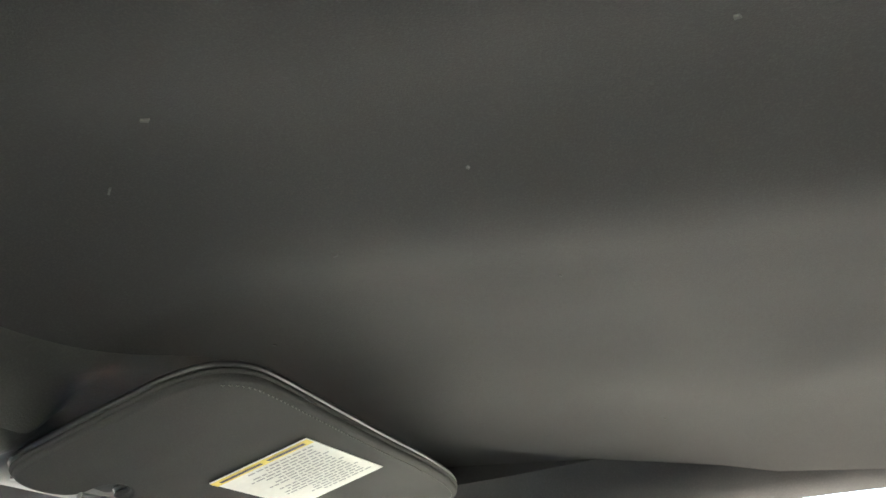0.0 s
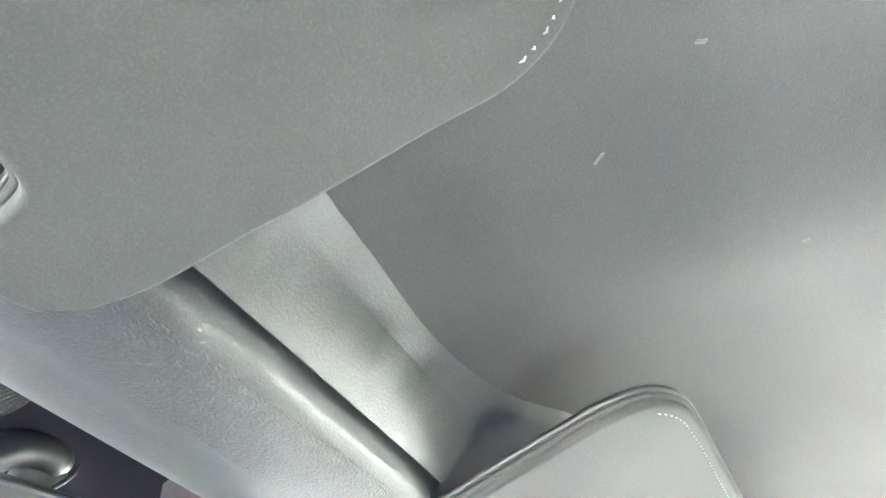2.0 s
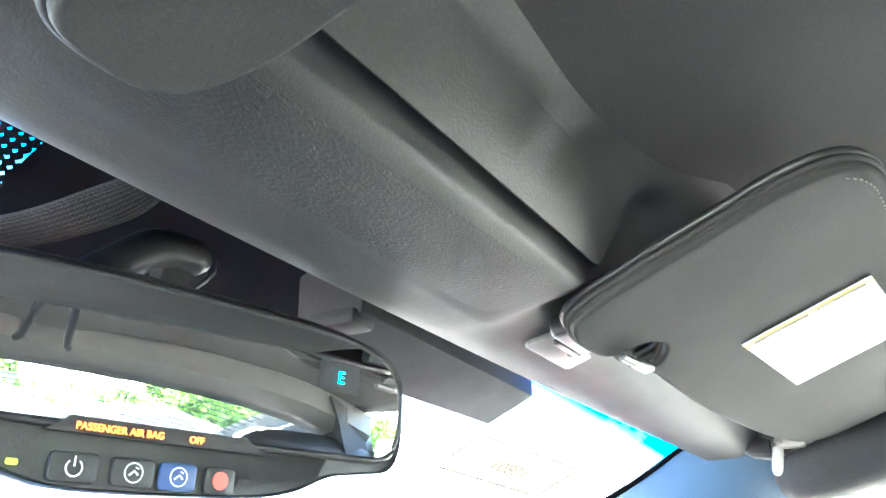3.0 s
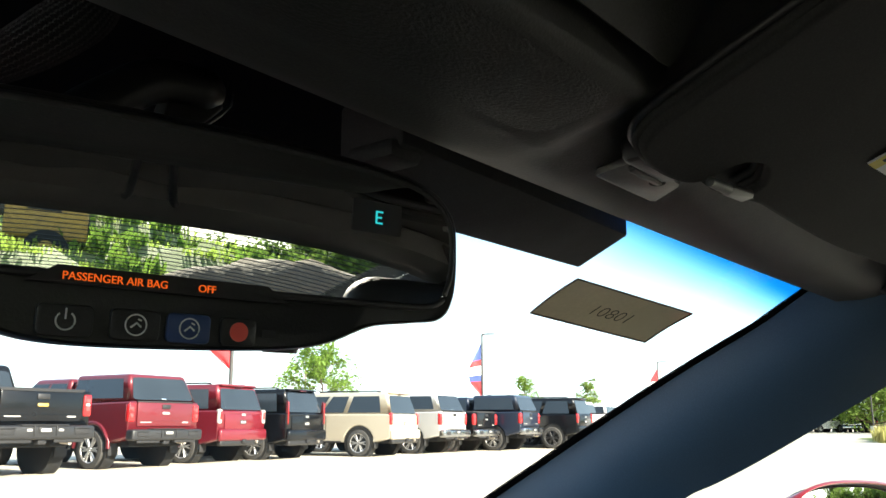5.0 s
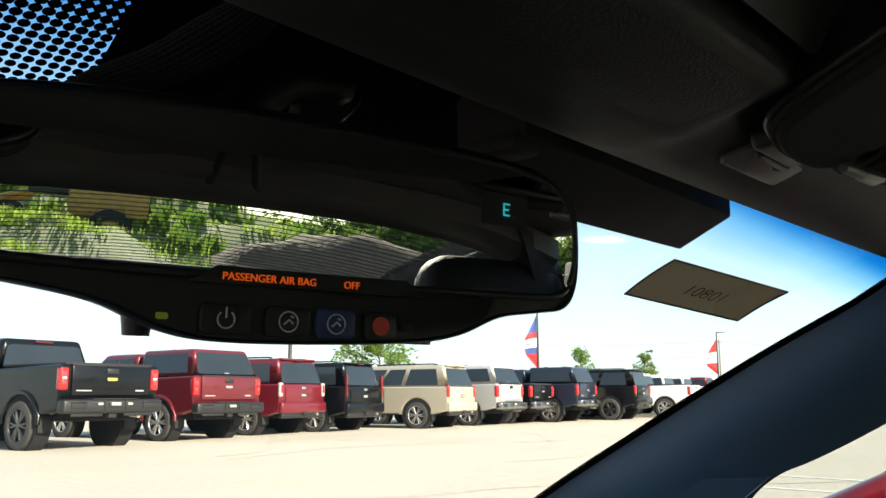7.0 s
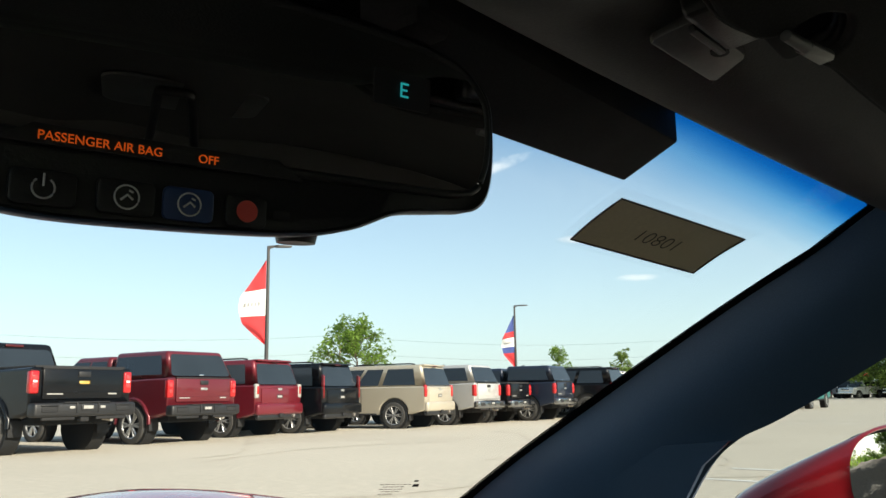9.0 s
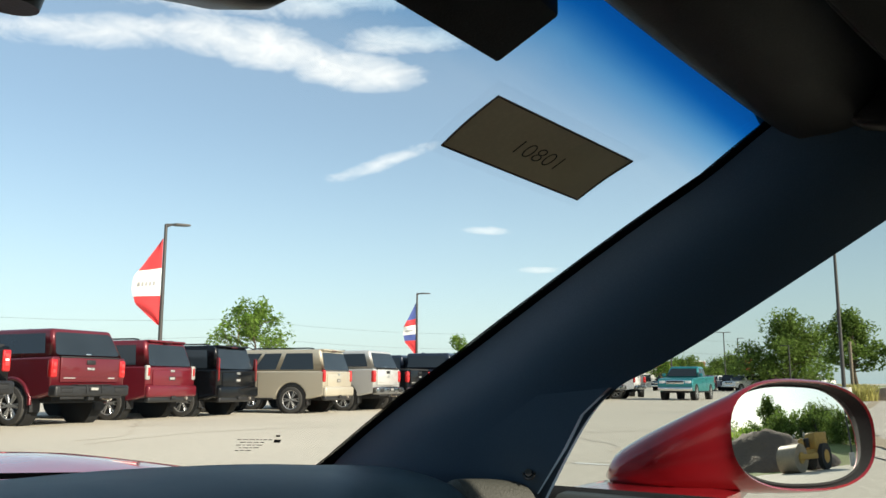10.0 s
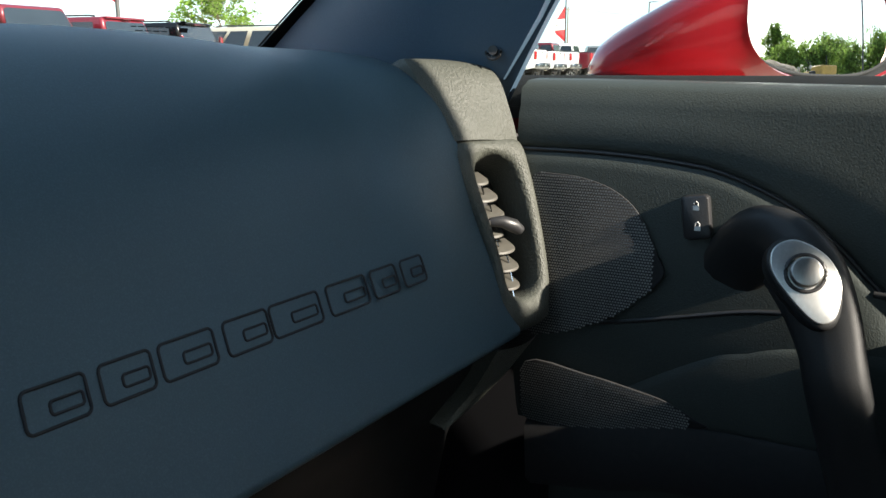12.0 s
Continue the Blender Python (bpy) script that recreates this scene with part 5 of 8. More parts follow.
    part("pocket_lip", loft(secs, close=True), MATT_BLACK, d, "rounded pocket lip", 60)
    # lock switch
    sq = plane_at((side * 0.6945, 0.5640, 0.7305), (0, -1, 0.14), (side * 0.05, 0.14, 1), (-side, 0, 0.02))
    lock = part("lock_switch", slab(rounded(0.019, 0.030, 0.0035), lambda a, b, h: sq(a, b, h - 0.002), 0.0085, 0.0016), BLACK_PLASTIC, d, "black rocker switch with padlock signs")
    for b0 in (0.0065, -0.0075):
        icon = join(box(0.0001, 0.0042, 0.0032), tube([Vector((0, -0.0013, 0.0015)), Vector((0, -0.0013, 0.0034)), Vector((0, 0.0002, 0.0046)), Vector((0, 0.0016, 0.0036)), Vector((0, 0.0016, 0.0026 if b0 > 0 else 0.0012))], 0.00035, 5))
        bmesh.ops.transform(icon, matrix=Matrix.Translation(sq(0.001, b0, 0.0068)), verts=icon.verts)
        part("icon", icon, WHITE_MARK, lock, "white padlock sign")
    # pull handle: bracket arm and armrest run
    hp = smooth_line([(0.702, 0.548, 0.674), (0.696, 0.536, 0.700), (0.681, 0.520, 0.718), (0.666, 0.504, 0.720), (0.658, 0.487, 0.706), (0.652, 0.472, 0.676), (0.648, 0.462, 0.640), (0.655, 0.452, 0.600), (0.668, 0.44, 0.55), (0.69, 0.43, 0.50)], 5)
    secs = []
    for i, p in enumerate(hp):
        s = i / (len(hp) - 1)
        a = hp[min(i + 1, len(hp) - 1)] - hp[max(i - 1, 0)]
        a.normalize()
        nx = Vector((1, 0, 0))
        w = a.cross(nx).normalized()
        half = along([(0, 0.022), (0.25, 0.025), (0.45, 0.024), (0.6, 0.019), (1.0, 0.018)], s)
        th = along([(0, 0.006), (0.2, 0.014), (0.38, 0.011), (0.52, 0.011), (0.66, 0.014), (1.0, 0.014)], s)
        ring = []
        for k in range(14):
            t = 2 * math.pi * k / 14
            c, sn = math.cos(t), math.sin(t)
            c = math.copysign(abs(c) ** 0.7, c)
            sn = math.copysign(abs(sn) ** 0.7, sn)
            q = p + w * half * c + nx * th * sn
            ring.append(Vector((side * q.x, q.y, q.z)))
        secs.append(ring)
    handle = part("pull_handle", loft(secs, close=True), HANDLE_SKIN, d, "dark padded pull handle", 60)
    kn = Vector((-side * 0.86, -0.32, 0.40)).normalized()
    ku = (Vector((0, -0.80, -0.60)) - kn * kn.dot(Vector((0, -0.80, -0.60)))).normalized()
    kp = plane_at((side * 0.6430, 0.4850, 0.7105), ku, kn.cross(ku) * side, kn)
    plate = smooth_ring([(-0.024, 0.000, 0), (-0.018, 0.012, 0), (0.0, 0.0165, 0), (0.016, 0.011, 0), (0.026, -0.002, 0), (0.0285, -0.012, 0), (0.021, -0.0185, 0), (0.0, -0.0165, 0), (-0.017, -0.011, 0)], 6)
    part("plate_seat", slab([(p.x * 1.10, p.y * 1.12) for p in plate], lambda a, b, h: kp(a, b, h - 0.016), 0.0165, 0.003), HANDLE_SKIN, handle, "padded seat of the plate", 60)
    rel = part("release_plate", slab([(p.x, p.y) for p in plate], lambda a, b, h: kp(a, b, h - 0.001), 0.0028, 0.0009), SATIN, handle, "satin silver release plate", 50)
    kb = [(0.0092 * math.cos(radians(t)), 0.0092 * math.sin(radians(t))) for t in range(0, 360, 12)]
    part("release_button", slab(kb, lambda a, b, h: kp(a - 0.001, b, h + 0.001), 0.0065, 0.0012), METAL, handle, "round metal release button", 50)
    part("button_collar", tube([kp(0.0112 * math.cos(radians(t)) - 0.001, 0.0112 * math.sin(radians(t)), 0.0022) for t in range(0, 360, 12)], 0.0012, 6, True), BLACK_PLASTIC, handle, "dark collar", 80)
    part("armrest_line", tube([Vector((side * 0.699, y, 0.690 - 0.01 * ease(0.45, 0.3, y))) for y in (0.452, 0.42, 0.36, 0.2, 0.0, -0.3)], 0.003, 8), MATT_BLACK, d, "dark joint", 80)
    # padded armrest behind the handle, added to shade the lower door and footwell
    arm = smooth_line([(0.425, 0, 0), (0.38, 0, 0), (0.2, 0, 0), (-0.1, 0, 0), (-0.34, 0, 0)], 4)
    secs = []
    for i, p in enumerate(arm):
        out = 0.628 + 0.045 * (1 - ease(0.44, 0.36, p.x)) * 1.0
        lo = 0.60 if i else 0.61
        secs.append([Vector((side * a, p.x, b)) for a, b in ((0.715, 0.668), (out + 0.016, 0.668), (out + 0.004, 0.662), (out, 0.650), (out + 0.004, lo + 0.010), (out + 0.02, lo), (0.715, lo - 0.02))])
    part("armrest", loft(secs, close=True), MATT_BLACK, d, "dark padded armrest", 50)
    # outer skin, sill strip and seal
    bm = shell(lambda a, b: (side * lerp(0.765, 0.86, math.sin(b * math.pi * 0.6)), lerp(-0.45, 0.95, a), lerp(0.795, 0.28, b)), 14, 10, 0.004)
    part("outer_skin", bm, RED_PAINT, d, "crimson painted outer skin")
    part("glass_seal", loft([[Vector((side * 0.742, y, 0.816)), Vector((side * 0.752, y, 0.8245)), Vector((side * 0.768, y, 0.816)), Vector((side * 0.768, y, 0.79)), Vector((side * 0.742, y, 0.79))] for y in [-0.45 + 0.08 * k for k in range(16)]], close=True), RUBBER, d, "black rubber glass seal", 50)
    return d


make_door(1)
make_door(-1)

# side windows
for side in (-1, 1):
    def side_pane(a, b, side=side):
        y0 = lerp(0.80, 0.46, b)
        y = lerp(-0.42, y0, a)
        z = lerp(0.80, 1.085, b)
        return (side * (0.735 - 0.45 * (z - 0.80)), y, z)
    w = tagged(new("window_2" if side > 0 else "window_3", mesh_of("side_window", shell(side_pane, 10, 10, 0.004), SIDE_GLASS)), "clear curved door glass, wound up", "car window", kind="structure")
    w.visible_shadow = False

# frit black darkens the kick panel in place of the footwell's shade
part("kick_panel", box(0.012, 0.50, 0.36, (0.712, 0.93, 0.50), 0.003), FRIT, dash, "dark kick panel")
# gap between dash and door: a matt black block stands for its shade
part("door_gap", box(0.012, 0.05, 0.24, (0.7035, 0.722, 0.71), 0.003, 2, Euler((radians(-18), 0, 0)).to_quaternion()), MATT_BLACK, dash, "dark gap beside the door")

# ---- door mirror ----
GU, GN = Vector((0.866, -0.5, 0)), Vector((-0.5, -0.866, 0.0))
GV = Vector((0, 0, 1))
gm = plane_at((0.9225, 0.5205, 0.8725), GU, GV, GN)
sm = thing("door_mirror", (0.80, 0.62, 0.80), "crimson painted door mirror with an oval convex glass", "door mirror")


def oval(w, h, n=48, p=2.6, skew=0.0):
    out = []
    for k in range(n):
        t = 2 * math.pi * k / n
        c, s = math.cos(t), math.sin(t)
        out.append((math.copysign(abs(c) ** (2 / p), c) * w, math.copysign(abs(s) ** (2 / p), s) * h + skew * math.copysign(abs(c) ** (2 / p), c)))
    return out


rim = oval(0.1080, 0.0580, skew=-0.004)
throat = oval(0.1010, 0.0515, skew=-0.003)
tray = [[gm(x - 0.010, y, -0.013) for x, y in throat], [gm(x * 1.01 - 0.004, y * 1.02, -0.006) for x, y in throat], [gm(x, y, 0.0012) for x, y in oval(0.1042, 0.0545, skew=-0.004)]]
part("tray", loft(tray, cap=False, close=True), MATT_BLACK, sm, "black inner tray", 60)
secs = [[gm(x, y, 0.0005) for x, y in oval(0.1038, 0.0542, skew=-0.004)], [gm(x, y, 0.0035) for x, y in oval(0.1058, 0.0560, skew=-0.004)], [gm(x, y, 0.0) for x, y in rim]]
tip = Vector((0.868, 0.712, 0.826))
centre = Vector(gm(0, 0, 0))
for k in range(1, 15):
    s = k / 14
    f = (1 - s) ** 0.46
    ctr = centre.lerp(tip, s)
    w = 0.1070 * (0.22 + 0.78 * f)
    hh = 0.0580 * (0.16 + 0.84 * f)
    ax = GU.lerp(Vector((0.98, 0.10, 0)), s).normalized()
    zc = ctr.z - 0.0
    low_z = lerp(0.8125, 0.8245, s)
    ring = []
    for x, y in oval(w, hh, skew=-0.004 * (1 - s)):
        q = ctr + ax * x + GV * y
        q.z = max(q.z, low_z) if s > 0.12 else q.z
        ring.append(q)
    secs.append(ring)
secs.append([tip + (p - tip) * 0.02 for p in secs[-1]])
part("shell", loft(secs, cap=False, close=True), RED_PAINT, sm, "", 60)
# convex glass
R = 1.25
bm = bmesh.new()
gl = oval(0.1000, 0.0500, 64, skew=-0.003)
tip_up = lambda b: -0.076 * b
rows = [[bm.verts.new(gm(-0.001, 0, -0.005))]]
for r in range(1, 13):
    f = r / 12
    rows.append([bm.verts.new(gm(x * f - 0.001, y * f, -0.005 + tip_up(y * f) - ((x * f) ** 2 + (y * f) ** 2) / (2 * R))) for x, y in gl])
for k in range(64):
    bm.faces.new((rows[0][0], rows[1][k], rows[1][(k + 1) % 64]))
for a, b in zip(rows[1:], rows[2:]):
    for k in range(64):
        bm.faces.new((a[k], b[k], b[(k + 1) % 64], a[(k + 1) % 64]))
part("mirror_glass", bm, SIDE_MIRROR, sm, "oval convex glass", 80)
part("glass_edge", tube([gm(x * 1.015 - 0.001, y * 1.02, -0.0062 + tip_up(y) - (x * x + y * y) / (2 * R)) for x, y in gl], 0.0022, 6, True), MATT_BLACK, sm, "black rubber glass edge", 80)
part("glass_back", slab(oval(0.1005, 0.0510, skew=-0.003), lambda a, b, h: gm(a - 0.011, b, h - 0.016), 0.003, 0), MATT_BLACK, sm, "dark backing")
# foot
secs = []
for k in range(7):
    s = k / 6
    x = lerp(0.755, 0.895, s)
    y0, y1 = lerp(0.735, 0.716, s), lerp(0.575, 0.572, s)
    zt, zb = lerp(0.822, 0.8245, s), lerp(0.792, 0.812, s)
    secs.append([Vector((x, y0, zb + 0.004)), Vector((x, y0 - 0.006, zt - 0.003)), Vector((x, lerp(y0, y1, 0.2), zt)), Vector((x, lerp(y0, y1, 0.85), zt - 0.002)), Vector((x, y1, zt - 0.006)), Vector((x, y1 + 0.003, zb)), Vector((x, lerp(y0, y1, 0.5), zb - 0.004))])
part("foot", loft(secs, close=True), RED_PAINT, sm, "painted mirror foot", 50)
part("foot_joint", tube([Vector((0.86, y, 0.8235)) for y in (0.712, 0.67, 0.62, 0.578)], 0.0016, 6), MATT_BLACK, sm, "dark joint above the foot", 80)


# ---- car body, seats and rear ----


def hood_z(x, y):
    s = (y - 1.12) / 1.55
    z = 0.786 - 0.16 * max(0.0, s) ** 1.8
    z += 0.052 * math.exp(-((abs(x) - 0.66) / 0.17) ** 2) * math.sin(math.pi * min(1, max(0, (y - 1.02) / 1.3)))
    z -= 0.9 * max(0.0, abs(x) - 0.80) ** 2 * 6
    return z


car = thing("sports_car", (0, 0.2, 0.0), "crimson low sports car body round the cabin, parked on the lot", "car")
bm = shell(lambda a, b: ((a * 2 - 1) * 0.91, lerp(1.24 - 0.22 * abs(a * 2 - 1) ** 2, 2.72 - 0.35 * (a * 2 - 1) ** 2, b), hood_z((a * 2 - 1) * 0.91, lerp(1.24 - 0.22 * abs(a * 2 - 1) ** 2, 2.72 - 0.35 * (a * 2 - 1) ** 2, b))), 44, 36, 0.006)
part("hood", bm, RED_PAINT, car, "crimson hood with raised wings", 60)
cowl_y = lambda x: 1.235 - 0.19 * (x / 0.73) ** 2
bm = shell(lambda a, b: (lerp(-0.70, 0.70, a), cowl_y(lerp(-0.70, 0.70, a)) + lerp(-0.04, 0.05, b), hood_z(lerp(-0.70, 0.70, a), 1.14) + 0.006 - 0.03 * math.sin(math.pi * b)), 30, 6, 0.005)
part("cowl", bm, RED_PAINT, car, "crimson cowl panel under the windscreen")
# outer roof panel with black pillars at its corners
bm = shell(lambda a, b: ((a * 2 - 1) * 0.62, lerp(-0.42, 0.505 - 0.15 * ((a * 2 - 1) * 0.6) ** 2, b), 1.256 - 0.10 * ((a * 2 - 1) * 0.62) ** 2 - 0.10 * abs(a * 2 - 1) ** 6 * 0.6 - 0.062 * ease(0.22, 0.52, lerp(-0.42, 0.505, b)) ** 1.3), 24, 20, 0.006, (0, 0, -1))
part("roof", bm, RED_PAINT, car, "crimson lift-off roof panel", 60)
for side in (-1, 1):
    # quarter panel and sill
    bm = shell(lambda a, b: (side * lerp(lerp(0.72, 0.66, a), 0.90, math.sin(b * math.pi * 0.55)), lerp(-0.44, -1.78, a), lerp(lerp(0.86, 1.02, a), 0.26, b)), 14, 10, 0.006)
    part("quarter_panel", bm, RED_PAINT, car, "crimson rear quarter", 60)
    bm = shell(lambda a, b: (side * lerp(0.80, 0.915, math.sin(b * math.pi * 0.6)), lerp(0.95, 2.45, a), lerp(0.78 - 0.1 * a, 0.26, b)), 12, 8, 0.006)
    part("wing", bm, RED_PAINT, car, "crimson front wing", 60)
    bm = box(0.10, 1.5, 0.14, (side * 0.84, 0.22, 0.24), 0.03)
    part("sill", bm, RED_PAINT, car, "crimson sill")
    # pillar between door glass and hatch
    secs = []
    for k in range(9):
        s = k / 8
        y, z = lerp(-0.40, -1.30, s), lerp(1.176, 1.08, s ** 1.3)
        secs.append([Vector((side * (0.53 + 0.03 * s), y, z)), Vector((side * (0.60 + 0.06 * s), y - 0.02, z - 0.03)), Vector((side * 0.70, y - 0.02, max(0.84, z - 0.30))), Vector((side * 0.66, y, max(0.82, z - 0.32))), Vector((side * (0.55 + 0.04 * s), y, z - 0.04))])
    part("rear_pillar", loft(secs, close=True), BLACK_PLASTIC, car, "black rear pillar", 50)
    part("pillar_lining", loft([[p + Vector((-side * 0.014, 0.012, -0.012)) for p in q] for q in secs], close=True), MATT_BLACK, car, "black inner lining", 50)
    # added blocking panel: hides the bright lot from the rear-view mirror's right end
    part("quarter_blind", box(0.02, 0.20, 0.32, (side * 0.650, -0.350, 0.95), 0.006), MATT_BLACK, car, "black lining behind the door glass")
    for y in (1.60, -1.08):
        w = part("wheel", join(cyl(0.325, 0.325, (side * 0.66, y, 0.325), (side * 0.90, y, 0.325), 36)), RUBBER, car, "black tyre")
        part("rim", join(cyl(0.235, 0.235, (side * 0.895, y, 0.325), (side * 0.907, y, 0.325), 30)), CHROME, w, "bright rim")
part("hatch_ledge", box(1.24, 0.10, 0.05, (0, -1.47, 1.022), 0.02), MATT_BLACK, car, "black hatch ledge")
part("rear_panel", box(1.64, 0.05, 0.72, (0, -1.80, 0.68), 0.02), RED_PAINT, car, "crimson tail")
part("deck", box(1.2, 0.30, 0.03, (0, -1.67, 0.985), 0.01), RED_PAINT, car, "crimson tail deck")
part("rear_lining", box(1.26, 0.02, 0.48, (0, -1.50, 0.82), 0.005), MATT_BLACK, car, "black rear lining")
part("nose", shell(lambda a, b: ((a * 2 - 1) * 0.88, 2.66 - 0.36 * (a * 2 - 1) ** 2 + 0.05 * math.sin(math.pi * b), lerp(0.62 - 0.05 * (a * 2 - 1) ** 2, 0.24, b)), 16, 6, 0.006), RED_PAINT, car, "crimson nose")
# hatch glass with its heating lines
hatch_pt = lambda a, b: ((a * 2 - 1) * lerp(0.52, 0.60, b), lerp(-0.40, -1.50, b), lerp(1.188, 1.056, b ** 1.25) - 0.05 * (a * 2 - 1) ** 2)
hatch = tagged(new("window_4", mesh_of("hatch_window", shell(hatch_pt, 16, 14, 0.004), REAR_GLASS)), "sloping rear hatch glass with fine heating lines", "car window", kind="structure")
hatch.visible_shadow = False
bms = []
for k in range(22):
    b = 0.06 + k * 0.040
    bms.append(tube([Vector(hatch_pt(0.05 + 0.9 * j / 10, b)) + Vector((0, 0, -0.008)) for j in range(11)], 0.0009, 4))
part("heating_lines", join(*bms), BLACK_INK, hatch, "fine dark heating lines")["kind"] = "stuff"
# halo bar behind the roof panel, its latch, tub and rear floor
secs = []
for k in range(21):
    u = -1 + k / 10
    x = u * 0.60
    z = 1.198 - 0.075 * x * x - 0.040 * abs(u) ** 5
    secs.append([Vector((x, -0.40, z + 0.010)), Vector((x, -0.395, z - 0.022)), Vector((x, -0.42, z - 0.042)), Vector((x, -0.48, z - 0.048)), Vector((x, -0.53, z - 0.020)), Vector((x, -0.54, z + 0.005)), Vector((x, -0.47, z + 0.03))])
halo = thing("trim_halo", (0, -0.46, 1.15), "dark trimmed roof bar behind the seats", "roof bar", kind="structure")
part("bar", loft(secs, close=True), VINYL_SOFT, halo, "", 50)
part("latch_pad", slab(rounded(0.17, 0.15, 0.03), lambda a, b, h: Vector((0.06 + a, -0.15 + b, 1.2035 - h)), 0.004, 0.0012), VINYL_SOFT, halo, "moulded latch recess")
part("latch_handle", tube(smooth_line([(0.024, -0.215, 1.154), (0.028, -0.200, 1.159), (0.030, -0.140, 1.180), (0.031, -0.092, 1.1905), (0.036, -0.086, 1.1915), (0.057, -0.086, 1.1915), (0.063, -0.092, 1.1905), (0.070, -0.140, 1.180), (0.078, -0.200, 1.157), (0.083, -0.215, 1.152)], 3), 0.0052, 10), BLACK_PLASTIC, halo, "black latch handle", 60)
tub = thing("floor", (0, 0, 0.2), "black carpeted cabin floor and side tub", "car floor", kind="structure")
part("carpet", box(1.46, 3.0, 0.03, (0, -0.30, 0.22), 0.0), CARPET, tub)
part("cargo_floor", box(1.30, 1.10, 0.03, (0, -1.22, 0.60), 0.01), CARPET, tub)
part("bulkhead", box(1.40, 0.03, 0.48, (0, -0.64, 0.40), 0.01), CARPET, tub)
part("firewall", box(1.46, 0.03, 0.62, (0, 1.24, 0.50), 0.01), CARPET, tub)
part("tunnel", box(0.26, 1.6, 0.30, (0, 0.10, 0.36), 0.05), LEATHER, tub, "black centre console")
for side in (-1, 1):
    part("side_trim", box(0.03, 1.20, 0.50, (side * 0.645, -1.08, 0.80), 0.01), CARPET, tub)


def seat(x):
    s = thing("bucket_seat", (x, -0.10, 0.25), "black leather bucket seat with a rounded headrest", "car seat", "car seats")
    part("cushion", box(0.40, 0.52, 0.16, (x, 0.02, 0.40), 0.06, 4), LEATHER, s, "", 60)
    tilt = Euler((radians(18), 0, 0)).to_quaternion()
    part("backrest", box(0.40, 0.13, 0.60, (x, -0.33, 0.66), 0.055, 4, tilt), LEATHER, s, "", 60)
    for e in (-1, 1):
        part("bolster", tube([(x + e * 0.175, -0.19, 0.47), (x + e * 0.180, -0.25, 0.62), (x + e * 0.165, -0.34, 0.74), (x + e * 0.15, -0.39, 0.83)], [0.06, 0.06, 0.05, 0.04], 12), LEATHER, s, "padded side bolster", 60)
    part("headrest", box(0.26, 0.11, 0.22, (x, -0.42, 0.995), 0.054, 5, tilt), LEATHER, s, "rounded headrest", 60)


seat(0.50)
seat(-0.47)
# steering wheel and driver-side binnacle, low on the left
st = thing("steering_wheel", (-0.37, 0.50, 0.72), "black leather steering wheel", "steering wheel")
ax = Vector((0, -0.92, 0.38)).normalized()
uu, vv = Vector((1, 0, 0)), Vector((0, 0.38, 0.92)).normalized()
cc = Vector((-0.37, 0.50, 0.70))
part("rim", tube([cc + (uu * math.cos(t * 0.1963) + vv * math.sin(t * 0.1963)) * 0.18 for t in range(32)], 0.016, 10, True), LEATHER, st, "", 60)
part("hub", box(0.16, 0.06, 0.13, cc, 0.03, 3), BLACK_PLASTIC, st, "padded hub")
for t in (0, math.pi, -math.pi / 2):
    part("spoke", cyl(0.014, 0.014, cc, cc + (uu * math.cos(t) + vv * math.sin(t)) * 0.175, 10), BLACK_PLASTIC, st)
part("column", cyl(0.04, 0.05, cc, cc + Vector((0, 0.24, -0.09)), 14), BLACK_PLASTIC, st)

# ---- the lot and everything outside ----


def ground_z(x, y):
    """The lot lies level, with faint swells far off."""
    return 0.02 * math.sin(0.045 * x) * ease(40.0, 80.0, math.hypot(x, y))


radii = [0, 1.5, 3, 4.5, 6, 7.5, 9, 10.5, 12, 13.5, 15, 18, 24, 34, 50, 75, 120, 200, 400, 900, 2200]
bm = bmesh.new()
rows = []
for r in radii[1:]:
    rows.append([bm.verts.new((r * math.cos(2 * math.pi * k / 64), r * math.sin(2 * math.pi * k / 64), ground_z(r, 0))) for k in range(64)])
mid = bm.verts.new((0, 0, 0))
for k in range(64):
    bm.faces.new((mid, rows[0][k], rows[0][(k + 1) % 64]))
for a, b in zip(rows, rows[1:]):
    for k in range(64):
        bm.faces.new((a[k], b[k], b[(k + 1) % 64], a[(k + 1) % 64]))
solid("ground", bm, ASPHALT, "pale sun-bleached paving of a large car lot", "ground", "structure")


def flat_patch(ring, lift):
    bm = bmesh.new()
    vs = [bm.verts.new((x, y, ground_z(x, y) + lift)) for x, y in ring]
    f = bm.faces.new(vs)
    bmesh.ops.triangulate(bm, faces=[f])
    return bm


def wobbly(ring, seed, amount, steps=6):
    r = random.Random(seed)
    pts = smooth_ring([(x, y, 0) for x, y in ring], steps)
    return [(p.x + r.uniform(-amount, amount), p.y + r.uniform(-amount, amount)) for p in pts]


# painted bay lines beside the car and along the row
for x in (9.20, 10.62):
    bm = bmesh.new()
    ys = [2.6 + 0.29 * k for k in range(8)]
    a = [bm.verts.new((x - 0.06, y, ground_z(x, y) + 0.005)) for y in ys]
    b = [bm.verts.new((x + 0.06, y, ground_z(x, y) + 0.005)) for y in ys]
    for k in range(len(ys) - 1):
        bm.faces.new((a[k], b[k], b[k + 1], a[k + 1]))
    solid("bay_line", bm, LINE_PAINT, "worn white painted parking line", "painted line", "structure")
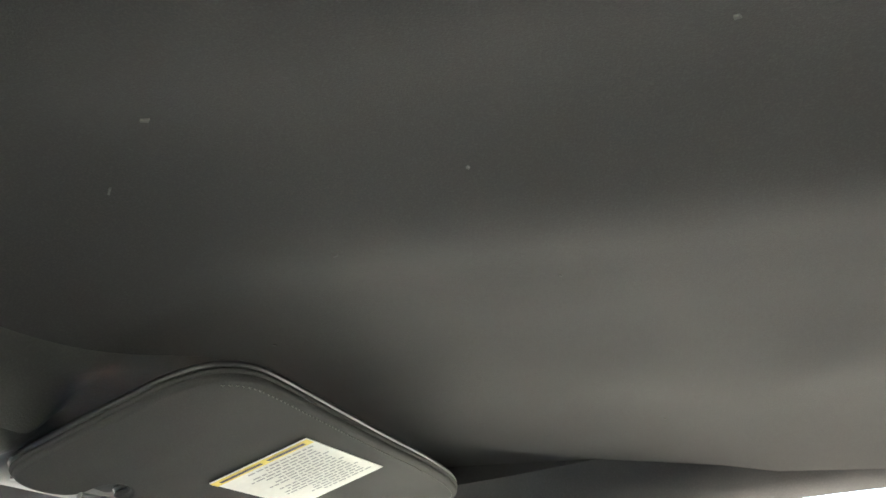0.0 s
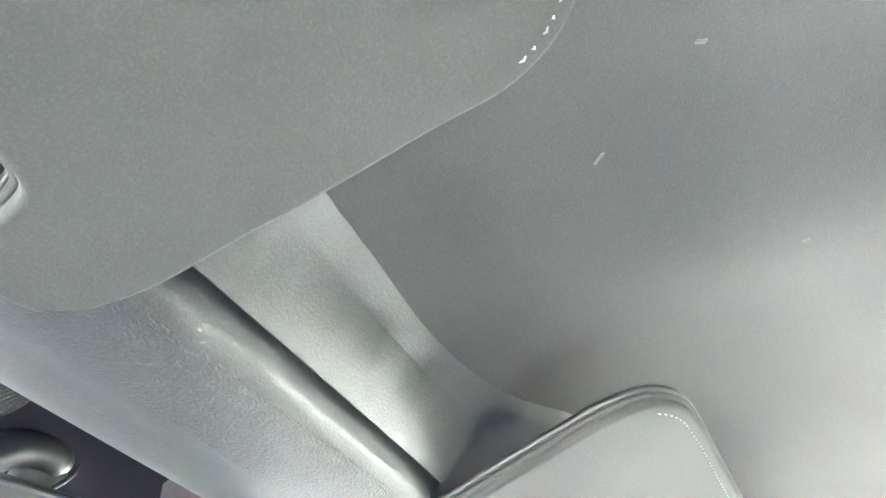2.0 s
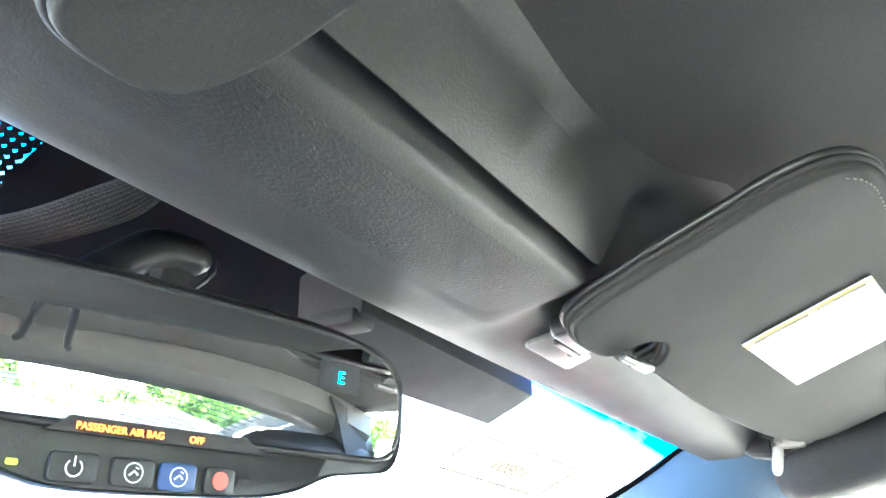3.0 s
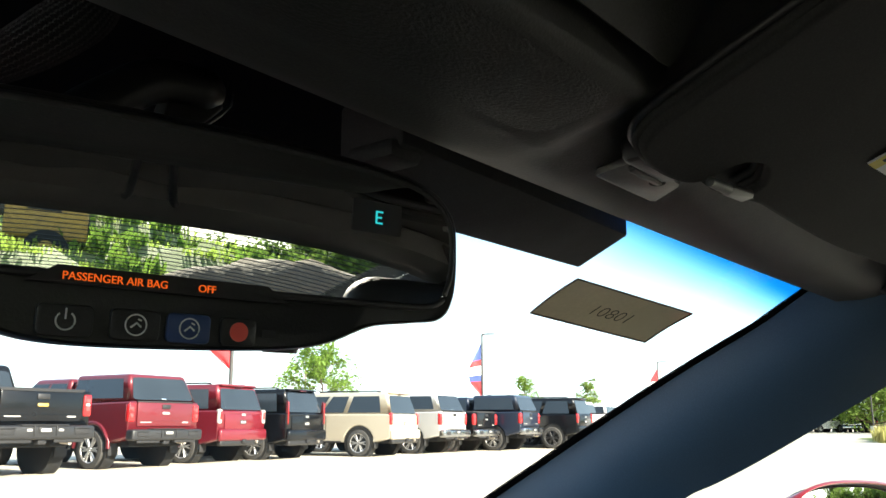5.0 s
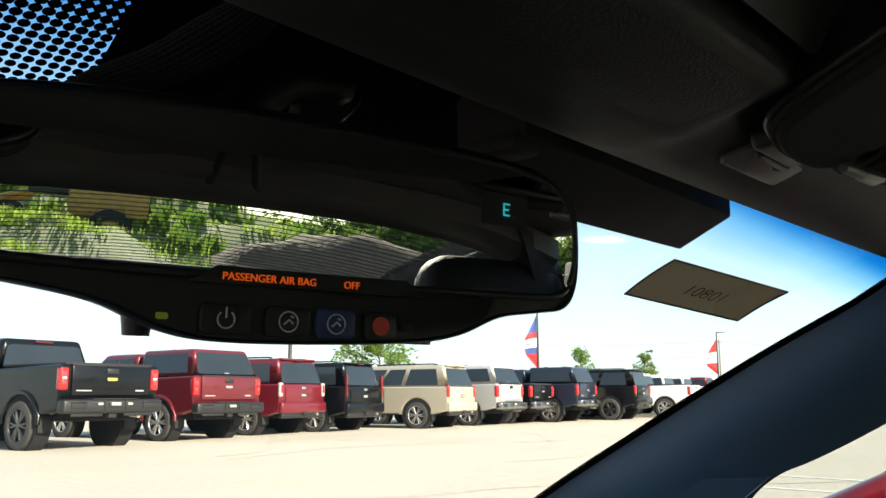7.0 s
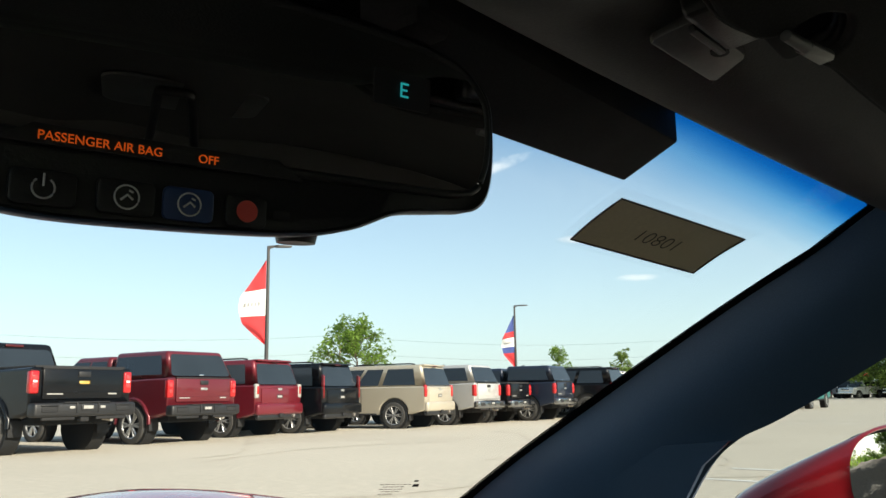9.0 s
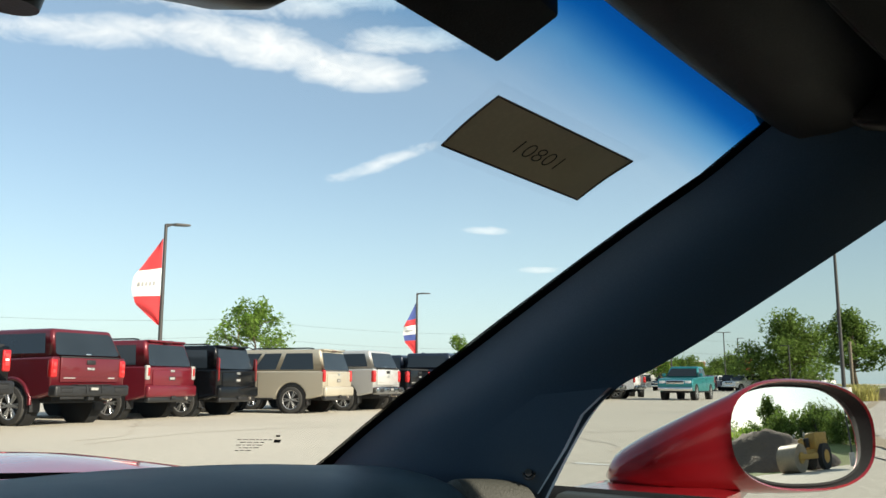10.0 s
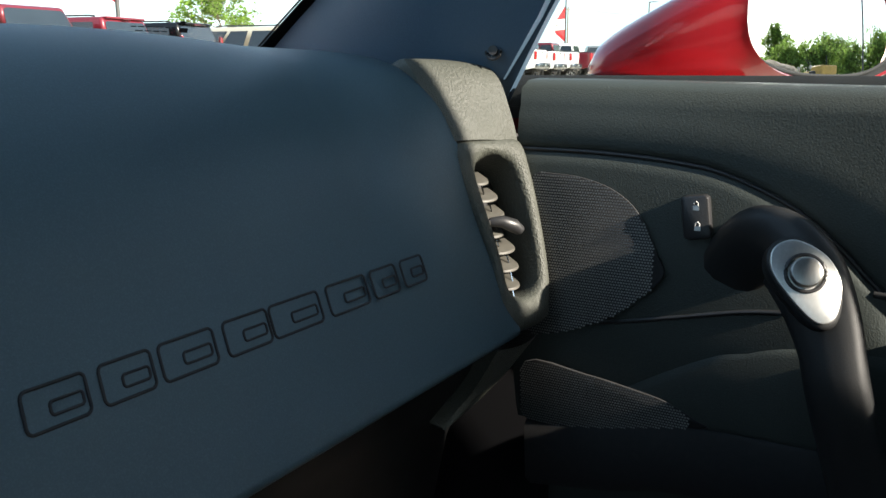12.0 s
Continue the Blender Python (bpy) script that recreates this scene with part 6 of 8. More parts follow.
for k in range(14):
    bm = flat_patch([(26 + 3.1 * k, 5.2), (26.14 + 3.1 * k, 5.2), (26.14 + 3.1 * k, 9.6), (26 + 3.1 * k, 9.6)], 0.006)
    solid("bay_line", bm, LINE_PAINT, "worn white painted parking line", "painted line", "structure")
# cracks and tar lines in the paving
rng = random.Random(21)
TAR = material("tar_seam", (0.46, 0.41, 0.33), 0.9, grain=0.3, grain_scale=8)
for k in range(12):
    x, y = rng.uniform(3, 34), rng.uniform(3.5, 17)
    pts = []
    d = rng.uniform(-0.6, 0.6)
    for s in range(rng.randint(10, 22)):
        pts.append((x, y, ground_z(x, y) + 0.004))
        x += 0.55 * math.cos(d)
        y += 0.55 * math.sin(d)
        d += rng.uniform(-0.35, 0.35)
    bm = bmesh.new()
    L = [bm.verts.new((p[0], p[1] - 0.02 - 0.02 * rng.random(), p[2])) for p in pts]
    U = [bm.verts.new((p[0], p[1] + 0.02 + 0.02 * rng.random(), p[2])) for p in pts]
    for i in range(len(pts) - 1):
        bm.faces.new((L[i], L[i + 1], U[i + 1], U[i]))
    solid("tar_line", bm, TAR, "thin darker crack line in the paving", "paving crack", "structure")

# gravel, soil and grass to the right of the lot
solid("gravel_strip", flat_patch(wobbly([(10.4, 0.4), (14.5, 2.0), (20, 3.0), (32, 4.5), (55, 6.6), (72, 5.0), (84, -14), (50, -22), (24, -18), (11, -9)], 1, 0.25), 0.012), GRAVEL, "pale rutted gravel yard beside the lot", "gravel", "structure")
solid("grass_verge", flat_patch(wobbly([(47, 6.6), (52, 10.5), (62, 13.5), (100, 20), (240, 50), (400, 60), (400, -60), (120, -30), (86, -4), (70, 4.6), (56, 6.0)], 2, 0.4), 0.010), GRASS_GROUND, "rough grass beyond the lot", "grass", "structure")
solid("grass_field", flat_patch([(110, 70), (400, 260), (700, 700), (60, 700), (-60, 130), (20, 90)], 0.010), GRASS_GROUND, "rough grass behind the parked rows", "grass", "structure")


fringe = smooth_line([(10.4, 0.4, 0), (14.5, 2.0, 0), (20, 3.0, 0), (32, 4.5, 0), (55, 6.6, 0)], 14)
rngf = random.Random(8)
ups = [(p.x, p.y + 0.10 + 0.10 * rngf.random()) for p in fringe]
downs = [(p.x, p.y - 0.12 - 0.15 * rngf.random()) for p in fringe]
solid("dirt_fringe", flat_patch(ups + downs[::-1], 0.016), material("dusty_dirt", (0.36, 0.29, 0.20), 0.95, grain=0.5, grain_scale=14, bump=0.5, bump_scale=20), "ragged brown dirt edge between paving and gravel", "dirt", "structure")


def mound(name, cx, cy, rx, ry, h, mat, label, seed, turn=0.0, power=0.8):
    def fn(a, b):
        x, y = (a * 2 - 1), (b * 2 - 1)
        r = math.hypot(x, y)
        e = max(0.0, 1 - r * r)
        px, py = x * rx, y * ry
        px, py = px * math.cos(turn) - py * math.sin(turn), px * math.sin(turn) + py * math.cos(turn)
        nz = noise.noise(Vector((px * 0.25 + seed, py * 0.25, 0))) * 0.5 + noise.noise(Vector((px * 0.9 + seed, py * 0.9, 3))) * 0.18
        return (cx + px, cy + py, ground_z(cx + px, cy + py) - 0.03 + h * e ** power * (1 + nz))
    return solid(name, shell(fn, 36, 24, 0.05, (0, 0, -1)), mat, label, "earth mound", "structure", angle=60)


mound("soil_mound", 58, 4.7, 9, 3.3, 0.95, DIRT, "low brown soil heap beside the gravel yard", 3, 0.1)
mound("gravel_heap", 66, -1.0, 9, 3.5, 0.9, material("dark_gravel", (0.22, 0.20, 0.18), 0.95, grain=0.5, grain_scale=8, bump=0.6, bump_scale=10, spread=0.4), "long dark gravel heap", 9)
bank = mound("weedy_bank", -3, -52, 42, 28, 4.3, GRASS_GROUND, "overgrown earth bank behind the lot", 5, 0.0, 1.4)
near_bank = mound("weedy_bank", -5.0, -60, 12, 52, 3.6, GRASS_GROUND, "overgrown earth bank close behind the lot", 11, 0.0, 1.2)
dirt_slope = mound("dirt_slope", 8.5, -33, 8.5, 8, 2.5, DIRT, "bare brown slope at the foot of the bank", 7)

# ---- vehicles ----
ALLOY = material("bright_alloy", (0.46, 0.46, 0.46), 0.30, 0.75, grain=0.2, grain_scale=40)
BUMPER_CHROME = material("weathered_bumper_chrome", (0.36, 0.37, 0.38), 0.22, 1.0, grain=0.2, grain_scale=30, spread=0.3, spread_scale=4)
BLACK_BUMPER = material("black_bumper", (0.012, 0.012, 0.013), 0.45, grain=0.2)
TYRE = material("dusty_tyre", (0.045, 0.043, 0.040), 0.85, grain=0.3, grain_scale=30, spread=0.4, spread_scale=6)


def wheel_parts(v, x, y, r, width, rim_mat, side, spokes=6):
    prof = [(r * 0.70, -0.5), (r * 0.83, -0.5), (r * 0.95, -0.46), (r, -0.32), (r, 0.32), (r * 0.95, 0.46), (r * 0.83, 0.5), (r * 0.70, 0.5), (r * 0.67, 0.2), (r * 0.67, -0.2)]
    n = 30
    secs = []
    for k in range(n):
        t = 2 * math.pi * k / n
        secs.append([Vector((x + w * width, y + q * math.cos(t), r + q * math.sin(t))) for q, w in prof])
    secs.append(secs[0])
    tyre_bm = loft(secs, cap=False, close=True)
    bmesh.ops.remove_doubles(tyre_bm, verts=tyre_bm.verts, dist=1e-4)
    w = new("wheel")
    w.parent = v
    ORIGIN[w] = Vector()
    part("tyre", tyre_bm, TYRE, w, "black tyre", 40)
    face = x + side * width * 0.36
    bms = [cyl(r * 0.15, r * 0.13, (face - side * 0.02, y, r), (face + side * 0.025, y, r), 14)]
    ring = [Vector((face + side * 0.01, y + r * 0.69 * math.cos(2 * math.pi * k / 30), r + r * 0.69 * math.sin(2 * math.pi * k / 30))) for k in range(30)]
    bms.append(tube(ring, r * 0.045, 6, True))
    for k in range(spokes):
        t = 2 * math.pi * k / spokes
        for e in (-0.16, 0.16):
            a = Vector((face, y + r * 0.12 * math.cos(t), r + r * 0.12 * math.sin(t)))
            b = Vector((face, y + r * 0.68 * math.cos(t + e), r + r * 0.68 * math.sin(t + e)))
            bms.append(cyl(r * 0.075, r * 0.055, a, b, 6))
    part("rim", join(*bms), rim_mat, w, "spoked rim", 40)
    part("rim_well", cyl(r * 0.67, r * 0.67, (x - side * width * 0.1, y, r), (x + side * width * 0.05, y, r), 24), WELL, w, "dark wheel centre")
    return w


def taper(y0, y1, z0, z1, w0, w1, front, rear, bevel=0.06):
    """A cabin block: base y0..y1 half width w0, roof narrower by w1, leaning at both ends."""
    bm = bmesh.new()
    lo = [bm.verts.new(p) for p in ((-w0, y0, z0), (w0, y0, z0), (w0, y1, z0), (-w0, y1, z0))]
    hi = [bm.verts.new(p) for p in ((-w1, y0 + rear, z1), (w1, y0 + rear, z1), (w1, y1 - front, z1), (-w1, y1 - front, z1))]
    bm.faces.new(lo[::-1])
    bm.faces.new(hi)
    for k in range(4):
        bm.faces.new((lo[k], lo[(k + 1) % 4], hi[(k + 1) % 4], hi[k]))
    ed = [e for e in bm.edges if not (e.verts[0] in lo and e.verts[1] in lo)]
    bmesh.ops.bevel(bm, geom=ed, offset=bevel, segments=3, profile=0.5, affect="EDGES")
    return bm


def quad_plate(pts, out, thick=0.012):
    bm = bmesh.new()
    o = Vector(out)
    a = [bm.verts.new(Vector(p) + o * 0.004) for p in pts]
    b = [bm.verts.new(Vector(p) + o * (0.004 + thick)) for p in pts]
    bm.faces.new(a[::-1])
    bm.faces.new(b)
    for k in range(len(pts)):
        bm.faces.new((a[k], a[(k + 1) % len(pts)], b[(k + 1) % len(pts)], b[k]))
    return bm


def side_windows(v, y0, y1, z0, z1, w0, w1, front, rear, cuts, mat=None):
    """Panes on both leaning sides of a cabin block; cuts are fractions along its length."""
    for side in (-1, 1):
        for s0, s1 in cuts:
            pts = []
            for s, t in ((s0, 0.12), (s1, 0.12), (s1 - 0.006, 0.82), (s0 + 0.006, 0.82)):
                ya, yb = lerp(y0, y0 + rear, t), lerp(y1, y1 - front, t)
                pts.append((side * lerp(w0, w1, t), lerp(ya, yb, s), lerp(z0, z1, t)))
            part("side_window", quad_plate(pts, (side, 0, 0.15), 0.002), CAR_GLASS, v, "dark tinted pane")


def end_window(v, name, y, z0, z1, w0, w1, lean, sign, lo=0.13, hi=0.82):
    ring = []
    for u, t in rounded(2.0, 1.0, 0.13, 4):
        f = lerp(lo, hi, t + 0.5)
        ring.append((u * (lerp(w0, w1, f) - 0.095), y - sign * lean * f, lerp(z0, z1, f)))
    return part(name, quad_plate(ring if sign < 0 else ring[::-1], (0, sign, 0.2), 0.002), CAR_GLASS, v, "dark tinted pane")


def arch_profile(wb, rear, front, z_sill, z_rear, z_belt, z_hood, r, arch):
    """Side profile of a body with two wheel arches, as a ring of (y, z)."""
    ring = [(-rear, z_sill + 0.14)]
    for cy in (0.0, wb):
        for k in range(11):
            t = math.pi * (1 - k / 10)
            ring.append((cy + arch * math.cos(t), r + arch * math.sin(t) * 0.98 if 0 < k < 10 else z_sill))
    ring += [(wb + front, z_sill + 0.10), (wb + front + 0.05, z_sill + 0.35), (wb + front, z_hood - 0.14), (wb + front - 0.14, z_hood - 0.02), (wb - 0.25, z_hood + 0.06), (wb - 0.62, z_belt), (-rear + 0.02, z_rear), (-rear, z_rear - 0.05)]
    return ring


def vehicle(style, paint, at, label, turn=0.0, rim=None, lift=0.0, cap=False, cover=False, bumper=None, lamp="red", category=None, stripe=None, detail=True, flare=False):
    """style: pickup or suv; local y runs forward from the rear axle, z up from the road."""
    v = thing("pickup_truck" if style == "pickup" else "sport_utility", at, label, category or ("pickup truck" if style == "pickup" else "SUV"), turn=turn)
    ORIGIN[v] = Vector()
    rim = rim or ALLOY
    bumper = bumper or BUMPER_CHROME
    r = 0.405 + lift * 0.25
    L = lift
    hw = 1.0
    if style == "pickup":
        wb, rear, front = 3.65, 1.12, 0.98
        z_rear, z_belt, z_hood = 1.38 + L, 1.30 + L, 1.22 + L
    else:
        wb, rear, front = 3.15, 1.08, 0.95
        z_rear, z_belt, z_hood = 1.27 + L, 1.27 + L, 1.18 + L
    ring = arch_profile(wb, rear, front, (0.48 if style == "pickup" else 0.42) + L, z_rear, z_belt, z_hood, r + 0.02, r + 0.10)
    part("body", slab(ring, lambda a, b, h: Vector((h - hw, a, b)), 2 * hw, 0.05), paint, v, "", 60).modifiers.new("even", "WEIGHTED_NORMAL")
    part("chassis", box(1.5, wb + rear + front - 0.3, 0.20, (0, wb / 2, 0.50 + L), 0.03), WELL, v, "dark underside")
    for y in (0.0, wb):
        for side in (-1, 1):
            part("wheel_arch", cyl(r + 0.085, r + 0.085, (side * 0.70, y, r + 0.02), (side * 0.992, y, r + 0.02), 24), WELL, v, "dark wheel arch")
            wheel_parts(v, side * (0.875 + 0.03 * (lift > 0.05)), y, r, 0.29, rim, side)
            if flare:
                pts = [Vector((side * 1.0, y + (r + 0.13) * math.cos(math.pi * k / 12), r + 0.02 + (r + 0.13) * math.sin(math.pi * k / 12))) for k in range(13)]
                part("arch_flare", tube(pts, 0.045, 8), paint, v, "bulging arch flare", 60)
    for side in (-1, 1):
        part("mud_flap", box(0.26, 0.012, 0.30, (side * 0.86, -r - 0.13, 0.40 + L * 0.6), 0.004), MATT_BLACK, v, "black mud flap")
    yb = -rear
    # rear bumper with steps, plate and hitch
    bp = part("rear_bumper", box(2.0, 0.24, 0.24, (0, yb - 0.06, 0.66 + L), 0.05, 3) if style == "pickup" else box(1.98, 0.16, 0.30, (0, yb - 0.02, 0.66 + L), 0.07, 3), bumper if style == "pickup" else paint, v, "rear bumper")
    if style == "pickup":
        part("step_pad", box(0.9, 0.22, 0.02, (0, yb - 0.07, 0.785 + L), 0.005), MATT_BLACK, bp, "black step pad")
        for side in (-1, 1):
            part("corner_step", box(0.30, 0.03, 0.10, (side * 0.72, yb - 0.178, 0.67 + L), 0.02), MATT_BLACK, bp, "dark corner step")
            part("step_lip", box(0.33, 0.03, 0.020, (side * 0.72, yb - 0.186, 0.735 + L), 0.006), bumper, bp, "rolled step lip")
            part("plate_rib", box(0.020, 0.03, 0.17, (side * 0.21, yb - 0.183, 0.69 + L), 0.006), bumper, bp, "rib beside the plate")
            part("valance", box(0.62, 0.05, 0.10, (side * 0.52, yb - 0.11, 0.535 + L), 0.02), MATT_BLACK, bp, "dark lower valance")
            part("bumper_lens", box(0.10, 0.02, 0.045, (side * 0.30, yb - 0.178, 0.70 + L), 0.008), GREY_PLASTIC if lamp == "white" else MATT_BLACK, bp, "small clear lens")
    part("number_plate", box(0.26, 0.012, 0.10, (0, yb - (0.19 if style == "pickup" else 0.025), (0.70 if style == "pickup" else 0.98) + L), 0.004), BLACK_PLASTIC, v, "dark plate with a plain pale bar")
    part("plate_bar", box(0.19, 0.006, 0.055, (0, yb - (0.198 if style == "pickup" else 0.034), (0.70 if style == "pickup" else 0.98) + L)), GREY_PLASTIC, v, "pale bar")
    part("hitch", box(0.16, 0.12, 0.09, (0, yb - 0.05, 0.50 + L), 0.01), MATT_BLACK, v, "tow hitch")
    part("tail_pipe", cyl(0.04, 0.04, (0.55, yb + 0.15, 0.50 + L), (0.55, yb - 0.10, 0.48 + L), 14), STEEL, v, "exhaust pipe")
    if style == "pickup":
        gate = part("tailgate", box(1.56, 0.05, 0.52, (0, yb - 0.012, 1.10 + L), 0.02, 2), paint, v, "tailgate")
        part("gate_crease", box(1.50, 0.02, 0.018, (0, yb - 0.036, 0.965 + L), 0.006), paint, gate, "pressed crease")
        part("gate_lip", box(1.58, 0.075, 0.035, (0, yb - 0.002, 1.372 + L), 0.012), MATT_BLACK, gate, "black top lip")
        part("gate_handle", box(0.24, 0.03, 0.10, (0, yb - 0.045, 1.27 + L), 0.015), BLACK_BUMPER, gate, "gate handle")
        part("badge", box(0.20, 0.014, 0.055, (0, yb - 0.04, 1.13 + L), 0.02), stripe or SATIN, gate, "small plain badge")
        part("badge_bar", box(0.30, 0.008, 0.022, (-0.55, yb - 0.04, 0.93 + L), 0.004), GREY_PLASTIC, gate, "plain bar")
        part("badge_bar", box(0.18, 0.008, 0.028, (0.58, yb - 0.04, 0.93 + L), 0.004), GREY_PLASTIC, gate, "plain bar")
        for side in (-1, 1):
            lampo = part("tail_lamp", box(0.17, 0.13, 0.39, (side * 0.92, yb + 0.040, 1.13 + L), 0.035, 3), TAIL_RED, v, "red tail lamp")
            for dz in (0.085, -0.055):
                part("lamp_cell", box(0.085, 0.015, 0.085, (side * 0.925, yb - 0.026, 1.13 + dz + L), 0.012), TAIL_BRIGHT, lampo, "bright red lamp cell")
            part("reverse_lens", box(0.075, 0.015, 0.040, (side * 0.920, yb - 0.026, 1.145 + L), 0.008), LAMP_WHITE if lamp == "white" else TAIL_RED, lampo, "inner lens")
        c0, c1, ct = 0.95, wb - 0.55, 1.93 + L
        part("cab", taper(c0, c1, z_belt - 0.04, ct, 0.97, 0.80, 0.78, 0.16, 0.09), paint, v, "cab", 60).modifiers.new("even", "WEIGHTED_NORMAL")
        side_windows(v, c0, c1, z_belt - 0.04, ct, 0.97, 0.80, 0.78, 0.16, ((0.06, 0.46), (0.50, 0.93)))
        end_window(v, "rear_window", c0 - 0.004, z_belt - 0.04, ct, 0.97, 0.80, 0.16, -1)
        end_window(v, "windscreen", c1 + 0.004, z_belt - 0.04, ct, 0.97, 0.80, 0.78, 1)
        part("brake_lamp", box(0.36, 0.03, 0.05, (0, c0 + 0.13, ct - 0.055), 0.01), DARK_LENS, v, "high brake lamp")
        if cap:
            k0, k1, kt = -rear + 0.03, c0 - 0.03, 1.99 + L
            part("bed_cap", taper(k0, k1, z_rear - 0.005, kt, 0.97, 0.80, 0.03, 0.26, 0.08), paint, v, "matching bed cap", 60).modifiers.new("even", "WEIGHTED_NORMAL")
            side_windows(v, k0, k1, z_rear - 0.005, kt, 0.97, 0.80, 0.03, 0.26, ((0.10, 0.94),))
            end_window(v, "cap_window", k0 - 0.002, z_rear - 0.005, kt, 0.97, 0.82, 0.26, -1, 0.07, 0.87)
            part("cap_handle", box(0.14, 0.03, 0.04, (0, k0 + 0.03, z_rear + 0.06), 0.01), CHROME, v, "cap handle")
            part("rack_mount", box(0.10, 0.10, 0.04, (-0.3, k1 - 0.5, kt + 0.02), 0.015), MATT_BLACK, v, "small roof mount")
        else:
            # on uncovered trucks this black sheet stands for the open bed's shade
            part("bed_cover", box(1.78, c0 + rear - 0.06, 0.05, (0, (c0 - rear) / 2, z_rear + 0.012), 0.02), MATT_BLACK, v, "black folded bed cover" if cover else "dark open bed")
    else:
        c0, c1, ct = -rear + 0.02, wb - 0.40, 1.93 + L
        part("cabin", taper(c0, c1, z_belt - 0.05, ct, 0.97, 0.80, 0.80, 0.22, 0.09), paint, v, "cabin", 60).modifiers.new("even", "WEIGHTED_NORMAL")
        part("lower_valance", box(1.84, 0.14, 0.16, (0, yb + 0.02, 0.47 + L), 0.05, 3), BLACK_BUMPER, v, "dark lower valance")
        side_windows(v, c0, c1, z_belt - 0.05, ct, 0.97, 0.80, 0.80, 0.22, ((0.085, 0.395), (0.435, 0.64), (0.665, 0.95)))
        end_window(v, "rear_window", c0 - 0.004, z_belt - 0.05, ct, 0.97, 0.80, 0.22, -1, 0.10, 0.85)
        end_window(v, "windscreen", c1 + 0.004, z_belt - 0.05, ct, 0.97, 0.80, 0.80, 1)
        part("spoiler", box(1.46, 0.22, 0.05, (0, c0 + 0.23, ct - 0.02), 0.02), paint, v, "roof spoiler")
        part("brake_lamp", box(0.30, 0.03, 0.03, (0, c0 + 0.12, ct - 0.045), 0.008), DARK_LENS, v, "high brake lamp")
        part("hatch_strip", box(1.45, 0.03, 0.022, (0, yb - 0.012, 0.80 + L), 0.008), BUMPER_CHROME if paint is not PAINT_GOLD else paint, v, "trim strip")
        part("hatch_panel", box(1.50, 0.04, 0.42, (0, yb - 0.006, 0.98 + L), 0.02), paint, v, "rear hatch")
        part("badge", box(0.16, 0.014, 0.06, (0, yb - 0.03, 1.17 + L), 0.015), SATIN, v, "small plain badge")
        tall = lamp == "tall"
        for side in (-1, 1):
            if tall:
                lampo = part("tail_lamp", box(0.060, 0.10, 0.66, (side * 0.935, yb + 0.03, 1.27 + L), 0.025, 3), DARK_LENS, v, "slim dark red tail lamp")
                part("lamp_blade", box(0.016, 0.02, 0.58, (side * 0.945, yb - 0.022, 1.27 + L), 0.006), TAIL_RED, lampo, "thin red blade")
            else:
                lampo = part("tail_lamp", box(0.14, 0.10, 0.36, (side * 0.925, yb + 0.03, 1.12 + L), 0.03, 3), GREY_PLASTIC if lamp == "clear" else TAIL_RED, v, "pale clear tail lamp" if lamp == "clear" else "red tail lamp")
                part("lamp_cell", box(0.07, 0.02, 0.20 if lamp == "clear" else 0.10, (side * 0.915, yb - 0.022, 1.14 + L), 0.012), TAIL_RED if lamp == "clear" else TAIL_BRIGHT, lampo, "red lamp cell")
            part("roof_rail", tube([(side * 0.74, c0 + 0.45, ct + 0.01), (side * 0.74, c0 + 0.6, ct + 0.03), (side * 0.74, c1 - 1.4, ct + 0.03), (side * 0.74, c1 - 1.2, ct + 0.01)], 0.02, 8), MATT_BLACK, v, "roof rail")
    for side in (-1, 1):
        part("door_mirror", box(0.20, 0.10, 0.20, (side * 1.08, wb - 0.75, z_belt + 0.12), 0.04), paint, v, "door mirror")
        part("side_step", box(0.14, wb - 1.2, 0.05, (side * 0.98, wb / 2, 0.44 + L), 0.02), MATT_BLACK, v, "side step")
        for yh in (1.55, wb - 0.95):
            part("door_handle", box(0.03, 0.18, 0.04, (side * 1.005, yh, z_belt - 0.14), 0.01), CHROME, v, "door handle")
        for yh in (1.15, 2.15):
            part("door_seam", box(0.008, 0.012, 0.62, (side * 1.0015, yh, z_belt - 0.36)), WELL, v, "door gap")
        part("head_lamp", box(0.36, 0.10, 0.18, (side * 0.74, wb + front - 0.02, z_hood - 0.22), 0.03), LAMP_WHITE, v, "headlamp")
    part("grille", box(1.05, 0.06, 0.30, (0, wb + front + 0.005, z_hood - 0.24), 0.03), CHROME, v, "bright grille")
    part("grille_gap", box(0.95, 0.03, 0.09, (0, wb + front + 0.035, z_hood - 0.19), 0.01), MATT_BLACK, v, "dark grille slot")
    part("front_bumper", box(1.96, 0.18, 0.22, (0, wb + front + 0.02, 0.62 + L), 0.06, 3), CHROME, v, "front bumper")
    return v


def park(style, paint, lx, ly, label, **kw):
    """Parks a vehicle with its left rear wheel at lx, ly, nose along +y."""
    turn = kw.pop("turn", 8.0 if lx < 11 else (15.0 if lx < 21 else 11.0))
    x, y = lx + 0.87 * math.cos(radians(turn)), ly + 0.87 * math.sin(radians(turn))
    return vehicle(style, paint, (x, y, ground_z(x, y)), label, turn=turn, **kw)


GOLD_BADGE = material("gold_badge", (0.70, 0.52, 0.16), 0.35, 0.6)
DARK_RIM = material("dark_rim", (0.10, 0.10, 0.105), 0.3, 0.9)
lifted = park("pickup", PAINT_BLACK, 6.78, 17.15, "lifted black pickup truck with a black bed cover", lift=0.10, cover=True, bumper=BLACK_BUMPER, rim=DARK_RIM, stripe=GOLD_BADGE, lamp="white", flare=True)
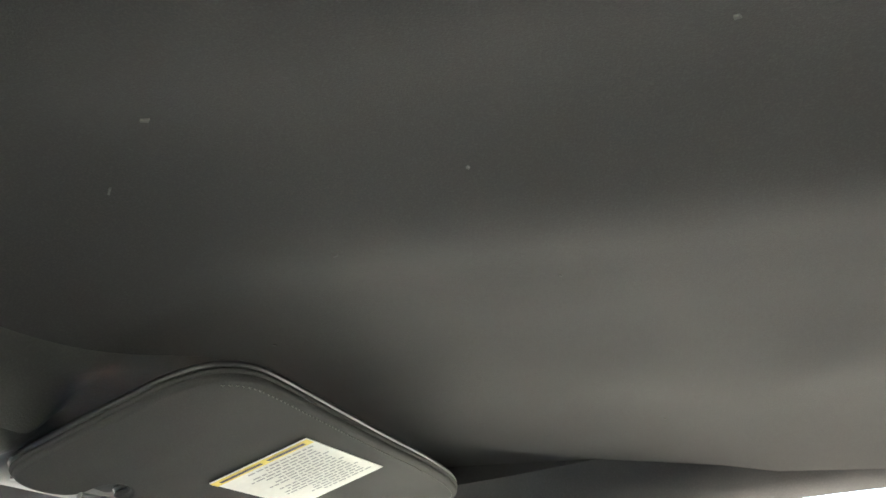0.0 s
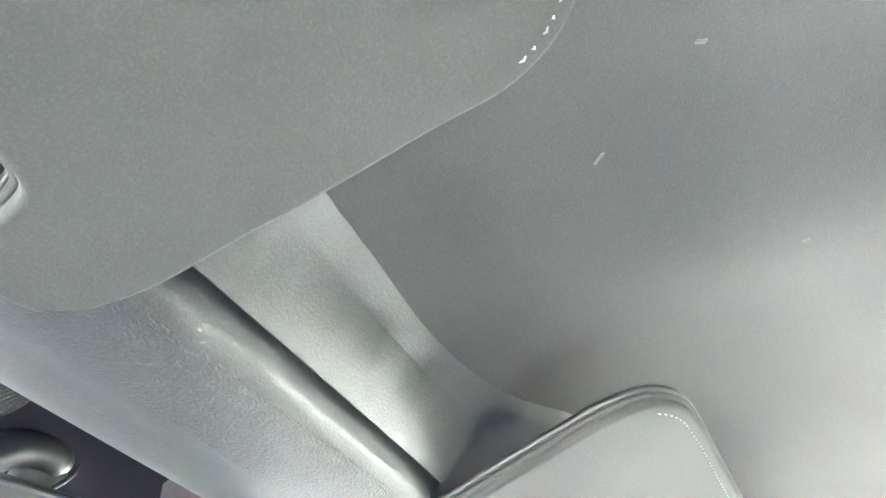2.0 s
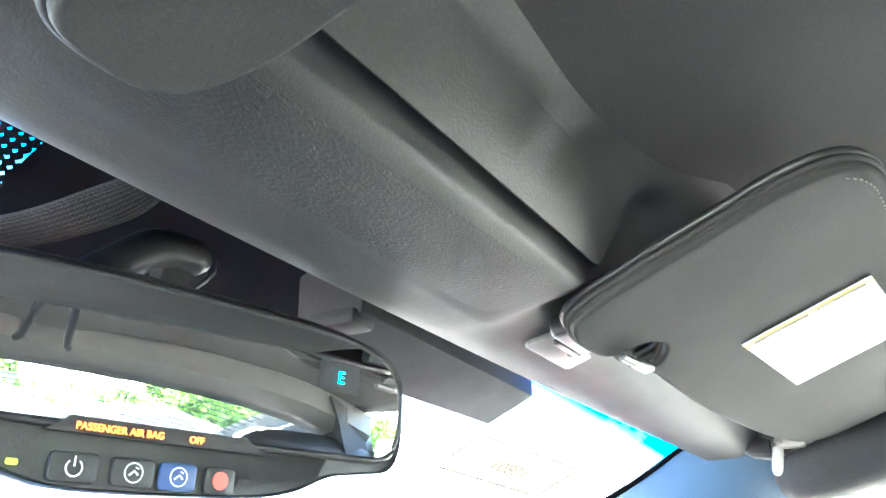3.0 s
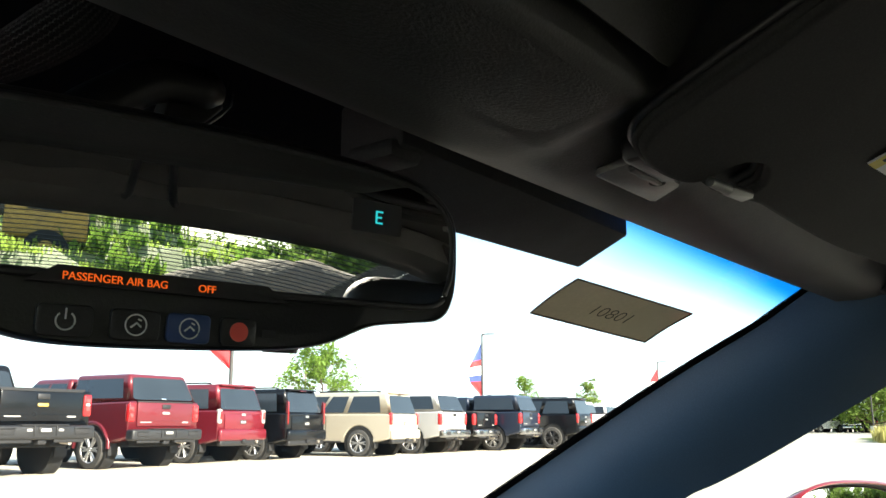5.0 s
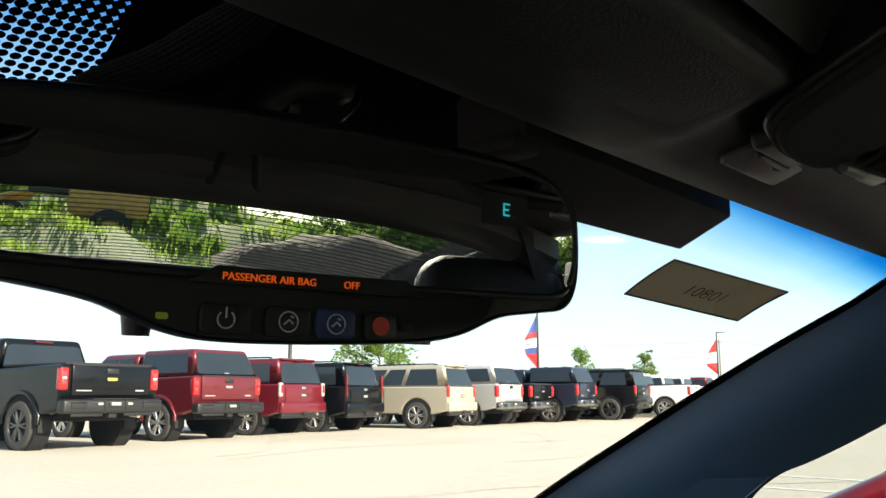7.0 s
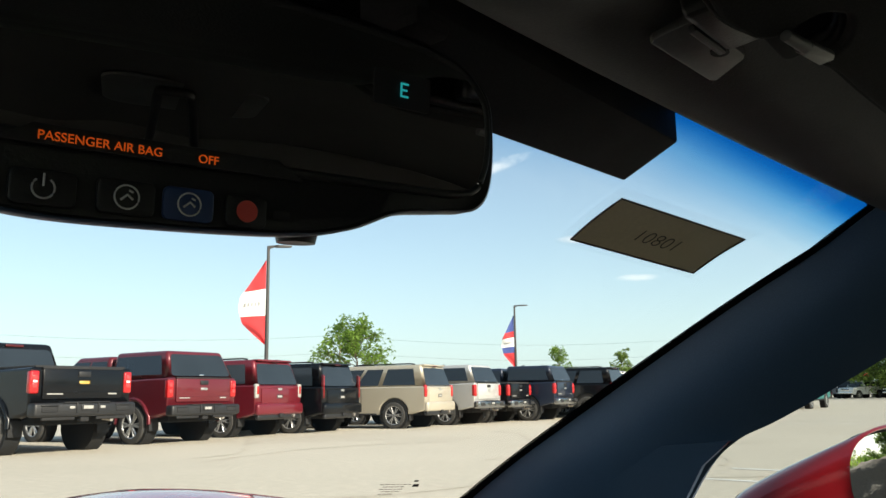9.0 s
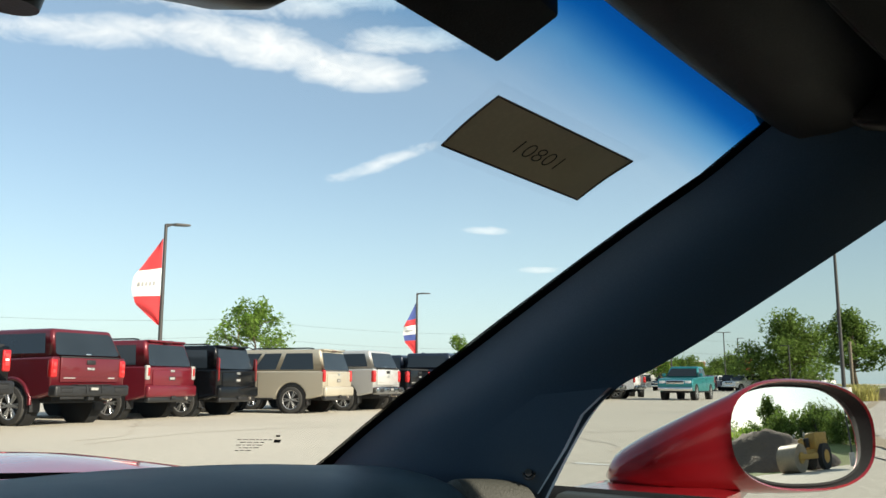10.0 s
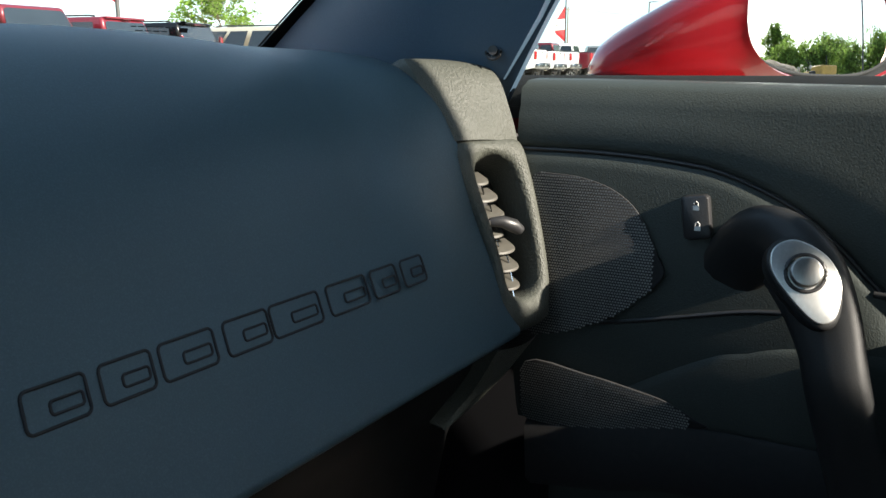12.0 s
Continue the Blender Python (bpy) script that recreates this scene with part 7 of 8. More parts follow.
capped = park("pickup", PAINT_MAROON, 10.12, 18.08, "maroon pickup truck with a matching bed cap and black bumper", lift=0.08, cap=True, bumper=BLACK_BUMPER, flare=True)
lifted.scale = (1.08, 1.08, 1.08)
capped.scale = (1.0, 1.02, 1.0)
park("suv", PAINT_RED, 13.02, 18.89, "dark red SUV with pale tail lamps and a plain hatch", lamp="clear", lift=0.04)
park("suv", PAINT_BLACK, 15.43, 19.08, "black SUV with tall narrow tail lamps", lamp="tall")
park("suv", PAINT_GOLD, 18.89, 18.37, "champagne coloured long SUV with bright wheels", lamp="red")
park("pickup", PAINT_SILVER, 21.78, 18.75, "silver pickup truck with a matching bed cap", cap=True)
park("pickup", PAINT_BLACK, 24.03, 19.02, "black pickup truck with a chrome bumper", cover=True)
park("pickup", PAINT_NAVY, 26.38, 18.61, "dark blue pickup truck with a bed cap", cap=True, lift=0.05)
park("pickup", PAINT_WHITE, 28.08, 19.67, "white pickup truck, mostly hidden in the row")
park("suv", PAINT_BLACK, 29.96, 18.17, "black SUV on tall wheels", lift=0.08, rim=DARK_RIM, lamp="red")
park("suv", PAINT_WHITE, 31.99, 19.44, "white SUV in the row", lamp="red")
park("pickup", PAINT_WHITE, 34.54, 18.12, "white pickup truck with an open bed", lift=0.04)
park("pickup", PAINT_WHITE, 37.76, 18.68, "white pickup truck with an open bed")
park("pickup", PAINT_WHITE, 40.78, 19.14, "white pickup truck with an open bed")
park("pickup", PAINT_RED, 43.89, 19.30, "dark red pickup truck")
park("pickup", PAINT_WHITE, 47.01, 19.46, "white pickup truck with an open bed")
park("pickup", PAINT_GREY, 53.42, 22.15, "grey pickup truck at the end of the row", turn=-60)
teal = vehicle("pickup", PAINT_TEAL, (49.58, 15.63, ground_z(49, 16)), "older teal pickup truck with a chrome grille and bumper", turn=94.0, lift=0.02)
teal.scale = (0.95, 0.95, 0.95)

far_row = [("suv", PAINT_BLACK), ("pickup", PAINT_WHITE), ("suv", PAINT_RED), ("pickup", PAINT_GREY), ("suv", PAINT_WHITE), ("pickup", PAINT_BLACK), ("suv", PAINT_NAVY), ("pickup", PAINT_SILVER), ("suv", PAINT_BLACK), ("pickup", PAINT_WHITE)]
proto = {}
for k in range(14):
    style, paint = far_row[(k * 3) % 10]
    x, y = 106 + 9.0 * (k % 2) + 1.5 * math.sin(k * 2.1), 36.0 - 1.2 * k + 0.8 * math.sin(k * 3.7)
    kindword = "pickup truck" if style == "pickup" else "SUV"
    key = (style, paint.name)
    m = pose(x, y, ground_z(x, y), 0, 0, (88, 100, 268, 62, 92)[k % 5] + (k * 37) % 7)
    if key in proto:
        copy_thing(proto[key], m)
    else:
        proto[key] = vehicle(style, paint, m.translation, f"{paint.name.replace('_paint', '').replace('_', ' ')} {kindword} in the far row", turn=(88, 100, 268, 62, 92)[k % 5] + (k * 37) % 7)
        tagged(proto[key], group="far row of vehicles")

# ---- lamp posts and flags ----


def lamp_post(x, y, h, arm, label, base=True, double=False):
    z = ground_z(x, y)
    p = thing("lamp_post", (x, y, z), label, "lamp post", "lot lamp posts")
    part("pole", cyl(0.095, 0.065, (x, y, z), (x, y, z + h), 14), POLE_PAINT, p)
    if base:
        part("footing", cyl(0.32, 0.31, (x, y, z), (x, y, z + 0.75), 24), CONCRETE, p, "round concrete footing")
    for sgn in ((1, -1) if double else (1,)):
        a = Vector((arm[0], arm[1], 0)).normalized() * sgn
        secs = []
        for s, w, t0, t1 in ((0.0, 0.06, -0.10, 0.06), (0.25, 0.07, 0.0, 0.07), (0.4, 0.17, 0.0, 0.085), (0.85, 0.17, 0.01, 0.075), (1.0, 0.10, 0.03, 0.06)):
            q = Vector((x, y, z + h)) + a * s
            side = Vector((-a.y, a.x, 0)) * w
            secs.append([q + side + Vector((0, 0, t0)), q + side + Vector((0, 0, t1)), q - side + Vector((0, 0, t1)), q - side + Vector((0, 0, t0))])
        part("lamp_head", loft(secs, close=True), POLE_PAINT, p, "flat lamp head", 30)
    part("pole_cap", cyl(0.07, 0.05, (x, y, z + h), (x, y, z + h + 0.05), 12), POLE_PAINT, p)
    return p


def flag(x, y, top, drop, width, toward, bands, label, seed=0):
    """A tall cloth banner on a pole, bowed by wind, tapering below."""
    z = ground_z(x, y)
    a = Vector((toward[0], toward[1], 0)).normalized()
    side = Vector((-a.y, a.x, 0))
    f = thing("flag", (x, y, z + top), label, "flag", "lot flags")

    def cloth(s, t):
        w = width * along([(0, 0.03), (0.2, 0.50), (0.4, 0.92), (0.55, 1.0), (0.75, 0.84), (0.9, 0.38), (1.0, 0.04)], t)
        sag = 0.22 * s * drop * math.sin(math.pi * min(1, t * 1.1)) * 0.35
        wave = 0.14 * math.sin(9 * t + 3.5 * s + seed) * s + 0.07 * math.sin(21 * t + 5 * s + seed) * s
        return Vector((x, y, z + top)) + a * (0.08 + w * s) + side * wave * width * 0.6 + Vector((0, 0, -drop * t - sag * (1 - t)))
    for mat, t0, t1, nm in bands:
        bm = shell(lambda u, v: cloth(u, lerp(t0, t1, v)), 14, 10, 0.006)
        band_ob = part("cloth_band", bm, mat, f, nm, 70)
        if mat is FLAG_WHITE:
            bms = []
            for k in range(5):
                u0 = 0.20 + k * 0.13
                bms.append(shell(lambda u, v, u0=u0: cloth(lerp(u0, u0 + 0.09, u), lerp(lerp(t0, t1, 0.46), lerp(t0, t1, 0.62), v)) + side * -0.02, 2, 2, 0.05, tuple(side)))
            part("word_bars", join(*bms), GREY_INK, band_ob, "dark plain bars")
    return f


lamp_post(22.39, 29.24, 7.45, (0.80, -0.6), "tall dark lamp post behind the parked row")
flag(22.39, 29.24, 6.85, 3.6, 1.15, (-0.80, 0.6), ((FLAG_RED, 0.0, 0.34, "red cloth"), (FLAG_WHITE, 0.34, 0.66, "white cloth with dark bars"), (FLAG_RED, 0.66, 1.0, "red cloth")), "red and white banner blown from a lamp post", 0.4)
lamp_post(50.79, 36.45, 7.45, (0.6, -0.8), "tall dark lamp post behind the parked row")
flag(50.79, 36.45, 6.75, 3.8, 0.95, (-0.6, 0.8), ((FLAG_BLUE, 0.0, 0.30, "blue cloth"), (FLAG_RED, 0.30, 0.42, "red cloth"), (FLAG_WHITE, 0.42, 0.60, "white cloth with dark bars"), (FLAG_BLUE, 0.60, 0.72, "blue cloth"), (FLAG_RED, 0.72, 1.0, "red cloth")), "blue, white and red banner on a lamp post", 2.0)
lamp_post(86.09, 38.29, 7.5, (0.6, -0.8), "far lamp post carrying a red banner")
flag(86.09, 38.29, 6.7, 3.6, 1.2, (-0.6, 0.8), ((FLAG_RED, 0.0, 0.34, "red cloth"), (FLAG_WHITE, 0.34, 0.66, "white cloth with dark bars"), (FLAG_RED, 0.66, 1.0, "red cloth")), "red and white banner on a far lamp post", 1.0)
lamp_post(42.66, 6.60, 7.55, (-0.4, 0.9), "tall dark lamp post on a round concrete footing")
lamp_post(96.16, 32.54, 7.5, (0.6, -0.8), "dark lamp post among the far vehicles")
lamp_post(112.20, 30.79, 7.5, (0.6, -0.8), "far twin-headed lamp post", double=True)
lamp_post(128.22, 33.14, 7.5, (0.6, -0.8), "dark lamp post among the far vehicles")
lamp_post(98.16, 20.01, 5.0, (0.3, 0.9), "short dark lamp post beside the grass")
flag(118.20, 28.66, 5.2, 3.0, 1.3, (-0.5, 0.85), ((FLAG_RED, 0.0, 0.5, "red cloth"), (FLAG_WHITE, 0.5, 0.72, "white cloth with dark bars"), (FLAG_RED, 0.72, 1.0, "red cloth")), "red and white banner beyond the far vehicles", 1.7)
lamp_post(118.20, 28.66, 5.3, (0.3, -0.9), "far lamp post carrying a red banner")

# ---- power poles and wires ----
spots = [(30.0, 120.0), (92.0, 100.0), (150.0, 66.0), (205.0, 28.0)]
tops = []
for x, y in spots:
    z = ground_z(x, y)
    p = thing("power_pole", (x, y, z), "weathered wooden power pole with a crossarm", "power pole", "power poles")
    h = 11.0
    part("pole", cyl(0.17, 0.11, (x, y, z), (x, y, z + h), 10), WOOD, p)
    part("crossarm", box(2.4, 0.12, 0.14, (x, y, z + h - 0.5), 0.02), WOOD, p)
    for dx in (-1.0, 0.0, 1.0):
        part("insulator", cyl(0.05, 0.04, (x + dx, y, z + h - 0.43), (x + dx, y, z + h - 0.25), 8), CONCRETE, p)
    tops.append(Vector((x, y, z + h - 0.25)))
for dx, low in ((-1.0, 0.0), (0.0, 2.6)):
    pts = []
    for a, b in zip(tops, tops[1:]):
        for k in range(12):
            s = k / 12
            pts.append(a.lerp(b, s) + Vector((dx, 0, -low - 1.4 * 4 * s * (1 - s))))
    pts.append(tops[-1] + Vector((dx, 0, -low)))
    solid("power_line", tube(pts, 0.013, 4), WIRE, "dark power line strung between wooden poles", "power line", group="power lines")
xp, yp = 62.0, 8.9
solid("timber_post", cyl(0.12, 0.10, (xp, yp, 0.1), (xp, yp, 3.7), 10), WOOD, "grey timber post beside the soil heap", "post")

# ---- trees ----


def leaf_cloud(rng, centres, count, size, flat=0.6):
    verts, faces = [], []
    for _ in range(count):
        c, rad = rng.choice(centres)
        d = Vector((rng.gauss(0, 1), rng.gauss(0, 1), rng.gauss(0, 0.85))).normalized() * rad * rng.uniform(0.35, 1.0) ** 0.5
        p = c + d
        s = size * rng.uniform(0.6, 1.3)
        u = Vector((rng.uniform(-1, 1), rng.uniform(-1, 1), rng.uniform(-flat, flat))).normalized()
        w = u.cross(Vector((rng.uniform(-1, 1), rng.uniform(-1, 1), rng.uniform(-1, 1)))).normalized() * s * 0.42
        u = u * s
        i = len(verts)
        verts += [tuple(p - u * 0.5), tuple(p + w * 0.5 - u * 0.05), tuple(p + u * 0.5 + Vector((0, 0, -0.12 * s))), tuple(p - w * 0.5 - u * 0.05)]
        faces.append((i, i + 1, i + 2, i + 3))
    return verts, faces


def tree(x, y, h, spread, leaf, label, seed, count=2600, size=0.22, trunk=0.11, base=0.28, lobes=13, puff=0.8):
    rng = random.Random(seed)
    z = ground_z(x, y)
    t = thing("tree", (x, y, z), label, "tree", "trees")
    ORIGIN[t] = Vector()
    tips, bms = [], []
    stem = [Vector((0.12 * h * 0.2 * math.sin(k * 1.3 + seed), 0.1 * h * 0.2 * math.cos(k * 1.7 + seed), h * 0.82 * k / 6)) for k in range(7)]
    stem[0] = Vector((0, 0, 0))
    bms.append(tube(stem, [trunk * (1 - 0.8 * k / 6) for k in range(7)], 9))
    for k in range(lobes):
        s = rng.uniform(base, 0.95)
        a = stem[min(5, int(s * 6))].lerp(stem[min(6, int(s * 6) + 1)], (s * 6) % 1)
        ang = k * 2.4 + rng.uniform(-0.4, 0.4)
        reach = spread * rng.uniform(0.55, 1.0) * (1.05 - 0.75 * max(0, s - 0.45) / 0.5)
        b = a + Vector((math.cos(ang) * reach, math.sin(ang) * reach, h * rng.uniform(0.06, 0.22)))
        m = a.lerp(b, 0.5) + Vector((0, 0, -0.03 * h))
        bms.append(tube([a, m, b], [trunk * 0.35, trunk * 0.22, trunk * 0.08], 6))
        tips.append((b, puff * spread * rng.uniform(0.22, 0.42)))
        tips.append((m + Vector((0, 0, 0.04 * h)), puff * spread * rng.uniform(0.16, 0.30)))
        for e in range(2):
            q = a.lerp(b, rng.uniform(0.5, 0.9))
            c = q + Vector((rng.uniform(-1, 1), rng.uniform(-1, 1), rng.uniform(0.0, 0.9))) * spread * 0.34
            bms.append(tube([q, c], [trunk * 0.13, trunk * 0.05], 5))
            tips.append((c, puff * spread * rng.uniform(0.14, 0.26)))
    tips.append((stem[-1] + Vector((0, 0, h * 0.08)), spread * 0.30))
    part("trunk", join(*bms), BARK, t, "brown trunk and limbs", 60)
    verts, faces = leaf_cloud(rng, tips, count, size)
    me = bpy.data.meshes.new("crown")
    me.from_pydata(verts, [], faces)
    me.materials.append(leaf)
    c = new("crown", me)
    c.parent = t
    c["label"] = "loose crown of many small leaves"
    return t


tree(32.93, 34.86, 5.3, 2.9, LEAF, "young light green tree with airy feathered branches", 3, 4600, 0.23, 0.10, 0.36, 30, 0.50)
tree(67.43, 43.61, 5.6, 2.0, LEAF, "young light green tree behind the parked row", 8, 2000, 0.30)
tree(79.01, 42.98, 5.4, 1.5, LEAF_DARK, "narrow grey-green tree behind the row", 11, 1600, 0.32)
tree(101.16, 35.55, 5.5, 2.6, LEAF, "bright green tree among the far lamps", 14, 1500, 0.40)
big_a = tree(104.17, 21.36, 8.6, 5.4, LEAF_DARK, "broad dark green tree beyond the lot", 21, 15000, 0.44, 0.28, 0.08, 30, 1.05)
big_b = tree(92.13, 12.70, 8.1, 2.9, LEAF_DARK, "tall dark green tree beyond the lot", 22, 8000, 0.40, 0.24, 0.14, 20, 1.0)
big_c = tree(88.08, 6.39, 6.4, 2.7, LEAF_DARK, "dark green tree beside the yard", 25, 6500, 0.38, 0.22, 0.10, 18, 1.05)
for k, (src, x, y, turn, sc) in enumerate(((big_c, 87, 3.6, 40, 1.0), (big_c, 92, -6.0, 120, 1.0), (big_a, 130, 6.0, 200, 0.7), (big_a, 140, -12.0, 20, 0.9),
                                            (big_c, 150, 46, 60, 0.8), (big_c, 142, 41, 10, 0.75), (big_a, 175, 56, 100, 0.75), (big_c, 185, 64, 200, 0.9), (big_a, 190, 50, 310, 0.75), (big_c, 165, 42, 250, 0.8), (big_a, 220, 62, 30, 0.9),
                                            # behind the car
                                            (big_a, 30, -66, 15, 1.0), (big_b, 22, -82, 75, 1.5), (big_c, 42, -60, 130, 1.3), (big_a, 52, -62, 190, 1.1), (big_c, 12, -84, 240, 1.5), (big_b, 37, -56, 30, 0.9), (big_a, 2, -84, 300, 1.3), (big_a, -14, -84, 50, 1.3),
                                            (big_c, -26, -82, 110, 1.5), (big_b, -38, -80, 170, 1.4), (big_a, -52, -70, 250, 1.2), (big_a, 66, -54, 90, 1.0))):
    cpy = copy_thing(src, pose(x, y, ground_z(x, y), 0, 0, turn))
    cpy.scale = (sc, sc, sc * (0.9 + 0.05 * (k % 5)))

# thicket behind the roller
thicket = tree(13.0, -42.0, 5.4, 3.0, LEAF_DARK, "dense green roadside thicket tree", 31, 5200, 0.42, 0.16, 0.05, 20, 1.1)
for k, (x, y, turn, sc) in enumerate(((17.5, -43, 70, 1.05), (22.0, -42, 160, 0.95), (26.5, -41, 250, 1.1), (31.0, -38, 20, 1.0), (35.0, -35, 110, 1.05), (9.5, -47, 200, 0.9))):
    cpy = copy_thing(thicket, pose(x, y, ground_z(x, y), 0, 0, turn))
    cpy.scale = (sc, sc, sc)

# weeds: blades and leafy tufts


def weeds(name, spots, mat, label, seed, blades=26, h=0.7, w=0.05, spread=0.35):
    rng = random.Random(seed)
    verts, faces = [], []
    for x, y, z in spots:
        for _ in range(blades):
            a = rng.uniform(0, 6.28)
            r = spread * rng.random()
            px, py = x + r * math.cos(a), y + r * math.sin(a)
            hh = h * rng.uniform(0.5, 1.25)
            lean = Vector((rng.uniform(-0.4, 0.4), rng.uniform(-0.4, 0.4), 0)) * hh
            b = rng.uniform(0, 3.14)
            s = Vector((math.cos(b), math.sin(b), 0)) * w * rng.uniform(0.6, 1.4)
            p = Vector((px, py, z))
            i = len(verts)
            m = p + lean * 0.35 + Vector((0, 0, hh * 0.6))
            t = p + lean + Vector((0, 0, hh))
            verts += [tuple(p - s * 0.5), tuple(p + s * 0.5), tuple(m + s), tuple(m - s), tuple(t)]
            faces += [(i, i + 1, i + 2, i + 3), (i + 3, i + 2, i + 4)]
    me = bpy.data.meshes.new(name)
    me.from_pydata(verts, [], faces)
    me.materials.append(mat)
    return tagged(new(name, me), label, "weeds", kind="stuff")


rng = random.Random(77)
spots = []
for _ in range(420):
    x = rng.uniform(49, 64)
    y = 0.35 + x * rng.uniform(0.120, 0.195)
    spots.append((x, y, ground_z(x, y)))
weeds("tall_weeds", spots, STALK, "tall yellow-green weeds round the lamp post footing", 5, 16, 0.75, 0.030, 0.45)
bvh_pts = bank.data.vertices
spots = []
tops = [v.co for v in bvh_pts if v.co.z > 0.5 and v.co.y > -54 and not (v.co.x > 2 and v.co.z < 0.6 - 0.055 * v.co.y)]
for _ in range(1500):
    p = rng.choice(tops)
    spots.append((p.x + rng.uniform(-1.2, 1.2), p.y + rng.uniform(-0.6, 0.6), p.z - 0.25))
weeds("bank_weeds", spots, LEAF_YELLOW, "dense fresh green weeds on the bank", 6, 16, 0.34, 0.06, 1.3)
near_spots = []
low = [v.co for v in near_bank.data.vertices if v.co.z > 0.2 and v.co.y > -52 and v.co.x < 1.5 - 0.09 * v.co.y]
for _ in range(1100):
    p = rng.choice(low)
    near_spots.append((p.x + rng.uniform(-0.6, 0.6), p.y + rng.uniform(-2.2, 2.2), p.z - 0.2))
weeds("low_weeds", near_spots, LEAF_YELLOW, "low fresh green weeds on the near bank", 9, 34, 0.26, 0.03, 0.9)
weeds("dry_stalks", near_spots[::6], STALK, "dry pale stalks among the weeds", 10, 14, 0.26, 0.010, 0.6)
weeds("bank_scrub", spots[::5], LEAF, "leafy green scrub on the bank", 8, 18, 0.9, 0.14, 0.9)

# ---- machines behind the car ----


def roller(x, y, turn):
    z = ground_z(x, y)
    r = thing("road_roller", (x, y, z), "worn yellow road roller with a wide rusty drum", "road roller", turn=turn)
    ORIGIN[r] = Vector()
    part("drum", cyl(0.75, 0.75, (-1.05, 1.9, 0.75), (1.05, 1.9, 0.75), 36), DRUM_STEEL, r, "rusty steel drum", 50)
    part("drum_hub", cyl(0.3, 0.3, (-1.12, 1.9, 0.75), (1.12, 1.9, 0.75), 20), MACHINE_YELLOW, r, "yellow drum hub")
    for side in (-1, 1):
        part("drum_arm", box(0.14, 2.2, 0.28, (side * 1.16, 1.1, 0.80), 0.03), MACHINE_YELLOW, r, "yellow drum frame")
        wb = part("wheel", cyl(0.72, 0.72, (side * 0.62, -1.3, 0.72), (side * 1.15, -1.3, 0.72), 30), RUBBER, r, "black tyre", 50)
        part("hub", cyl(0.36, 0.36, (side * 1.12, -1.3, 0.72), (side * 1.17, -1.3, 0.72), 20), MACHINE_YELLOW, wb, "yellow hub")
    part("cross_frame", box(2.3, 0.18, 0.30, (0, 0.35, 0.85), 0.03), MACHINE_YELLOW, r)
    part("frame", box(1.1, 3.0, 0.36, (0, -0.6, 0.98), 0.05), MACHINE_YELLOW, r, "yellow frame")
    part("hood", box(1.2, 1.8, 0.95, (0, -1.45, 1.60), 0.10, 3), MACHINE_YELLOW, r, "yellow engine hood")
    part("radiator", box(1.0, 0.06, 0.55, (0, -2.32, 1.5), 0.02), MATT_BLACK, r, "dark radiator")
    part("seat", box(0.5, 0.5, 0.55, (0, 0.0, 1.55), 0.08), MATT_BLACK, r, "black operator seat")
    part("console", box(0.5, 0.25, 0.7, (0, 0.65, 1.45), 0.05), MACHINE_YELLOW, r, "yellow console")
    part("steering_column", cyl(0.04, 0.03, (0, 0.55, 1.7), (0, 0.35, 2.25), 10), MATT_BLACK, r, "steering column")
    part("steering_wheel", tube([(0.2 * math.cos(k * 0.393), 0.35 + 0.17 * math.sin(k * 0.393), 2.27 + 0.08 * math.sin(k * 0.393)) for k in range(16)], 0.02, 6, True), MATT_BLACK, r, "steering wheel", 80)
    for sx in (-0.62, 0.62):
        part("work_lamp", cyl(0.11, 0.11, (sx, 0.75, 1.95), (sx, 0.85, 1.95), 14), STEEL, r, "round work lamp")
        part("side_panel", box(0.06, 1.4, 0.5, (sx * 1.02, -1.4, 1.15), 0.03), MACHINE_YELLOW, r, "worn side panel")
    part("exhaust", cyl(0.05, 0.05, (0.35, -1.3, 1.85), (0.35, -1.3, 2.55), 10), MATT_BLACK, r, "exhaust stack")
    return r


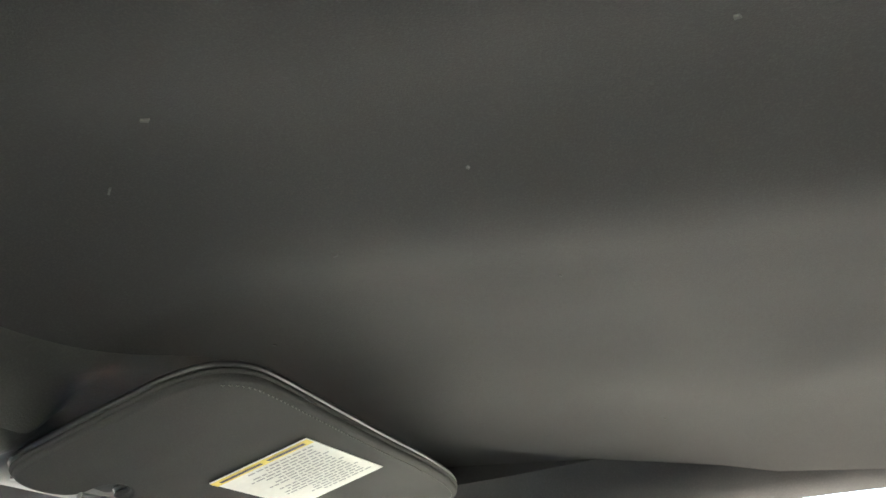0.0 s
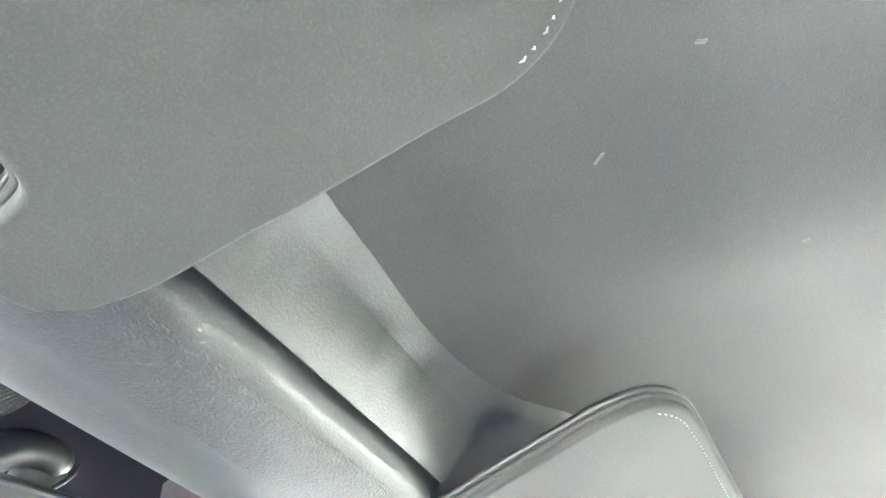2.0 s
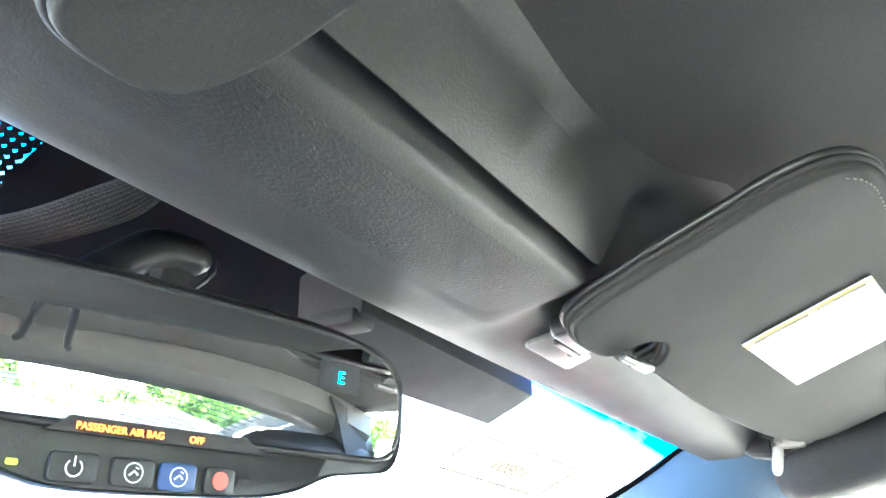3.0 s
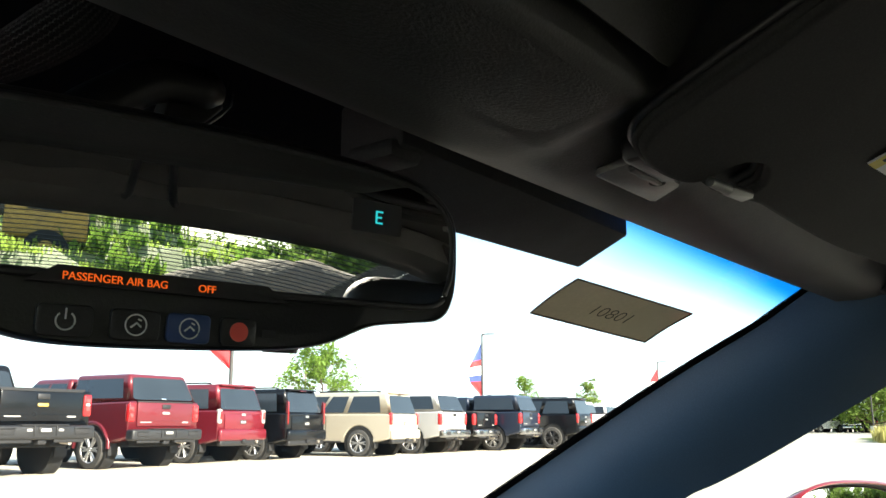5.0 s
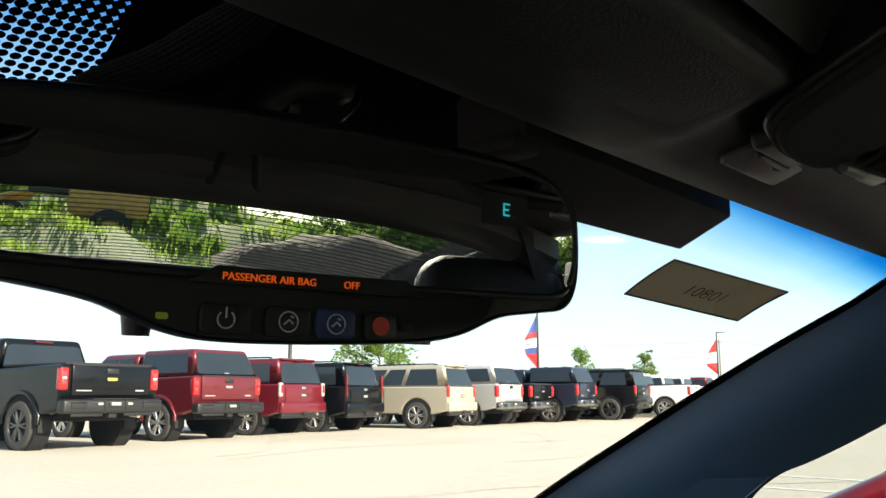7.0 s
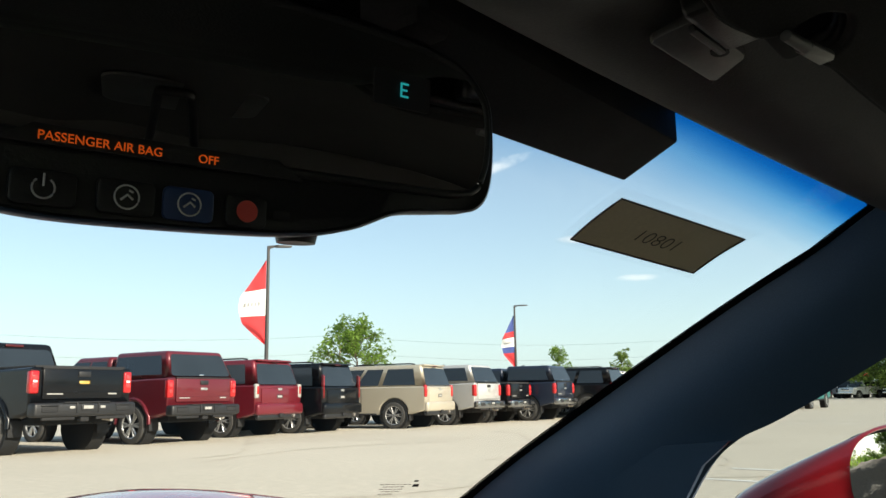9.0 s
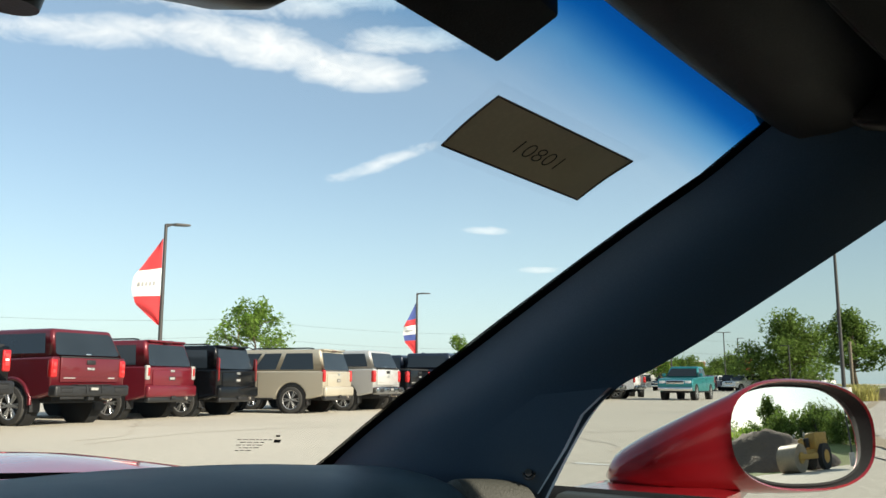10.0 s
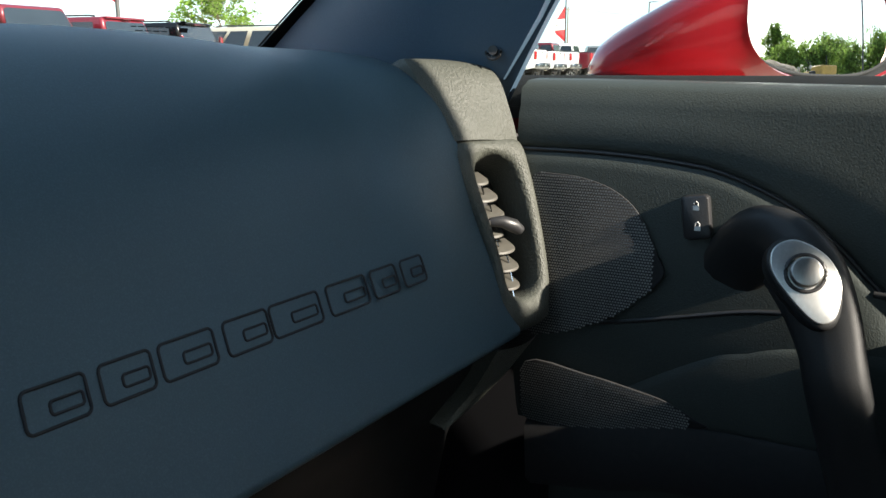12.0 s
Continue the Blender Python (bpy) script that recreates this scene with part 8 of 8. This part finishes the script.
def loader(x, y, turn):
    z = ground_z(x, y)
    r = thing("wheel_loader", (x, y, z), "yellow construction loader with a big boxy hood", "wheel loader", turn=turn)
    ORIGIN[r] = Vector()
    part("hood", box(2.3, 3.0, 1.5, (0, -1.6, 2.1), 0.15, 3), MACHINE_YELLOW, r, "big yellow hood", 40)
    part("hood_words", box(0.02, 1.2, 0.22, (1.165, -1.5, 2.55)), BLACK_INK, r, "plain black bar")
    part("hood_words", box(0.9, 0.02, 0.20, (0, -3.115, 2.55)), BLACK_INK, r, "plain black bar")
    part("radiator", box(1.6, 0.06, 0.8, (0, -3.11, 1.95), 0.02), MATT_BLACK, r, "dark grille")
    part("cab", box(1.7, 1.6, 1.6, (0, 0.6, 2.9), 0.12, 3), CAR_GLASS, r, "dark glazed cab")
    part("cab_roof", box(1.9, 1.8, 0.14, (0, 0.6, 3.75), 0.05), MACHINE_YELLOW, r, "yellow cab roof")
    part("frame", box(1.3, 6.0, 0.6, (0, 0.4, 1.2), 0.08), MACHINE_YELLOW, r, "yellow frame")
    for side in (-1, 1):
        for yy in (-1.7, 1.9):
            w = part("wheel", cyl(0.85, 0.85, (side * 0.85, yy, 0.85), (side * 1.4, yy, 0.85), 30), RUBBER, r, "big black tyre", 50)
            part("hub", cyl(0.42, 0.42, (side * 1.36, yy, 0.85), (side * 1.42, yy, 0.85), 20), MACHINE_YELLOW, w, "yellow hub")
        part("arm", tube([(side * 0.55, 1.3, 2.2), (side * 0.55, 2.6, 1.7), (side * 0.55, 3.6, 0.8)], 0.14, 8), MACHINE_YELLOW, r, "lift arm")
    secs = [[Vector((x0, 3.5, 1.4)), Vector((x0, 3.5, 0.5)), Vector((x0, 3.9, 0.15)), Vector((x0, 4.8, 0.12)), Vector((x0, 4.0, 0.35)), Vector((x0, 3.75, 0.7)), Vector((x0, 3.72, 1.4))] for x0 in (-1.5, 1.5)]
    part("bucket", loft(secs, close=True), STEEL, r, "steel bucket", 40)
    return r


roller(9.6, -23.4, 62.0)
on_bank = min(near_bank.data.vertices, key=lambda v: (v.co.x + 1.6) ** 2 + (v.co.y + 36.0) ** 2 - v.co.z * 0.01).co.z
loader(-3.1, -36.0, 90.0).location.z = on_bank - 0.25
lamp_post(14.5, -24.0, 9.0, (0.3, 0.9), "tall dark lamp post behind the car")

# ---- far buildings and fence ----


def building(x, y, w, d, h, mat, label, turn, bays):
    z = ground_z(x, y)
    b = thing("building", (x, y, z), label, "building", turn=turn)
    ORIGIN[b] = Vector()
    part("wall", box(w, d, h, (0, 0, h / 2), 0.03), mat, b)
    part("roof", box(w + 0.5, d + 0.5, 0.35, (0, 0, h + 0.17), 0.05), WALL_FAR, b, "pale roof edge")
    for k in range(bays):
        xx = -w / 2 + w * (k + 0.5) / bays
        win = part("window", box(w / bays * 0.6, 0.10, h * 0.4, (xx, -d / 2 - 0.02, h * 0.5), 0.02), CAR_GLASS, b, "dark window")
        part("sill", box(w / bays * 0.66, 0.2, 0.10, (xx, -d / 2 - 0.05, h * 0.29), 0.02), WALL_FAR, win, "pale sill")
    return b


building(190, 76, 26, 12, 4.0, WALL_FAR, "long low white dealership building far off", -62, 8)
building(228, 75, 14, 9, 6.5, BRICK_FAR, "small brick building far off", -70, 4)
fn = thing("fence", (78, -6, 0.1), "long green mesh fence beyond the yard", "fence")
for k in range(12):
    part("post", cyl(0.05, 0.05, (84 - 0.2 * k, 8.6 - 1.7 * k, 0.1), (84 - 0.2 * k, 8.6 - 1.7 * k, 1.35), 8), GREEN_FENCE, fn, "green post")
for k in range(11):
    a, b = Vector((84 - 0.2 * k, 8.6 - 1.7 * k, 0.2)), Vector((84 - 0.2 * (k + 1), 8.6 - 1.7 * (k + 1), 0.2))
    part("panel", quad_plate([a, b, b + Vector((0, 0, 1.05)), a + Vector((0, 0, 1.05))], (-1, 0, 0), 0.02), GREEN_FENCE, fn, "green mesh panel")
for k in range(5):
    solid("rubble", box(1.2 - 0.15 * k, 0.7, 0.25, (50 + 1.3 * k, 4.3 + 0.3 * (k % 2), 0.25), 0.08, 2, Euler((0.1 * k, 0.2, 0.5 * k)).to_quaternion()), CONCRETE, "broken concrete lump beside the soil heap", "rubble", group="concrete rubble")
